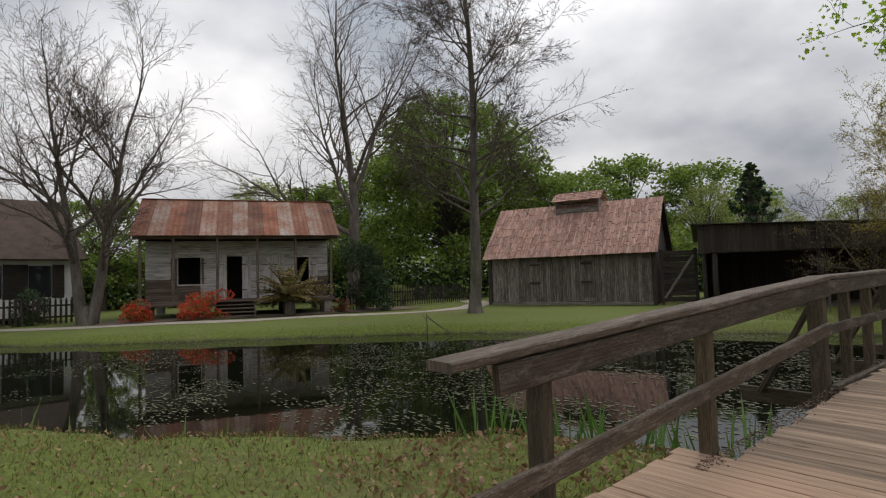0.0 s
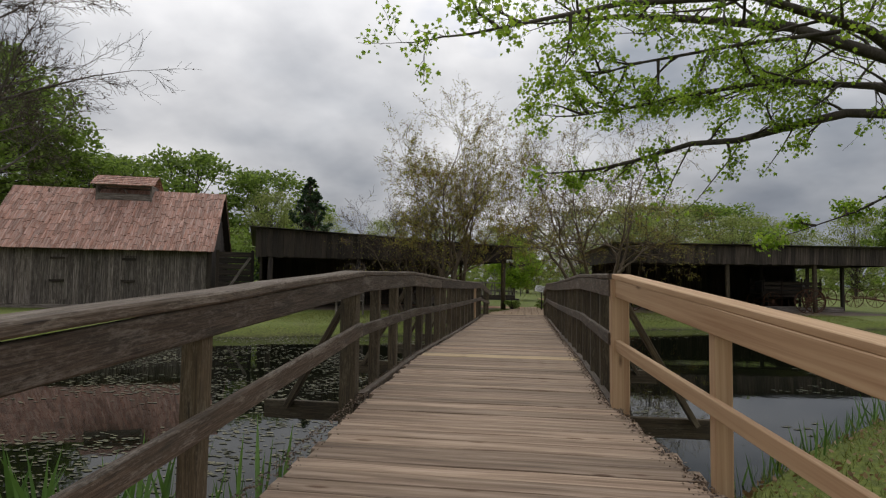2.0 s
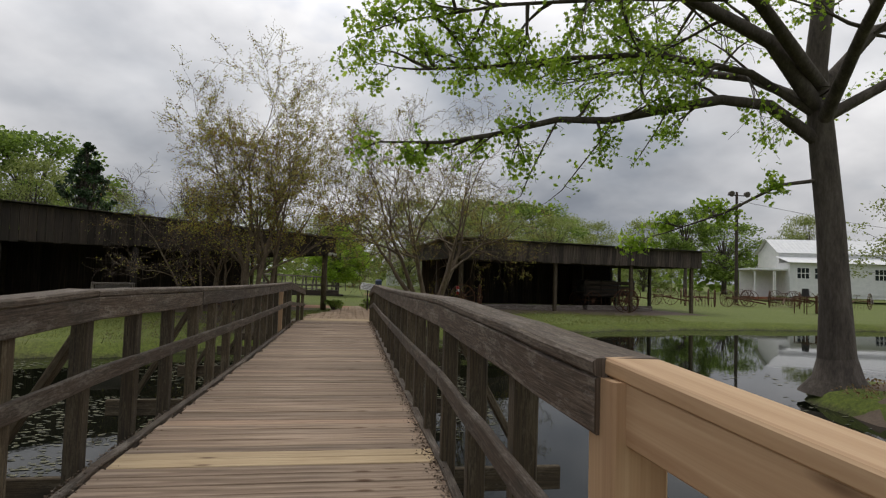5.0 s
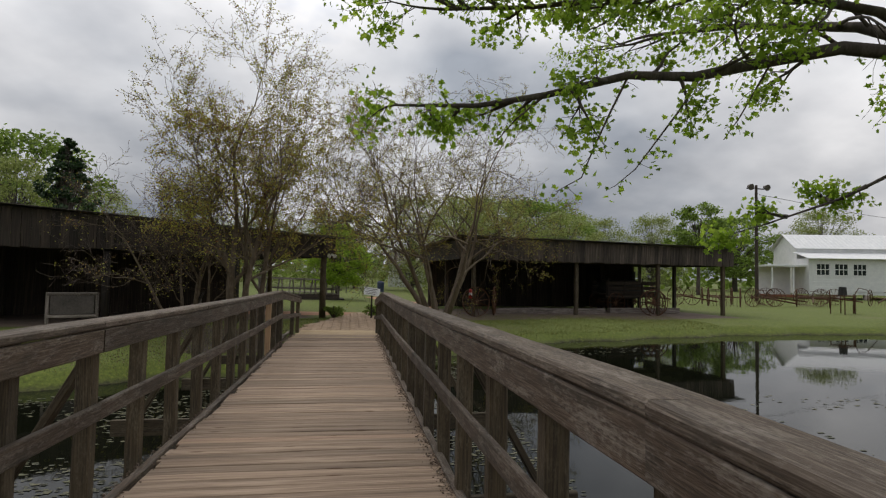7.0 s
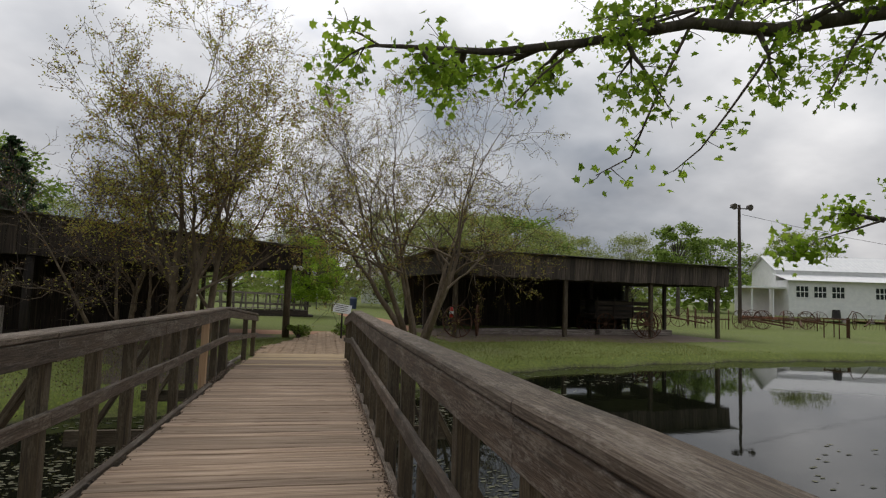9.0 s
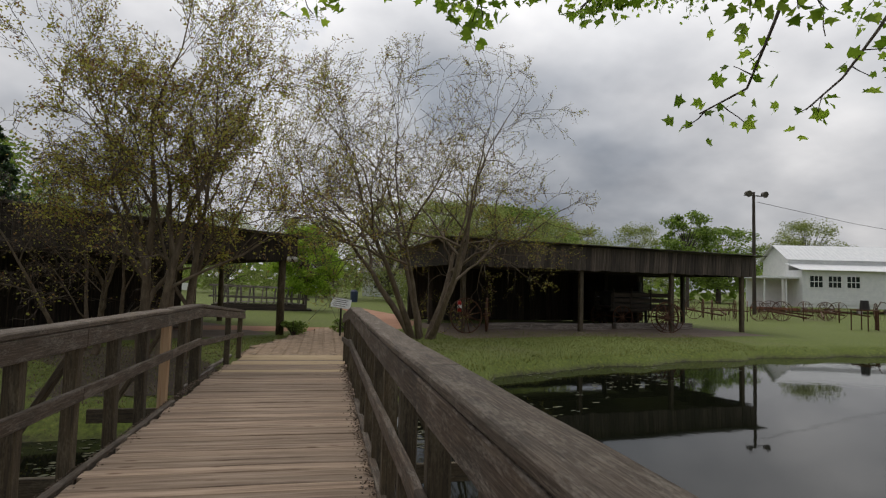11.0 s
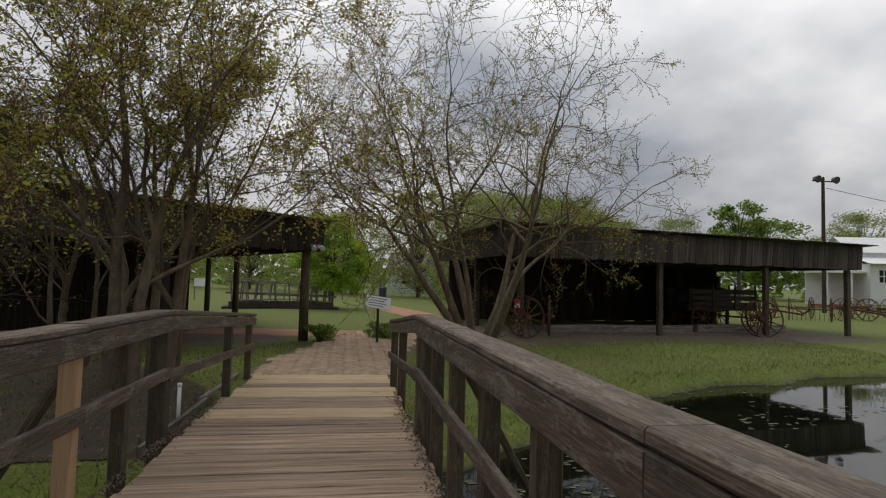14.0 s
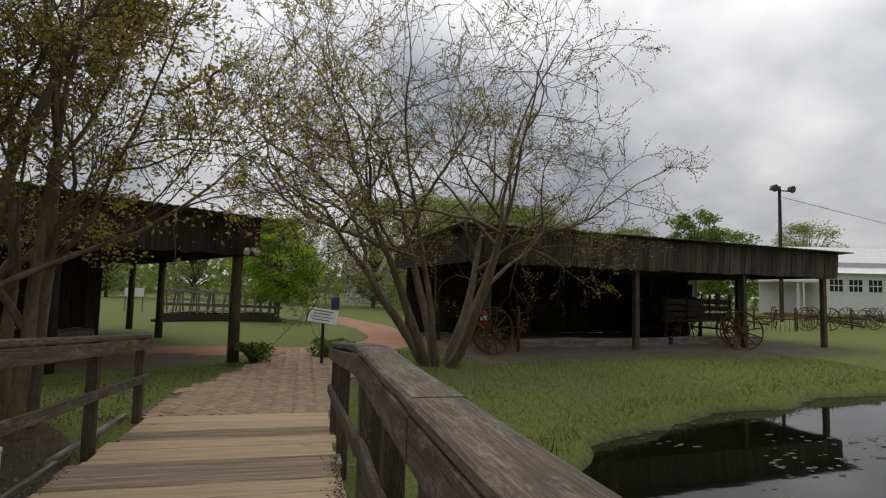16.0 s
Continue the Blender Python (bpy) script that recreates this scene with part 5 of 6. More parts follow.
def sycamore():
    t = Tree(41)
    r = t.r
    trunk = [(0, 0, -0.2), (-0.05, 0, 1.4), (-0.12, 0.02, 2.8), (-0.25, 0.05, 4.2), (-0.35, 0.1, 5.6), (-0.2, 0.0, 7.4), (0.1, 0, 9.4), (0.2, 0.2, 11.6), (0.1, 0.3, 13.5)]
    tube(t.wood[0], trunk, [0.34, 0.25, 0.225, 0.215, 0.19, 0.165, 0.13, 0.09, 0.04], 14, cap=False)
    tube(t.wood[0], [(0, 0, -0.15), (0, 0, 0.12), (-0.02, 0, 0.6)], [0.62, 0.4, 0.27], 14, cap=False)
    spec = [(6, 45, 0.5, 0.07, 0.0, 6), (4, 48, 0.55, 0.13, 0.0, 5), (3, 45, 0.6, 0.17, -0.02, 4), (2, 40, 0.6, 0.2, -0.04, 3)]

    def main(pts, r0, r1, n_side, length):
        pts = [Vector(p) for p in pts]
        n = len(pts)
        tube(t.wood[1], pts, [r0 + (r1 - r0) * k / (n - 1) for k in range(n)], 8, cap=False)
        for k in range(n_side):
            f = (0.22 + 0.78 * (k + r.random()) / n_side) * (n - 1)
            i = min(int(f), n - 2)
            q = pts[i].lerp(pts[i + 1], f - i)
            d = (pts[i + 1] - pts[i]).normalized()
            sd = (d * 0.7 + Vector((r.gauss(0, 0.5), r.gauss(0, 0.8), r.gauss(0.12, 0.5)))).normalized()
            t.limb(q, sd, length * r.uniform(0.6, 1.2) * (1.1 - 0.5 * f / n), 0.035, 1, spec)
        t.limb(pts[-1], (pts[-1] - pts[-2]).normalized(), length * 0.8, r1, 1, spec)

    # the two long limbs reaching over the bridge
    main([(-0.3, 0.05, 4.25), (-1.2, 0.2, 4.9), (-2.0, 0.4, 5.0), (-3.0, 0.6, 4.8), (-4.0, 0.7, 4.55), (-4.95, 0.7, 4.5), (-6.1, 0.7, 4.15), (-7.0, 0.7, 3.95), (-7.8, 0.7, 3.9)], 0.12, 0.02, 12, 0.75)
    main([(-0.3, 0.05, 4.8), (-1.4, -0.1, 5.9), (-3.2, 0.0, 6.7), (-5.4, 0.2, 7.1), (-6.6, 0.2, 7.2), (-7.4, 0.1, 7.1)], 0.15, 0.03, 16, 2.0)
    main([(-0.3, 0.0, 5.2), (-2.2, -0.8, 6.2), (-4.6, -1.8, 6.5), (-7.0, -2.8, 6.0), (-9.4, -3.5, 5.3)], 0.12, 0.02, 14, 1.4)
    main([(-0.3, 0.0, 4.6), (-0.9, -1.4, 5.6), (-1.7, -3.0, 6.3), (-2.6, -4.6, 6.7)], 0.12, 0.03, 11, 2.0)
    main([(-0.2, 0.0, 3.6), (-0.9, 0.3, 3.5), (-1.7, 0.7, 3.0), (-2.7, 1.1, 2.6)], 0.04, 0.01, 4, 0.6)
    main([(-0.3, 0.05, 4.7), (-1.5, 0.3, 5.5), (-3.2, 0.6, 5.8), (-4.8, 0.8, 5.65), (-6.2, 0.9, 5.4), (-7.4, 0.9, 5.25)], 0.08, 0.02, 16, 1.1)
    main([(-2.6, -0.6, 6.3), (-4.4, -0.4, 6.2), (-6.2, -0.2, 6.0), (-7.8, 0.1, 5.7)], 0.05, 0.015, 12, 1.0)
    # thin drooping twigs under the lower limb
    def droop(pts):
        pts = [Vector(p) for p in pts]
        n = len(pts)
        tube(t.wood[2], pts, [0.018 - 0.013 * k / (n - 1) for k in range(n)], 5, cap=False)
        for k in range(1, n):
            for _ in range(2):
                q = pts[k - 1].lerp(pts[k], r.random())
                t.limb(q, Vector((r.gauss(-0.3, 0.5), r.gauss(0, 0.4), r.gauss(-0.1, 0.4))).normalized(), r.uniform(0.12, 0.25), 0.006, 3, spec)

    droop([(-3.9, 0.7, 4.57), (-4.2, 0.7, 4.1), (-4.6, 0.65, 3.6), (-4.85, 0.7, 3.25), (-5.15, 0.7, 3.0)])
    droop([(-4.95, 0.7, 4.5), (-5.2, 0.7, 4.0), (-5.45, 0.65, 3.5), (-5.6, 0.7, 3.1), (-5.95, 0.7, 2.9)])
    droop([(-2.9, 0.6, 4.82), (-3.1, 0.7, 4.4), (-3.4, 0.6, 4.0), (-3.6, 0.65, 3.7)])
    droop([(-6.1, 0.7, 4.15), (-6.5, 0.7, 3.8), (-6.75, 0.75, 3.5)])
    main([(-0.3, 0.05, 5.2), (1.0, 0.2, 6.5), (2.4, 0.4, 7.0), (4.2, 0.8, 7.2)], 0.13, 0.03, 11, 2.0)
    main([(-0.25, 0.0, 4.7), (0.9, -0.3, 5.4), (2.2, -0.6, 5.6), (3.8, -0.8, 5.9)], 0.11, 0.03, 10, 1.8)
    main([(-0.2, 0.0, 6.9), (-1.5, 1.0, 8.4), (-3.0, 1.8, 9.6), (-4.2, 2.2, 10.4)], 0.12, 0.03, 11, 2.2)
    main([(-0.2, 0.0, 7.2), (0.4, -1.6, 8.6), (0.6, -3.2, 9.6), (0.4, -4.6, 10.2)], 0.12, 0.03, 11, 2.2)
    main([(0.1, 0.0, 9.0), (1.2, 1.0, 10.4), (2.4, 1.8, 11.6)], 0.1, 0.03, 9, 2.0)
    main([(0.1, 0.1, 10.2), (-1.0, -0.6, 11.8), (-2.0, -1.2, 12.8)], 0.09, 0.03, 9, 1.9)
    main([(-0.3, 0.05, 4.9), (-0.6, 1.5, 5.9), (-1.4, 3.2, 6.6), (-2.4, 4.8, 7.0)], 0.11, 0.03, 10, 2.0)
    t.leaves(8, 0.082, "lobed", 0.4, 0.09)
    t.done("sycamore_tree", (8.2, 13.0, ground_at(8.2, 13.0)), "broad spring tree with fresh green lobed leaves on the pond bank", "tree", M_DBARK, M_TWIG, L_SYC, "", "fresh green lobed leaves")


sycamore()


def full_tree(name, base, height, width, seed, leafmat, label, clumps=70, per=150, size=0.26, trunk=0.3, low=0.3, bark=None, group="", shape="oval", cone=False, puff=1.0):
    """A tree in full leaf: trunk, limbs to clumps of leaves with gaps between."""
    t = Tree(seed)
    r = t.r
    tube(t.wood[0], [(0, 0, -0.2), (0.05, 0, height * 0.3), (0.1, 0.1, height * 0.6), (0, 0, height * 0.85)], [trunk, trunk * 0.75, trunk * 0.45, trunk * 0.1], 9, cap=False)
    for k in range(clumps):
        a = r.uniform(0, 6.283)
        h = low + (1 - low) * r.random()
        mid = (h - low) / (1 - low)
        girth = width * 0.5 * (1.04 - h) if cone else width * 0.5 * math.sin(math.pi * (0.2 + 0.72 * mid)) ** 0.7
        d = girth * math.sqrt(r.uniform(0.12, 1.0))
        q = Vector((math.cos(a) * d, math.sin(a) * d, height * h * 0.97))
        root = Vector((0, 0, height * (low * 0.6 + h * 0.35)))
        bend = root.lerp(q, 0.5) + Vector((0, 0, height * 0.03))
        tube(t.wood[1], [root, bend, q], [trunk * 0.22, trunk * 0.12, trunk * 0.04], 4, cap=False)
        cr = width * r.uniform(0.07, 0.15) * puff * (1.1 - h if cone else 1)
        for _ in range(per):
            u = Vector((r.gauss(0, 1), r.gauss(0, 1), r.gauss(0, 1)))
            u = u.normalized() * cr * (r.random() ** 0.45)
            u.z *= 0.65
            leaf_blade(t.leaf, q + u, Vector((r.gauss(0, 1), r.gauss(0, 1), r.gauss(0.2, 0.7))).normalized(), size * r.uniform(0.6, 1.35), r, shape)
    return t.done(name, base, label, "tree", bark or M_DBARK, M_TWIG, leafmat, group)


full_tree("live_oak", (-38.0, 31.5, 0), 17.5, 16.5, 51, L_OAK, "broad dark green live oak with rounded crown", 170, 210, 0.32, 0.55, 0.25)
WOODS = [(-48, 44, 15, 13, L_OAK), (-56, 22, 13, 13, L_SPRING), (-45, 53, 14, 14, L_OAK), (-36, 56, 15, 13, L_OAK), (-29, 60, 13.5, 13, L_OAK),
         (-24, 51, 9.5, 8, L_SPRING), (-41, 20, 9, 9, L_OAK), (-60, 34, 14, 14, L_OAK), (-46, 6, 8, 8, L_DARK), (-66, -12, 12, 12, L_OAK), (-33, 40, 11, 10, L_DARK)]
oak_small = full_tree("woodland_tree", (-48, 44, 0), 15, 13, 52, L_OAK, "green tree at the woodland edge", 95, 120, 0.36, 0.4, 0.2, group="woodland edge")
spring_small = full_tree("woodland_tree", (-56, 22, 0), 12, 11, 53, L_SPRING, "pale spring-green tree at the woodland edge", 150, 90, 0.2, 0.22, 0.05, group="woodland edge")
for k, (x, y, h, w, mat) in enumerate(WOODS[2:]):
    src, hh = (spring_small, 12) if mat == L_SPRING else (oak_small, 15)
    ob = copy_thing(src, pose(x, y, 0, 0, 0, 67 * k))
    ob.scale = (w / 12, w / 12, h / hh)
# pale spring woods behind the sheds
for k, (x, y, h) in enumerate([(6, 66, 10), (12, 70, 11), (17, 74, 11.5), (24, 78, 12), (-4, 78, 9), (0, 72, 8.5), (31, 84, 11), (-12, 84, 10), (38, 90, 11), (48, 92, 12), (60, 88, 12), (72, 84, 13),
                               (20, 60, 8.2), (13, 56, 8.4), (9, 54, 8.0), (-22, 88, 11), (-30, 80, 11)]):
    ob = copy_thing(spring_small if k % 7 != 3 else oak_small, pose(x, y, 0, 0, 0, 41 * k))
    ob.scale = (h / 11, h / 11, h / (12 if k % 7 != 3 else 15))
full_tree("young_tree", (-1.2, 44.5, 0), 4.9, 4.0, 55, L_SYC, "small round green tree on the lawn", 110, 170, 0.13, 0.12, 0.22)
full_tree("round_tree", (39, 66, 0), 10.5, 6.5, 56, L_OAK, "round dark green tree beside the lamp pole", 60, 120, 0.26, 0.25, 0.42)
full_tree("cedar_tree", (-17.5, 44.0, 0), 9.8, 8.0, 57, L_DARK, "dark pointed cedar behind the shed", 190, 90, 0.17, 0.2, 0.06, cone=True, puff=0.75)
full_tree("side_tree", (24.5, 25.8, 0), 6.6, 6.0, 58, L_SPRING, "small pale spring tree on the far bank", 45, 60, 0.12, 0.12, 0.3)


def bush(name, base, w, h, seed, mat, label, n=2600, size=0.1, flowers=None, category="bush"):
    r = random.Random(seed)
    t = thing(name, pose(*base), label, category)
    stems = Build()
    for k in range(14):
        a = r.uniform(0, 6.283)
        tip = (math.cos(a) * w * 0.33, math.sin(a) * w * 0.33, h * r.uniform(0.5, 0.85))
        tube(stems, [(0, 0, -0.05), (tip[0] * 0.4, tip[1] * 0.4, tip[2] * 0.5), tip], [0.03, 0.02, 0.008], 4, cap=False)
    part("stems", stems, M_TWIG, t)
    lumps = [(r.uniform(0, 6.283), r.uniform(0.1, 1.0), r.uniform(0.02, 0.85) ** 1.2, r.uniform(0.6, 1)) for _ in range(16)]
    for which, count, m in (("leaf_cover", n, mat), ("flower_cover", flowers or 0, L_RED)):
        if not count:
            continue
        b = Build()
        for _ in range(count):
            la, ld, lz, ls = lumps[r.randrange(16)]
            c = Vector((math.cos(la) * ld * w * 0.36, math.sin(la) * ld * w * 0.36, lz * h * 0.8 + 0.06 * h))
            u = Vector((r.gauss(0, 1), r.gauss(0, 1), r.gauss(0, 1))).normalized()
            shell = r.uniform(0.9, 1.08) if which == "flower_cover" else r.random() ** 0.4
            q = c + Vector((u.x * w, u.y * w, u.z * h * 0.8)) * 0.2 * ls * shell
            q.z = max(q.z, 0.05)
            leaf_blade(b, q, Vector((u.x + r.gauss(0, 0.6), u.y + r.gauss(0, 0.6), u.z + 0.3)).normalized(), size * r.uniform(0.6, 1.3), r, "oval")
        tagged(part(which, b, m, t), kind="stuff")
    return t


bush("azalea_bush", (-27.4, 4.8, 0), 1.9, 1.4, 61, L_OAK, "azalea bush covered in red blossom", 1200, 0.08, 2600)
bush("azalea_bush", (-26.4, 6.9, 0), 2.8, 1.5, 62, L_OAK, "wide azalea bush covered in red blossom", 1500, 0.08, 3600)
bush("azalea_bush", (-24.6, 13.1, 0), 1.2, 0.8, 63, L_DARK, "low azalea bush with a few red flowers", 900, 0.07, 350)
bush("camellia_bush", (-25.1, 14.6, 0), 3.6, 4.3, 64, L_DARK, "large dark evergreen bush at the cottage corner", 9000, 0.13)
bush("shrub", (-30.5, 1.0, 0), 1.9, 1.9, 65, L_DARK, "dark green shrub beside the white house", 2500, 0.1)
bush("shrub", (-28.2, -2.5, 0), 2.6, 2.2, 66, L_OAK, "green shrub beside the white house", 3000, 0.1)
bush("shrub", (-28.0, 19.2, 0), 2.4, 1.5, 67, L_SPRING, "low yellow-green shrub by the fence", 2200, 0.09)
bush("low_shrub", (-0.95, 28.6, 0), 0.95, 0.6, 68, L_OAK, "small green shrub beside the shed post", 1600, 0.06)
bush("low_shrub", (0.75, 29.4, 0), 1.5, 0.55, 69, L_OAK, "low green plants round the sign", 2200, 0.07)


def cycad(name, base, h, seed, label):
    r = random.Random(seed)
    t = thing(name, pose(*base), label, "plant")
    b = Build()
    tube(b, [(0, 0, -0.05), (0, 0, h * 0.3)], [0.22, 0.18], 10)
    part("stem", b, M_DBARK, t)
    for k in range(64):
        a, el = r.uniform(0, 6.283), r.uniform(0.15, 1.35)
        b = Build()
        L = h * r.uniform(0.7, 0.95)
        pts = []
        d = Vector((math.cos(a) * math.cos(el), math.sin(a) * math.cos(el), math.sin(el)))
        p = Vector((0, 0, h * 0.28))
        for s in range(8):
            pts.append(p.copy())
            p = p + d * (L / 7)
            d = (d + Vector((0, 0, -0.13))).normalized()
        tube(b, pts, [0.012] * 8, 3, cap=False)
        for s in range(1, 8):
            fw = (pts[s] - pts[s - 1]).normalized()
            sd = fw.cross(Vector((0, 0, 1))).normalized()
            for sg in (-1, 1):
                for e in (0.0, 0.5):
                    q = pts[s].lerp(pts[s - 1], e)
                    leaf_blade(b, q, (sd * sg + fw * 0.5).normalized(), 0.36 * (1.1 - s / 10), r, "blade")
        part("frond", b, L_CYCAD, t)


cycad("cycad_plant", (-25.1, 10.7, 0), 2.5, 71, "spiky sago palm with yellowed fronds by the steps")
cycad("cycad_plant", (-28.8, -4.6, 0.5), 1.5, 72, "spiky sago palm in the yard of the white house")


# ---- loose things ----
def wheel(name, m, radius, label, mat=None, spokes=12, group="old farm wheels"):
    w = thing(name, m, label, "wheel", group)
    mat = mat or M_IRON
    b = Build()
    n = 28
    ring = [Vector((math.cos(6.2832 * k / n) * radius, 0, math.sin(6.2832 * k / n) * radius + radius)) for k in range(n + 1)]
    for a, c in zip(ring[:-1], ring[1:]):
        mid = (a + c) / 2 - Vector((0, 0, radius))
        beam(b, a, c, 0.07, 0.035, up=tuple(mid), ch=0.005)
    part("rim", b, mat, w)
    b = Build()
    tube(b, [(0, -0.13, radius), (0, 0.13, radius)], [0.08, 0.07], 10)
    part("hub", b, mat, w)
    for k in range(spokes):
        a = 6.2832 * k / spokes + 0.2
        b = Build()
        tube(b, [(math.cos(a) * 0.06, 0, radius + math.sin(a) * 0.06), (math.cos(a) * radius * 0.98, 0, radius + math.sin(a) * radius * 0.98)], [0.022, 0.017], 5)
        part("spoke", b, mat, w)
    return w


w1 = wheel("leaning_cartwheel", pose(4.95, 30.2, 0, -6, 0, 12), 0.62, "large rusty spoked cart wheel leaning on the shed post")
copy_thing(w1, pose(13.6, 31.2, 0, -14, 0, -30))
copy_thing(w1, pose(5.9, 30.9, 0, 0, 0, 70))
copy_thing(w1, pose(14.4, 32.3, 0, -8, 0, 12))


def wagon(base, yaw, length, label, name="farm_wagon"):
    """An old box wagon on four spoked wheels."""
    g = thing(name, pose(*base, 0, 0, yaw), label, "wagon", "old farm wagons")
    b = Build()
    for y in (-0.55, 0.55):
        beam(b, (0, y, 0.82), (length, y, 0.82), 0.1, 0.12, segs=3, jit=0.006)
    for x in (0.2, length / 2, length - 0.2):
        beam(b, (x, -0.6, 0.9), (x, 0.6, 0.9), 0.1, 0.06)
    part("chassis", b, M_DARK, g)
    for y in (-0.62, 0.62):
        for z in (1.0, 1.24, 1.48):
            b = Build()
            beam(b, (0, y, z), (length, y, z), 0.03, 0.18, segs=3, jit=0.006)
            part("side_board", b, M_DARK, g)
        for x in (0.1, length * 0.33, length * 0.66, length - 0.1):
            b = Build()
            beam(b, (x, y * 1.05, 0.85), (x, y * 1.05, 1.75), 0.06, 0.05, up=(0, 1, 0))
            part("stake", b, M_DARK, g)
    b = Build()
    beam(b, (0, 0, 0.94), (length, 0, 0.94), 1.2, 0.04)
    part("bed", b, M_DARK, g)
    for x in (0.45, length - 0.45):
        b = Build()
        tube(b, [(x, -0.85, 0.5), (x, 0.85, 0.5)], [0.04, 0.04], 6)
        part("axle", b, M_IRON, g)
        for y in (-0.82, 0.82):
            wl = part("wheel", Build(), None, g)
            b = Build()
            n = 20
            ring = [Vector((x + math.cos(6.2832 * k / n) * 0.5, y, 0.5 + math.sin(6.2832 * k / n) * 0.5)) for k in range(n + 1)]
            for a, c in zip(ring[:-1], ring[1:]):
                beam(b, a, c, 0.06, 0.03, up=tuple((a + c) / 2 - Vector((x, y, 0.5))), ch=0.004)
            wl.data = b.mesh("rim")
            wl.data.materials.append(M_IRON)
            for k in range(10):
                a = 6.2832 * k / 10
                b = Build()
                tube(b, [(x, y, 0.5), (x + math.cos(a) * 0.49, y, 0.5 + math.sin(a) * 0.49)], [0.022, 0.016], 4)
                part("spoke", b, M_IRON, wl)
    return g


wagon_label = "old grey box wagon under the shed roof"
wg = wagon((12.2, 34.0, 0), 8, 3.2, wagon_label, "box_wagon")


def implement(base, yaw, label):
    """A horse-drawn rake: two high wheels, axle, seat, tongue and curved tines."""
    g = thing("hay_rake", pose(*base, 0, 0, yaw), label, "farm implement", "old farm implements")
    for x in (-0.95, 0.95):
        b = Build()
        n = 22
        ring = [Vector((x, math.cos(6.2832 * k / n) * 0.62, 0.62 + math.sin(6.2832 * k / n) * 0.62)) for k in range(n + 1)]
        for a, c in zip(ring[:-1], ring[1:]):
            beam(b, a, c, 0.05, 0.028, up=tuple((a + c) / 2 - Vector((x, 0, 0.62))), ch=0.004)
        wl = part("wheel", b, M_IRON, g)
        for k in range(11):
            a = 6.2832 * k / 11
            b = Build()
            tube(b, [(x, 0, 0.62), (x, math.cos(a) * 0.61, 0.62 + math.sin(a) * 0.61)], [0.018, 0.013], 4)
            part("spoke", b, M_IRON, wl)
    b = Build()
    tube(b, [(-1.05, 0, 0.62), (1.05, 0, 0.62)], [0.035, 0.035], 6)
    part("axle", b, M_IRON, g)
    b = Build()
    beam(b, (0, 0, 0.62), (0.1, -2.3, 0.35), 0.08, 0.09, segs=2, jit=0.005)
    part("tongue", b, M_IRON, g)
    b = Build()
    tube(b, [(0, 0.1, 0.62), (0, 0.45, 0.95), (0, 0.5, 1.05)], [0.02, 0.02, 0.02], 5)
    beam(b, (-0.2, 0.5, 1.07), (0.2, 0.5, 1.07), 0.32, 0.03, ch=0.01)
    part("seat", b, M_IRON, g)
    for k in range(9):
        x = -0.8 + 0.2 * k
        b = Build()
        tube(b, [(x, 0.05, 0.66), (x, 0.5, 0.75), (x, 0.75, 0.5), (x, 0.7, 0.2), (x, 0.5, 0.04)], [0.012] * 5, 4)
        part("tine", b, M_IRON, g)
    return g


hr = implement((22.0, 42.0, 0), 25, "rusty horse-drawn hay rake with spoked wheels")
for x, y, yaw in ((25.5, 43.5, -30), (29.0, 42.5, 70), (19.6, 43.0, 100), (35.5, 44.5, 20), (39.0, 43.0, -60), (43.5, 42.5, 30), (24.0, 40.6, 140), (27.2, 41.0, 10), (31.2, 41.2, -45), (33.0, 43.4, 85), (47.5, 43.5, -20)):
    copy_thing(hr, pose(x, y, 0, 0, 0, yaw))


def small_bridge():
    g = thing("garden_bridge", pose(-6.0, 43.5, 0, 0, 0, 6), "small grey wooden garden bridge with slatted railings", "bridge")
    b = Build()
    for k in range(32):
        beam(b, (0.08 + 0.15 * k, -0.7, 0.35 + 0.12 * math.sin(math.pi * k / 31)), (0.08 + 0.15 * k, 0.7, 0.35 + 0.12 * math.sin(math.pi * k / 31)), 0.13, 0.04)
    part("deck", b, M_GREY, g)
    for y in (-0.7, 0.7):
        b = Build()
        beam(b, (-0.1, y, 0.22), (4.9, y, 0.22), 0.1, 0.25)
        part("stringer", b, M_DARK, g)
        for z in (0.7, 1.3):
            b = Build()
            beam(b, (-0.25, y, z + 0.06), (5.05, y, z - 0.06), 0.06, 0.09, segs=4, jit=0.005)
            part("rail", b, M_GREY, g)
        for k in range(15):
            b = Build()
            x = 0.05 + 0.34 * k
            beam(b, (x, y, 0.2), (x + (0.12 if k % 2 else -0.08), y, 1.35), 0.07, 0.05, up=(0, 1, 0))
            part("baluster", b, M_GREY, g)
    b = Build()
    slab(b, -0.4, 5.2, -0.8, 0.8, -0.1, 0.1)
    part("footing", b, M_DARK, g)


small_bridge()


def far_house():
    h = thing("far_house", standing(4.5, 82.0, 13.0, 80.0), "pale small house far behind the trees", "house")
    b = Build()
    slab(b, 0, 9, 0, 6, 0, 3.0)
    part("wall", b, M_WHITE, h)
    roof_sheets(h, -0.4, 9.4, -0.5, 2.9, 3, 5.0, 2.0, [M_TIN])
    roof_sheets(h, -0.4, 9.4, 6.5, 2.9, 3, 5.0, 2.0, [M_TIN])
    for x in (2.0, 6.0):
        b = Build()
        slab(b, x - 0.5, x + 0.5, -0.05, -0.01, 1.1, 2.4)
        part("window", b, M_GLASS, h)


far_house()


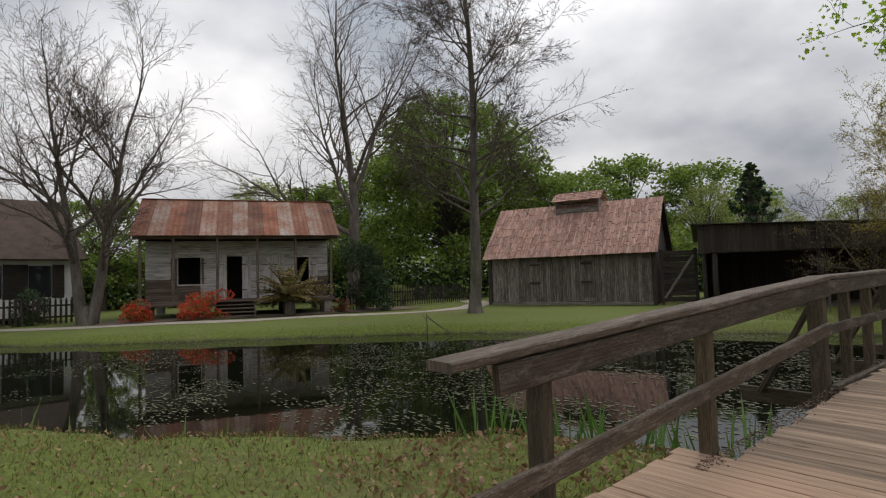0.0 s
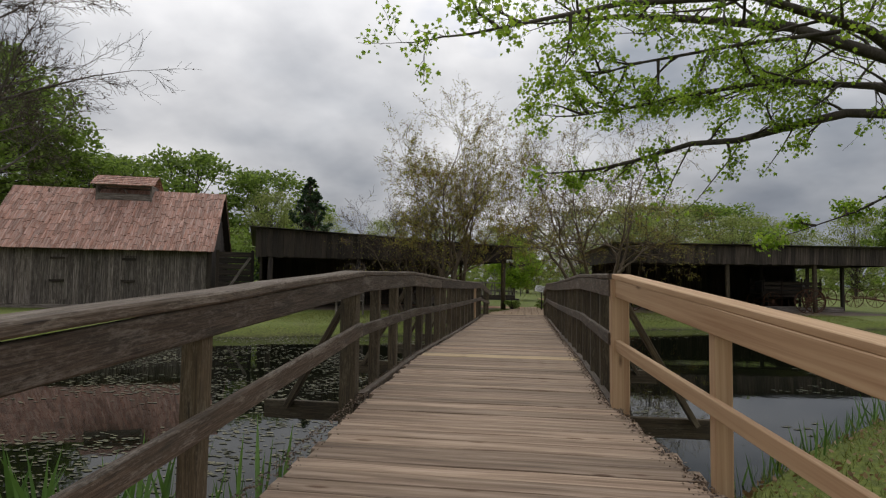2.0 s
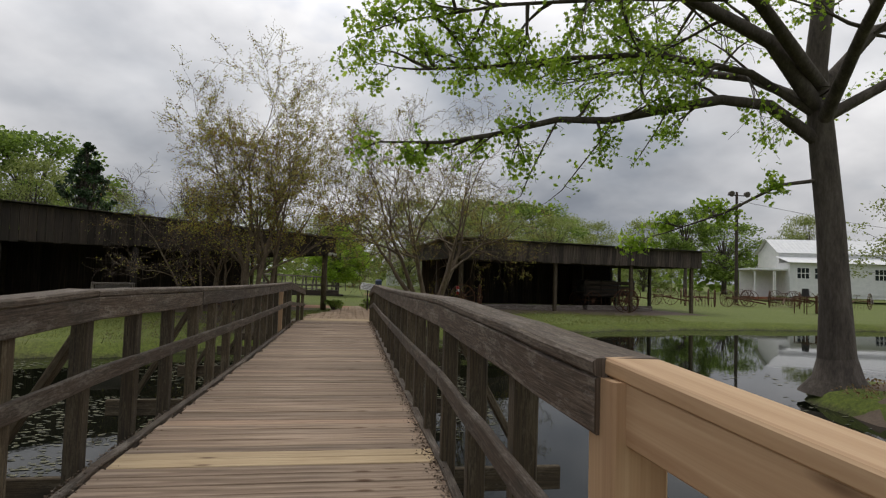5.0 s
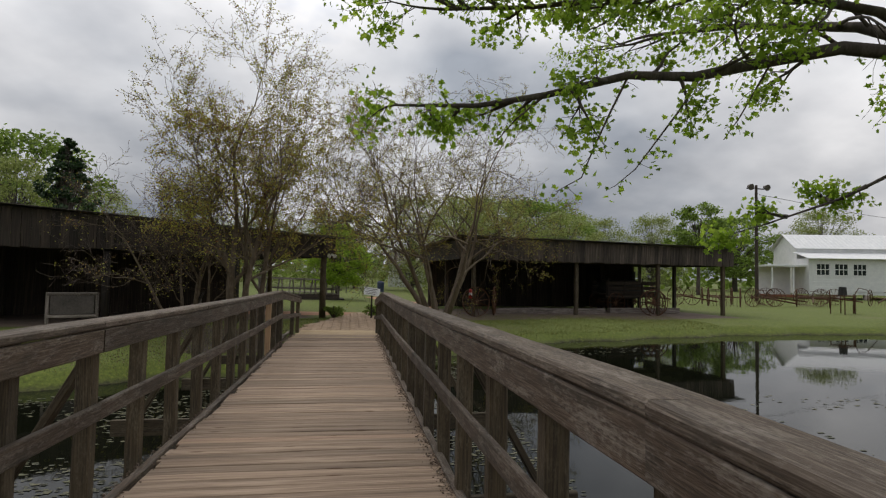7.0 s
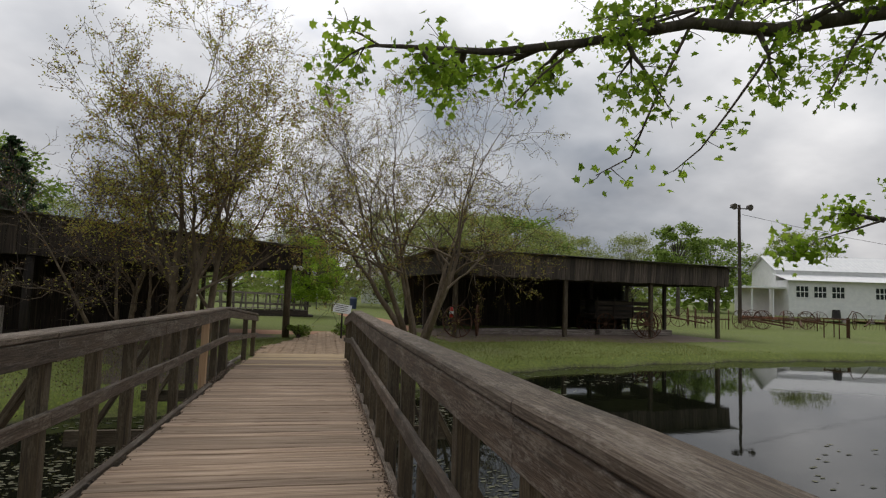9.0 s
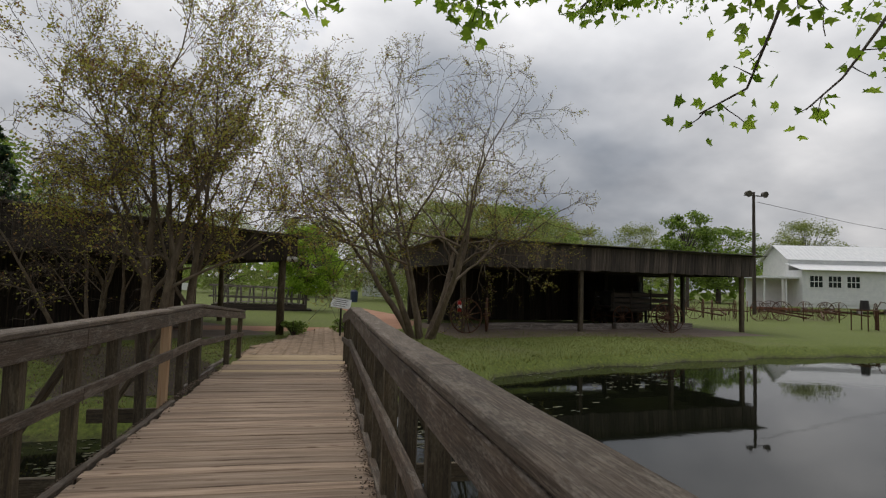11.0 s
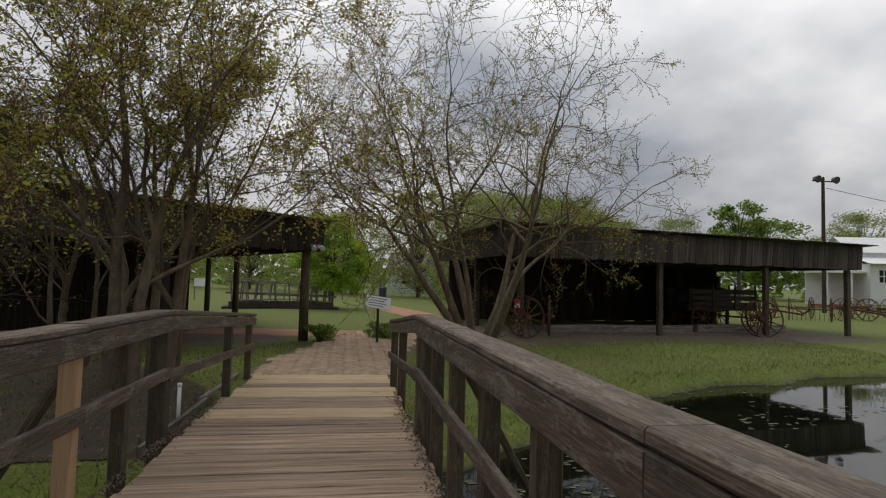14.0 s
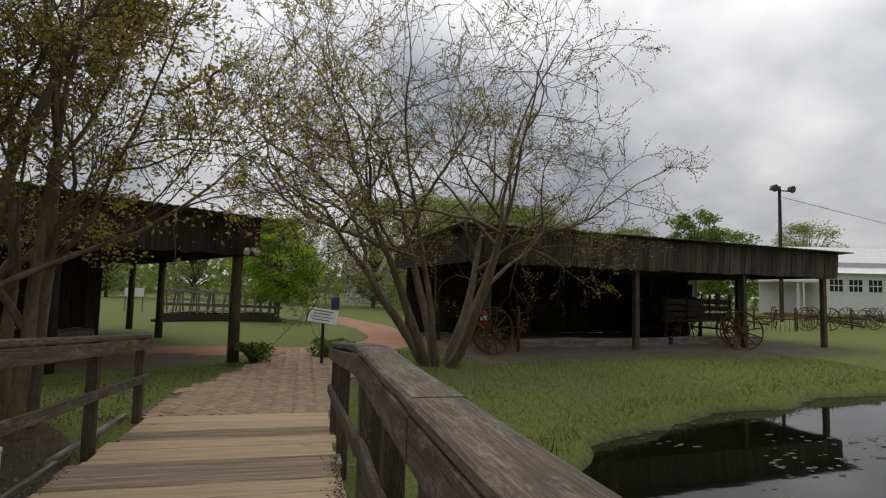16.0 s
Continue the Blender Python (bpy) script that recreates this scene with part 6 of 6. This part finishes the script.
def bin_and_boards():
    g = thing("litter_bin", pose(2.4, 60.0, 0), "dark blue litter bin on the lawn", "bin")
    b = Build()
    tube(b, [(0, 0, 0), (0, 0, 0.9)], [0.3, 0.33], 14)
    part("drum", b, M_BLUE, g)
    b = Build()
    tube(b, [(0, 0, 0.9), (0, 0, 1.05)], [0.34, 0.2], 14)
    part("lid", b, M_BLUE, g)
    for x, y, yaw in ((-1.2, 56.0, 0), (-9.5, 52.0, 10)):
        s = thing("notice_board", pose(x, y, 0, 0, 0, yaw), "small white notice board on posts", "sign", "notice boards")
        for px in (-0.45, 0.45):
            b = Build()
            beam(b, (px, 0, -0.1), (px, 0, 1.35), 0.07, 0.07, up=(0, 1, 0))
            part("post", b, M_GREY, s)
        b = Build()
        slab(b, -0.5, 0.5, -0.06, -0.04, 0.85, 1.35)
        part("board", b, M_WHITE, s)
    s = thing("information_board", pose(-6.9, 21.6, ground_at(-6.9, 21.6), 0, 0, 22), "weathered grey framed information board before the shed", "sign")
    for px in (-0.5, 0.5):
        b = Build()
        beam(b, (px, 0, -0.1), (px, 0, 1.12), 0.07, 0.07, up=(0, 1, 0))
        part("post", b, M_GREY, s)
    for z in (0.55, 1.08):
        b = Build()
        beam(b, (-0.5, -0.04, z), (0.5, -0.04, z), 0.05, 0.07)
        part("frame_rail", b, M_GREY, s)
    b = Build()
    slab(b, -0.44, 0.44, -0.045, -0.025, 0.6, 1.04)
    part("panel", b, M_TIN, s)


bin_and_boards()


def shed_contents():
    """Dim things under the implement shed."""
    e = thing("steam_boiler", pose(12.4, 34.6, 0, 0, 0, 10), "black iron boiler engine under the shed", "engine")
    b = Build()
    tube(b, [(0, 0, 1.15), (0.3, 0, 1.15), (2.4, 0, 1.15), (2.6, 0, 1.15)], [0.42, 0.5, 0.5, 0.4], 16)
    part("boiler", b, M_BLACKIRON, e, "", True)
    b = Build()
    tube(b, [(2.2, 0, 1.5), (2.2, 0, 2.1)], [0.12, 0.14], 10)
    part("chimney", b, M_BLACKIRON, e)
    for x in (0.4, 2.2):
        b = Build()
        beam(b, (x, -0.5, 0.0), (x, -0.5, 1.0), 0.1, 0.1, up=(0, 1, 0))
        part("stand", b, M_BLACKIRON, e)
        b = Build()
        beam(b, (x, 0.5, 0.0), (x, 0.5, 1.0), 0.1, 0.1, up=(0, 1, 0))
        part("stand", b, M_BLACKIRON, e)
    for x0, y0, x1, y1, name, label in ((6.2, 32.0, 11.8, 32.6, "timber_kerb", "low weathered timber lying along the shed floor"), (12.2, 32.9, 16.2, 33.4, "timber_kerb", "low weathered timber lying along the shed floor")):
        t = thing(name, standing(x0, y0, x1, y1), label, "timber")
        b = Build()
        beam(b, (0, 0, 0.14), (math.hypot(x1 - x0, y1 - y0), 0, 0.14), 0.28, 0.26, segs=6, jit=0.012)
        part("log", b, M_GREY, t)
    f = thing("fire_extinguisher", pose(4.72, 30.42, 0.75), "red fire extinguisher with white label hung on the post", "extinguisher")
    b = Build()
    tube(b, [(0, 0, 0), (0, 0, 0.34), (0, 0, 0.4)], [0.075, 0.075, 0.03], 12)
    part("cylinder", b, M_REDPAINT, f, "", True)
    b = Build()
    tube(b, [(0, 0, 0.13), (0, 0, 0.25)], [0.078, 0.078], 12)
    part("label_band", b, M_WHITE, f)
    b = Build()
    tube(b, [(0, 0, 0.4), (0.08, 0, 0.46)], [0.015, 0.012], 5)
    part("lever", b, M_BLACKIRON, f)
    p = thing("broken_crate", pose(-5.3, 30.4, 0, 0, 0, 25), "heap of old boards and a round cask under the shed", "clutter")
    b = Build()
    tube(b, [(0, 0, 0.3), (0.35, 0, 0.3), (0.7, 0, 0.3)], [0.25, 0.31, 0.25], 12)
    part("cask", b, M_GREY, p)
    for k in range(6):
        b = Build()
        beam(b, (-0.4 - 0.15 * k, -0.4, 0.05 + 0.05 * k), (-1.2 + 0.1 * k, 0.5, 0.25 + 0.12 * k), 0.12, 0.03)
        part("board", b, M_GREY, p)
    pl = thing("upright_pump", pose(27.4, 34.2, 0), "rusty hand pump with a curved iron handle", "pump")
    b = Build()
    tube(b, [(0, 0, -0.05), (0, 0, 1.1)], [0.08, 0.07], 10)
    part("barrel", b, M_IRON, pl)
    b = Build()
    tube(b, [(0, 0, 1.05), (0.3, 0, 1.45), (0.8, 0, 1.35), (1.5, 0, 0.7)], [0.025, 0.025, 0.022, 0.018], 6)
    part("handle", b, M_IRON, pl)


shed_contents()


def pump_stand():
    s = thing("iron_stand", pose(26.2, 33.6, 0, 0, 0, 10), "rusty iron frame stand on the lawn", "stand")
    for x in (0, 0.8):
        for y in (0, 0.8):
            b = Build()
            tube(b, [(x, y, -0.05), (x, y, 1.0)], [0.03, 0.03], 6)
            part("leg", b, M_IRON, s)
    b = Build()
    slab(b, -0.05, 0.85, -0.05, 0.85, 0.98, 1.04)
    part("tray", b, M_IRON, s)
    b = Build()
    tube(b, [(0.4, 0.4, 1.04), (0.4, 0.4, 1.5)], [0.22, 0.18], 10)
    part("kettle", b, M_BLACKIRON, s)


pump_stand()


def lamp_pole():
    p = thing("lamp_pole", pose(34.0, 50.2, 0), "tall wooden pole with floodlights on a cross arm", "lamp pole")
    b = Build()
    tube(b, [(0, 0, -0.2), (0, 0, 5), (0, 0, 10.0)], [0.16, 0.14, 0.11], 10)
    part("pole", b, M_DARK, p)
    b = Build()
    beam(b, (-0.9, 0, 9.7), (0.9, 0, 9.7), 0.08, 0.08)
    part("cross_arm", b, M_DARK, p)
    for x in (-0.8, 0.75):
        b = Build()
        tube(b, [(x, -0.1, 9.85), (x, -0.45, 9.75)], [0.16, 0.28], 10)
        part("floodlight", b, M_TIN, p)
    b = Build()
    tube(b, [(0.3, 0, 9.2), (12, 2, 8.2), (26, 5, 7.6), (44, 8, 8.0)], [0.02] * 4, 4)
    part("cable", b, M_BLACKIRON, p)


lamp_pole()


def sign_board():
    s = thing("sign", pose(0.45, 28.1, 0, 0, 0, -4), "small white tilted information sign on a stake", "sign")
    b = Build()
    beam(b, (0, 0, -0.1), (0, 0, 0.95), 0.06, 0.06, up=(0, 1, 0))
    part("stake", b, M_DARK, s)
    board = part("board", Build(), None, s, "white sign board")
    b = Build()
    m = pose(0, -0.04, 1.05, -38, 8, 0)
    beam(b, m @ Vector((-0.3, 0, 0)), m @ Vector((0.3, 0, 0)), 0.02, 0.36, up=tuple(m.to_3x3() @ Vector((0, 0, 1))))
    board.data = b.mesh("board")
    board.data.materials.append(M_WHITE)
    for k in range(4):
        b = Build()
        z = 0.11 - 0.075 * k
        beam(b, m @ Vector((-0.22, -0.014, z)), m @ Vector((0.2 - 0.05 * (k % 2), -0.014, z)), 0.004, 0.022, up=tuple(m.to_3x3() @ Vector((0, 0, 1))), ch=0.001)
        part("text_line", b, M_GREY, board)


sign_board()


def picket_fence(ax, ay, bx, by, label):
    L = math.hypot(bx - ax, by - ay)
    f = thing("picket_fence", standing(ax, ay, bx, by), label, "fence")
    for z in (0.35, 0.85):
        b = Build()
        beam(b, (0, 0, z), (L, 0, z), 0.04, 0.08)
        part("fence_rail", b, M_DARK, f)
    me = None
    n = int(L / 0.2)
    for k in range(n):
        if me is None:
            b = Build()
            beam(b, (0, -0.04, 0.05), (0, -0.04, 1.1), 0.09, 0.02, up=(0, 1, 0), ch=0.004)
            beam(b, (0, -0.04, 1.08), (0, -0.04, 1.18), 0.045, 0.02, up=(0, 1, 0), ch=0.004)
            me = b.mesh("picket")
            me.materials.append(M_DARK)
        ob = new("picket", me)
        ob.parent = f
        ob.matrix_local = pose(0.1 + 0.2 * k, 0, rng.uniform(-0.02, 0.02))


picket_fence(-26.2, 14.4, -27.5, 24.0, "dark grey picket fence behind the shrubs")
picket_fence(-29.6, -5.0, -30.0, 2.6, "grey picket fence before the white house")


def fallen_branch():
    t = thing("fallen_branch", pose(-15.0, 11.0, ground_at(-15.0, 11.0) - 0.02, 0, 0, 20), "forked dead branch stuck in the bank", "branch")
    b = Build()
    tube(b, [(0, 0, -0.1), (0.02, 0, 0.5), (0.0, 0, 0.95)], [0.025, 0.02, 0.01], 5)
    tube(b, [(0, 0, 0.85), (0.4, 0.1, 0.55), (0.95, 0.2, 0.2)], [0.02, 0.018, 0.01], 5)
    tube(b, [(0, 0, 0.7), (-0.2, 0.1, 0.9)], [0.015, 0.006], 4)
    part("stick", b, M_TWIG, t)


fallen_branch()


def landing_bits():
    """Small things beside the far landing."""
    st = thing("marker_stake", pose(-2.14, 21.0, ground_at(-2.14, 21.0)), "thin white plastic pipe standing beside the bridge", "stake")
    b = Build()
    tube(b, [(0, 0, -0.1), (0.0, 0, 0.36)], [0.022, 0.022], 8)
    part("pipe", b, M_WHITE, st, "", True)
    b = Build()
    tube(b, [(0, 0, 0.36), (0, 0, 0.4)], [0.028, 0.028], 8)
    part("pipe_cap", b, M_WHITE, st, "", True)
    ed = thing("edging_board", pose(0, 0, 0), "low weathered timber edging along the landing", "edging")
    for y0, y1 in ((19.6, 21.7), (21.72, 23.6)):
        b = Build()
        beam(b, (XL - 0.28, y0, 0.02), (XL - 0.2, y1, 0.02), 0.05, 0.1, segs=4, jit=0.006)
        part("board", b, M_GREY, ed)
    fl = thing("security_light", pose(-1.15, 28.72, 2.42, 0, 0, 26), "small pale twin security light on the shed corner", "light fixture")
    b = Build()
    slab(b, -0.07, 0.07, -0.04, 0.06, -0.05, 0.05)
    part("bracket", b, M_GREY, fl)
    for dx in (-0.09, 0.09):
        b = Build()
        tube(b, [(dx * 0.4, -0.03, 0.0), (dx, -0.1, -0.02), (dx * 1.3, -0.2, -0.08)], [0.03, 0.05, 0.075], 10)
        part("lamp_head", b, M_WHITE, fl, "", True)


landing_bits()


def planter():
    p = thing("planter", pose(-26.3, -1.9, 0), "low dark round planter with green plants", "planter")
    b = Build()
    tube(b, [(0, 0, 0), (0, 0, 0.3), (0, 0, 0.48)], [0.45, 0.75, 0.85], 18)
    part("bowl", b, M_BLACKIRON, p, "", True)
    r = random.Random(8)
    b = Build()
    for _ in range(500):
        a, d = r.uniform(0, 6.283), 0.8 * math.sqrt(r.random())
        leaf_blade(b, Vector((math.cos(a) * d, math.sin(a) * d, 0.5)), Vector((r.gauss(0, .4), r.gauss(0, .4), 1)).normalized(), r.uniform(0.15, 0.35), r, "blade")
    tagged(part("plants", b, L_OAK, p), kind="stuff")


planter()


# ---- brick landing, grass, weed, fallen leaves ----
def landing():
    base = ribbon("brick_path", [(-0.65, 23.3), (-0.55, 25.2), (0.0, 27.2), (0.5, 29.2), (1.1, 31.2)], 2.5, M_DIRT, "buff herringbone brick path leaving the bridge", 0.03)
    line = [(-0.65, 23.3), (-0.55, 25.2), (0.0, 27.2), (0.5, 29.2), (1.1, 31.2)]
    b = Build()
    beam(b, (-0.098, 0, 0), (0.098, 0, 0), 0.094, 0.03, ch=0.006)
    me = b.mesh("brick")
    me.materials.append(M_BRICK)
    far = Build()
    r = random.Random(4)
    k = 0
    for c in range(-70, 70):
        for q in range(-70, 70):
            kind = (c - q) % 4
            if kind not in (0, 3):
                continue
            mx, my = (c + 1.0, q + 0.5) if kind == 0 else (c + 0.5, q + 1.0)
            x = (mx - my) * 0.0707 * 1.02
            y = (mx + my) * 0.0707 * 1.02 + 27.3
            mid = np.interp(y, [p[1] for p in line], [p[0] for p in line])
            if not (23.5 < y < 31.2) or abs(x - mid) > 1.15 + 0.06 * math.sin(y * 5):
                continue
            z = ground_at(x, y) + 0.034 + r.uniform(-0.003, 0.003)
            ang = 45 + (90 if kind == 3 else 0) + r.uniform(-1, 1)
            if y < 26.2 and k < 300:
                ob = new("brick", me)
                ob.parent = base
                ob.matrix_local = pose(x, y, z, r.uniform(-1, 1), r.uniform(-1, 1), ang)
                k += 1
            else:
                d = Vector((math.cos(radians(ang)), math.sin(radians(ang)), 0)) * 0.098
                beam(far, (x - d.x, y - d.y, z), (x + d.x, y + d.y, z), 0.094, 0.03, ch=0.006)
    tagged(part("bricks", far, M_BRICKS, base), kind="stuff")


landing()


def scatter(name, count, area, size, mat, label, shape, test, rise=0.0, flat=False, seed=1, up=1.0):
    r = random.Random(seed)
    xs = np.array([r.uniform(area[0], area[1]) for _ in range(count)])
    ys = np.array([r.uniform(area[2], area[3]) for _ in range(count)])
    d = pond_distance(xs, ys)
    z = ground_height(xs, ys)
    b = Build()
    for k in range(count):
        if not test(float(xs[k]), float(ys[k]), float(d[k]), r):
            continue
        q = Vector((xs[k], ys[k], (WATER_Z + 0.006 if flat else z[k] + rise)))
        s = size * r.uniform(0.5, 1.5)
        if flat:
            n = len(b.v)
            m = r.randint(4, 5)
            a0 = r.uniform(0, 6.28)
            for j in range(m):
                a = a0 + 6.283 * j / m
                rr = s * r.uniform(0.5, 1.0)
                b.v.append((q.x + math.cos(a) * rr * 1.8, q.y + math.sin(a) * rr, q.z))
            b.face(range(n, n + m))
        else:
            leaf_blade(b, q, Vector((r.gauss(0, 0.5), r.gauss(0, 0.5), up)).normalized(), s, r, shape)
    return tagged(part(name, b, mat), label, name.replace("_", " "), kind="stuff")


def off_path(x, y):
    return not (left_rail_x(y) - 0.1 < x < right_rail_x(y) + 0.1 and 0.6 < y < 23.6) and not (23.3 <= y < 31.4 and abs(x - np.interp(y, [23.3, 27.2, 31.2], [-0.65, 0.0, 1.1])) < 1.25)


def far_woods():
    """The dense line of woods that closes the view all round."""
    r = random.Random(77)
    b = Build()
    for _ in range(26000):
        a = r.uniform(0, 6.283)
        d = r.uniform(95, 125)
        top = 6.5 + 3.5 * noise.noise(Vector((math.cos(a) * 9, math.sin(a) * 9, 2.0))) + 1.5 * noise.noise(Vector((math.cos(a) * 30, math.sin(a) * 30, 5.0)))
        q = Vector((math.cos(a) * d, 15 + math.sin(a) * d, r.random() ** 0.8 * top * d / 105))
        leaf_blade(b, q, Vector((r.gauss(0, 1), r.gauss(0, 1), r.gauss(0.2, 0.7))).normalized(), r.uniform(0.8, 1.9), r, "oval")
    tagged(part("far_woods", b, L_OAK), "distant line of mixed green woods", "woods", kind="stuff")


far_woods()


def understory():
    """Shrubs and saplings filling the woodland edge behind the cottage and barn."""
    r = random.Random(78)
    line = [(-52, -2), (-46, 12), (-40, 24), (-31, 33), (-25, 40), (-19, 46)]
    for mat, count, label in ((L_DARK, 20000, "dark evergreen thicket at the woodland edge"), (L_OAK, 18000, "green undergrowth at the woodland edge")):
        b = Build()
        for _ in range(count):
            f = r.uniform(0, len(line) - 1.001)
            i = int(f)
            x = line[i][0] + (line[i + 1][0] - line[i][0]) * (f - i) + r.gauss(0, 1.6)
            y = line[i][1] + (line[i + 1][1] - line[i][1]) * (f - i) + r.gauss(0, 1.6)
            top = 2.6 + 1.8 * noise.noise(Vector((x * 0.4, y * 0.4, 1.0))) if mat == L_DARK else 4.2 + 3.0 * noise.noise(Vector((x * 0.25, y * 0.25, 7.0)))
            leaf_blade(b, Vector((x, y, r.random() * top)), Vector((r.gauss(0, 1), r.gauss(0, 1), r.gauss(0.2, 0.7))).normalized(), r.uniform(0.2, 0.45), r, "oval")
        tagged(part("undergrowth", b, mat), label, "undergrowth", kind="stuff")


understory()
scatter("grass", 190000, (-11, 8, -6, 13), 0.055, L_GRASS, "short mown grass with clover on the near bank", "tuft", lambda x, y, d, r: d > 0.15 and off_path(x, y) and y < 4 + x * 1.3 + 9, seed=2)
scatter("grass", 170000, (-9, 14, 18, 31), 0.05, L_GRASS, "short green lawn on the far bank", "tuft", lambda x, y, d, r: 0.1 < d < 8 and off_path(x, y), seed=3)
scatter("reeds", 420, (-4.2, -1.8, 2.2, 5.2), 0.45, L_REED, "green iris reeds at the water's edge", "reed", lambda x, y, d, r: -0.6 < d < 0.5 and off_path(x, y), seed=4, up=2.2)
scatter("reeds", 160, (-8.5, -5.0, -0.6, 3.2), 0.36, L_REED, "sparse reeds at the water's edge", "reed", lambda x, y, d, r: -0.5 < d < 0.05, seed=5, up=2.2)
scatter("reeds", 1500, (1.0, 5.0, 5.5, 10.5), 0.25, L_REED, "green weeds at the water's edge", "reed", lambda x, y, d, r: -0.25 < d < 0.35, seed=6, up=2.2)
scatter("fallen_leaves", 24000, (-10, 5, -5, 12), 0.04, L_DRY, "dry brown leaves lying on the grass", "oval", lambda x, y, d, r: d > 0.2 and off_path(x, y), 0.035, seed=7, up=0.4)
scatter("fallen_leaves", 1800, (-4.2, -1.4, 1.5, 5.2), 0.055, L_DRY, "drift of brown leaves beside the ramp", "oval", lambda x, y, d, r: d > 0.0 and off_path(x, y), 0.04, seed=8, up=0.3)


scatter("fallen_leaves", 5000, (6.0, 11.6, 9.4, 13.6), 0.045, L_DRY, "brown leaves and chips round the spring tree", "oval", lambda x, y, d, r: d > 0.05 and r.random() < 1.3 - 0.45 * math.hypot(x - 8.6, y - 11.6), 0.025, seed=25, up=0.3)
scatter("bank_grass", 42000, (-22, 16, -6, 26), 0.12, L_GRASS, "ragged longer grass hanging over the pond banks", "tuft", lambda x, y, d, r: 0.02 < d < 0.55 and off_path(x, y) and r.random() < 1.2 - d * 1.6, seed=21, up=1.2)


scatter("bank_grass", 26000, (0.6, 16, 15, 27), 0.085, L_GRASS, "ragged grass at the edge of the far bank", "tuft", lambda x, y, d, r: -0.3 < d < 0.5 and ground_at(x, y) > WATER_Z + 0.03 and off_path(x, y), seed=23, up=0.9)


scatter("fallen_leaves", 4000, (-6.0, -1.95, 15.5, 26), 0.032, L_LITTER, "brown bark chips and leaves under the crape myrtles", "oval", lambda x, y, d, r: d > 0.1, 0.02, seed=24, up=0.35)


def weed_patch(x, y):
    v = noise.noise(Vector((x * 0.35, y * 0.55, 3.3))) + 0.6 * noise.noise(Vector((x * 1.1, y * 1.7, 9.1)))
    return v


scatter("pond_weed", 110000, (-24, 2, -8, 19), 0.024, L_SCUM, "floating specks of green pond weed and leaf litter", "", lambda x, y, d, r: d < -0.05 and weed_patch(x, y) > 0.0 + r.uniform(-0.15, 0.5), flat=True, seed=9)
scatter("pond_weed", 7000, (0, 12, 8, 25), 0.032, L_SCUM, "floating specks of pond weed near the bank", "", lambda x, y, d, r: -2.6 < d < -0.05 and weed_patch(x, y) > 0.1 + r.uniform(-0.1, 0.6), flat=True, seed=10)


def edge_litter():
    """Bark and leaf crumbs along the deck's edges."""
    r = random.Random(12)
    b = Build()
    for _ in range(13000):
        y = r.uniform(3.0, 21.0)
        left = r.random() < 0.5
        x = left_rail_x(y) + 0.05 + abs(r.gauss(0.0, 0.06)) if left else min(right_rail_x(y), XR + 0.4) - 0.05 - abs(r.gauss(0.0, 0.05))
        leaf_blade(b, Vector((x, y, deck_z(y) + 0.004)), Vector((r.gauss(0, 1), r.gauss(0, 1), 0.25)).normalized(), r.uniform(0.008, 0.026), r, "blade")
    tagged(part("deck_litter", b, L_LITTER), "crumbled bark and dry leaves along the deck edge", "litter", kind="stuff")


edge_litter()
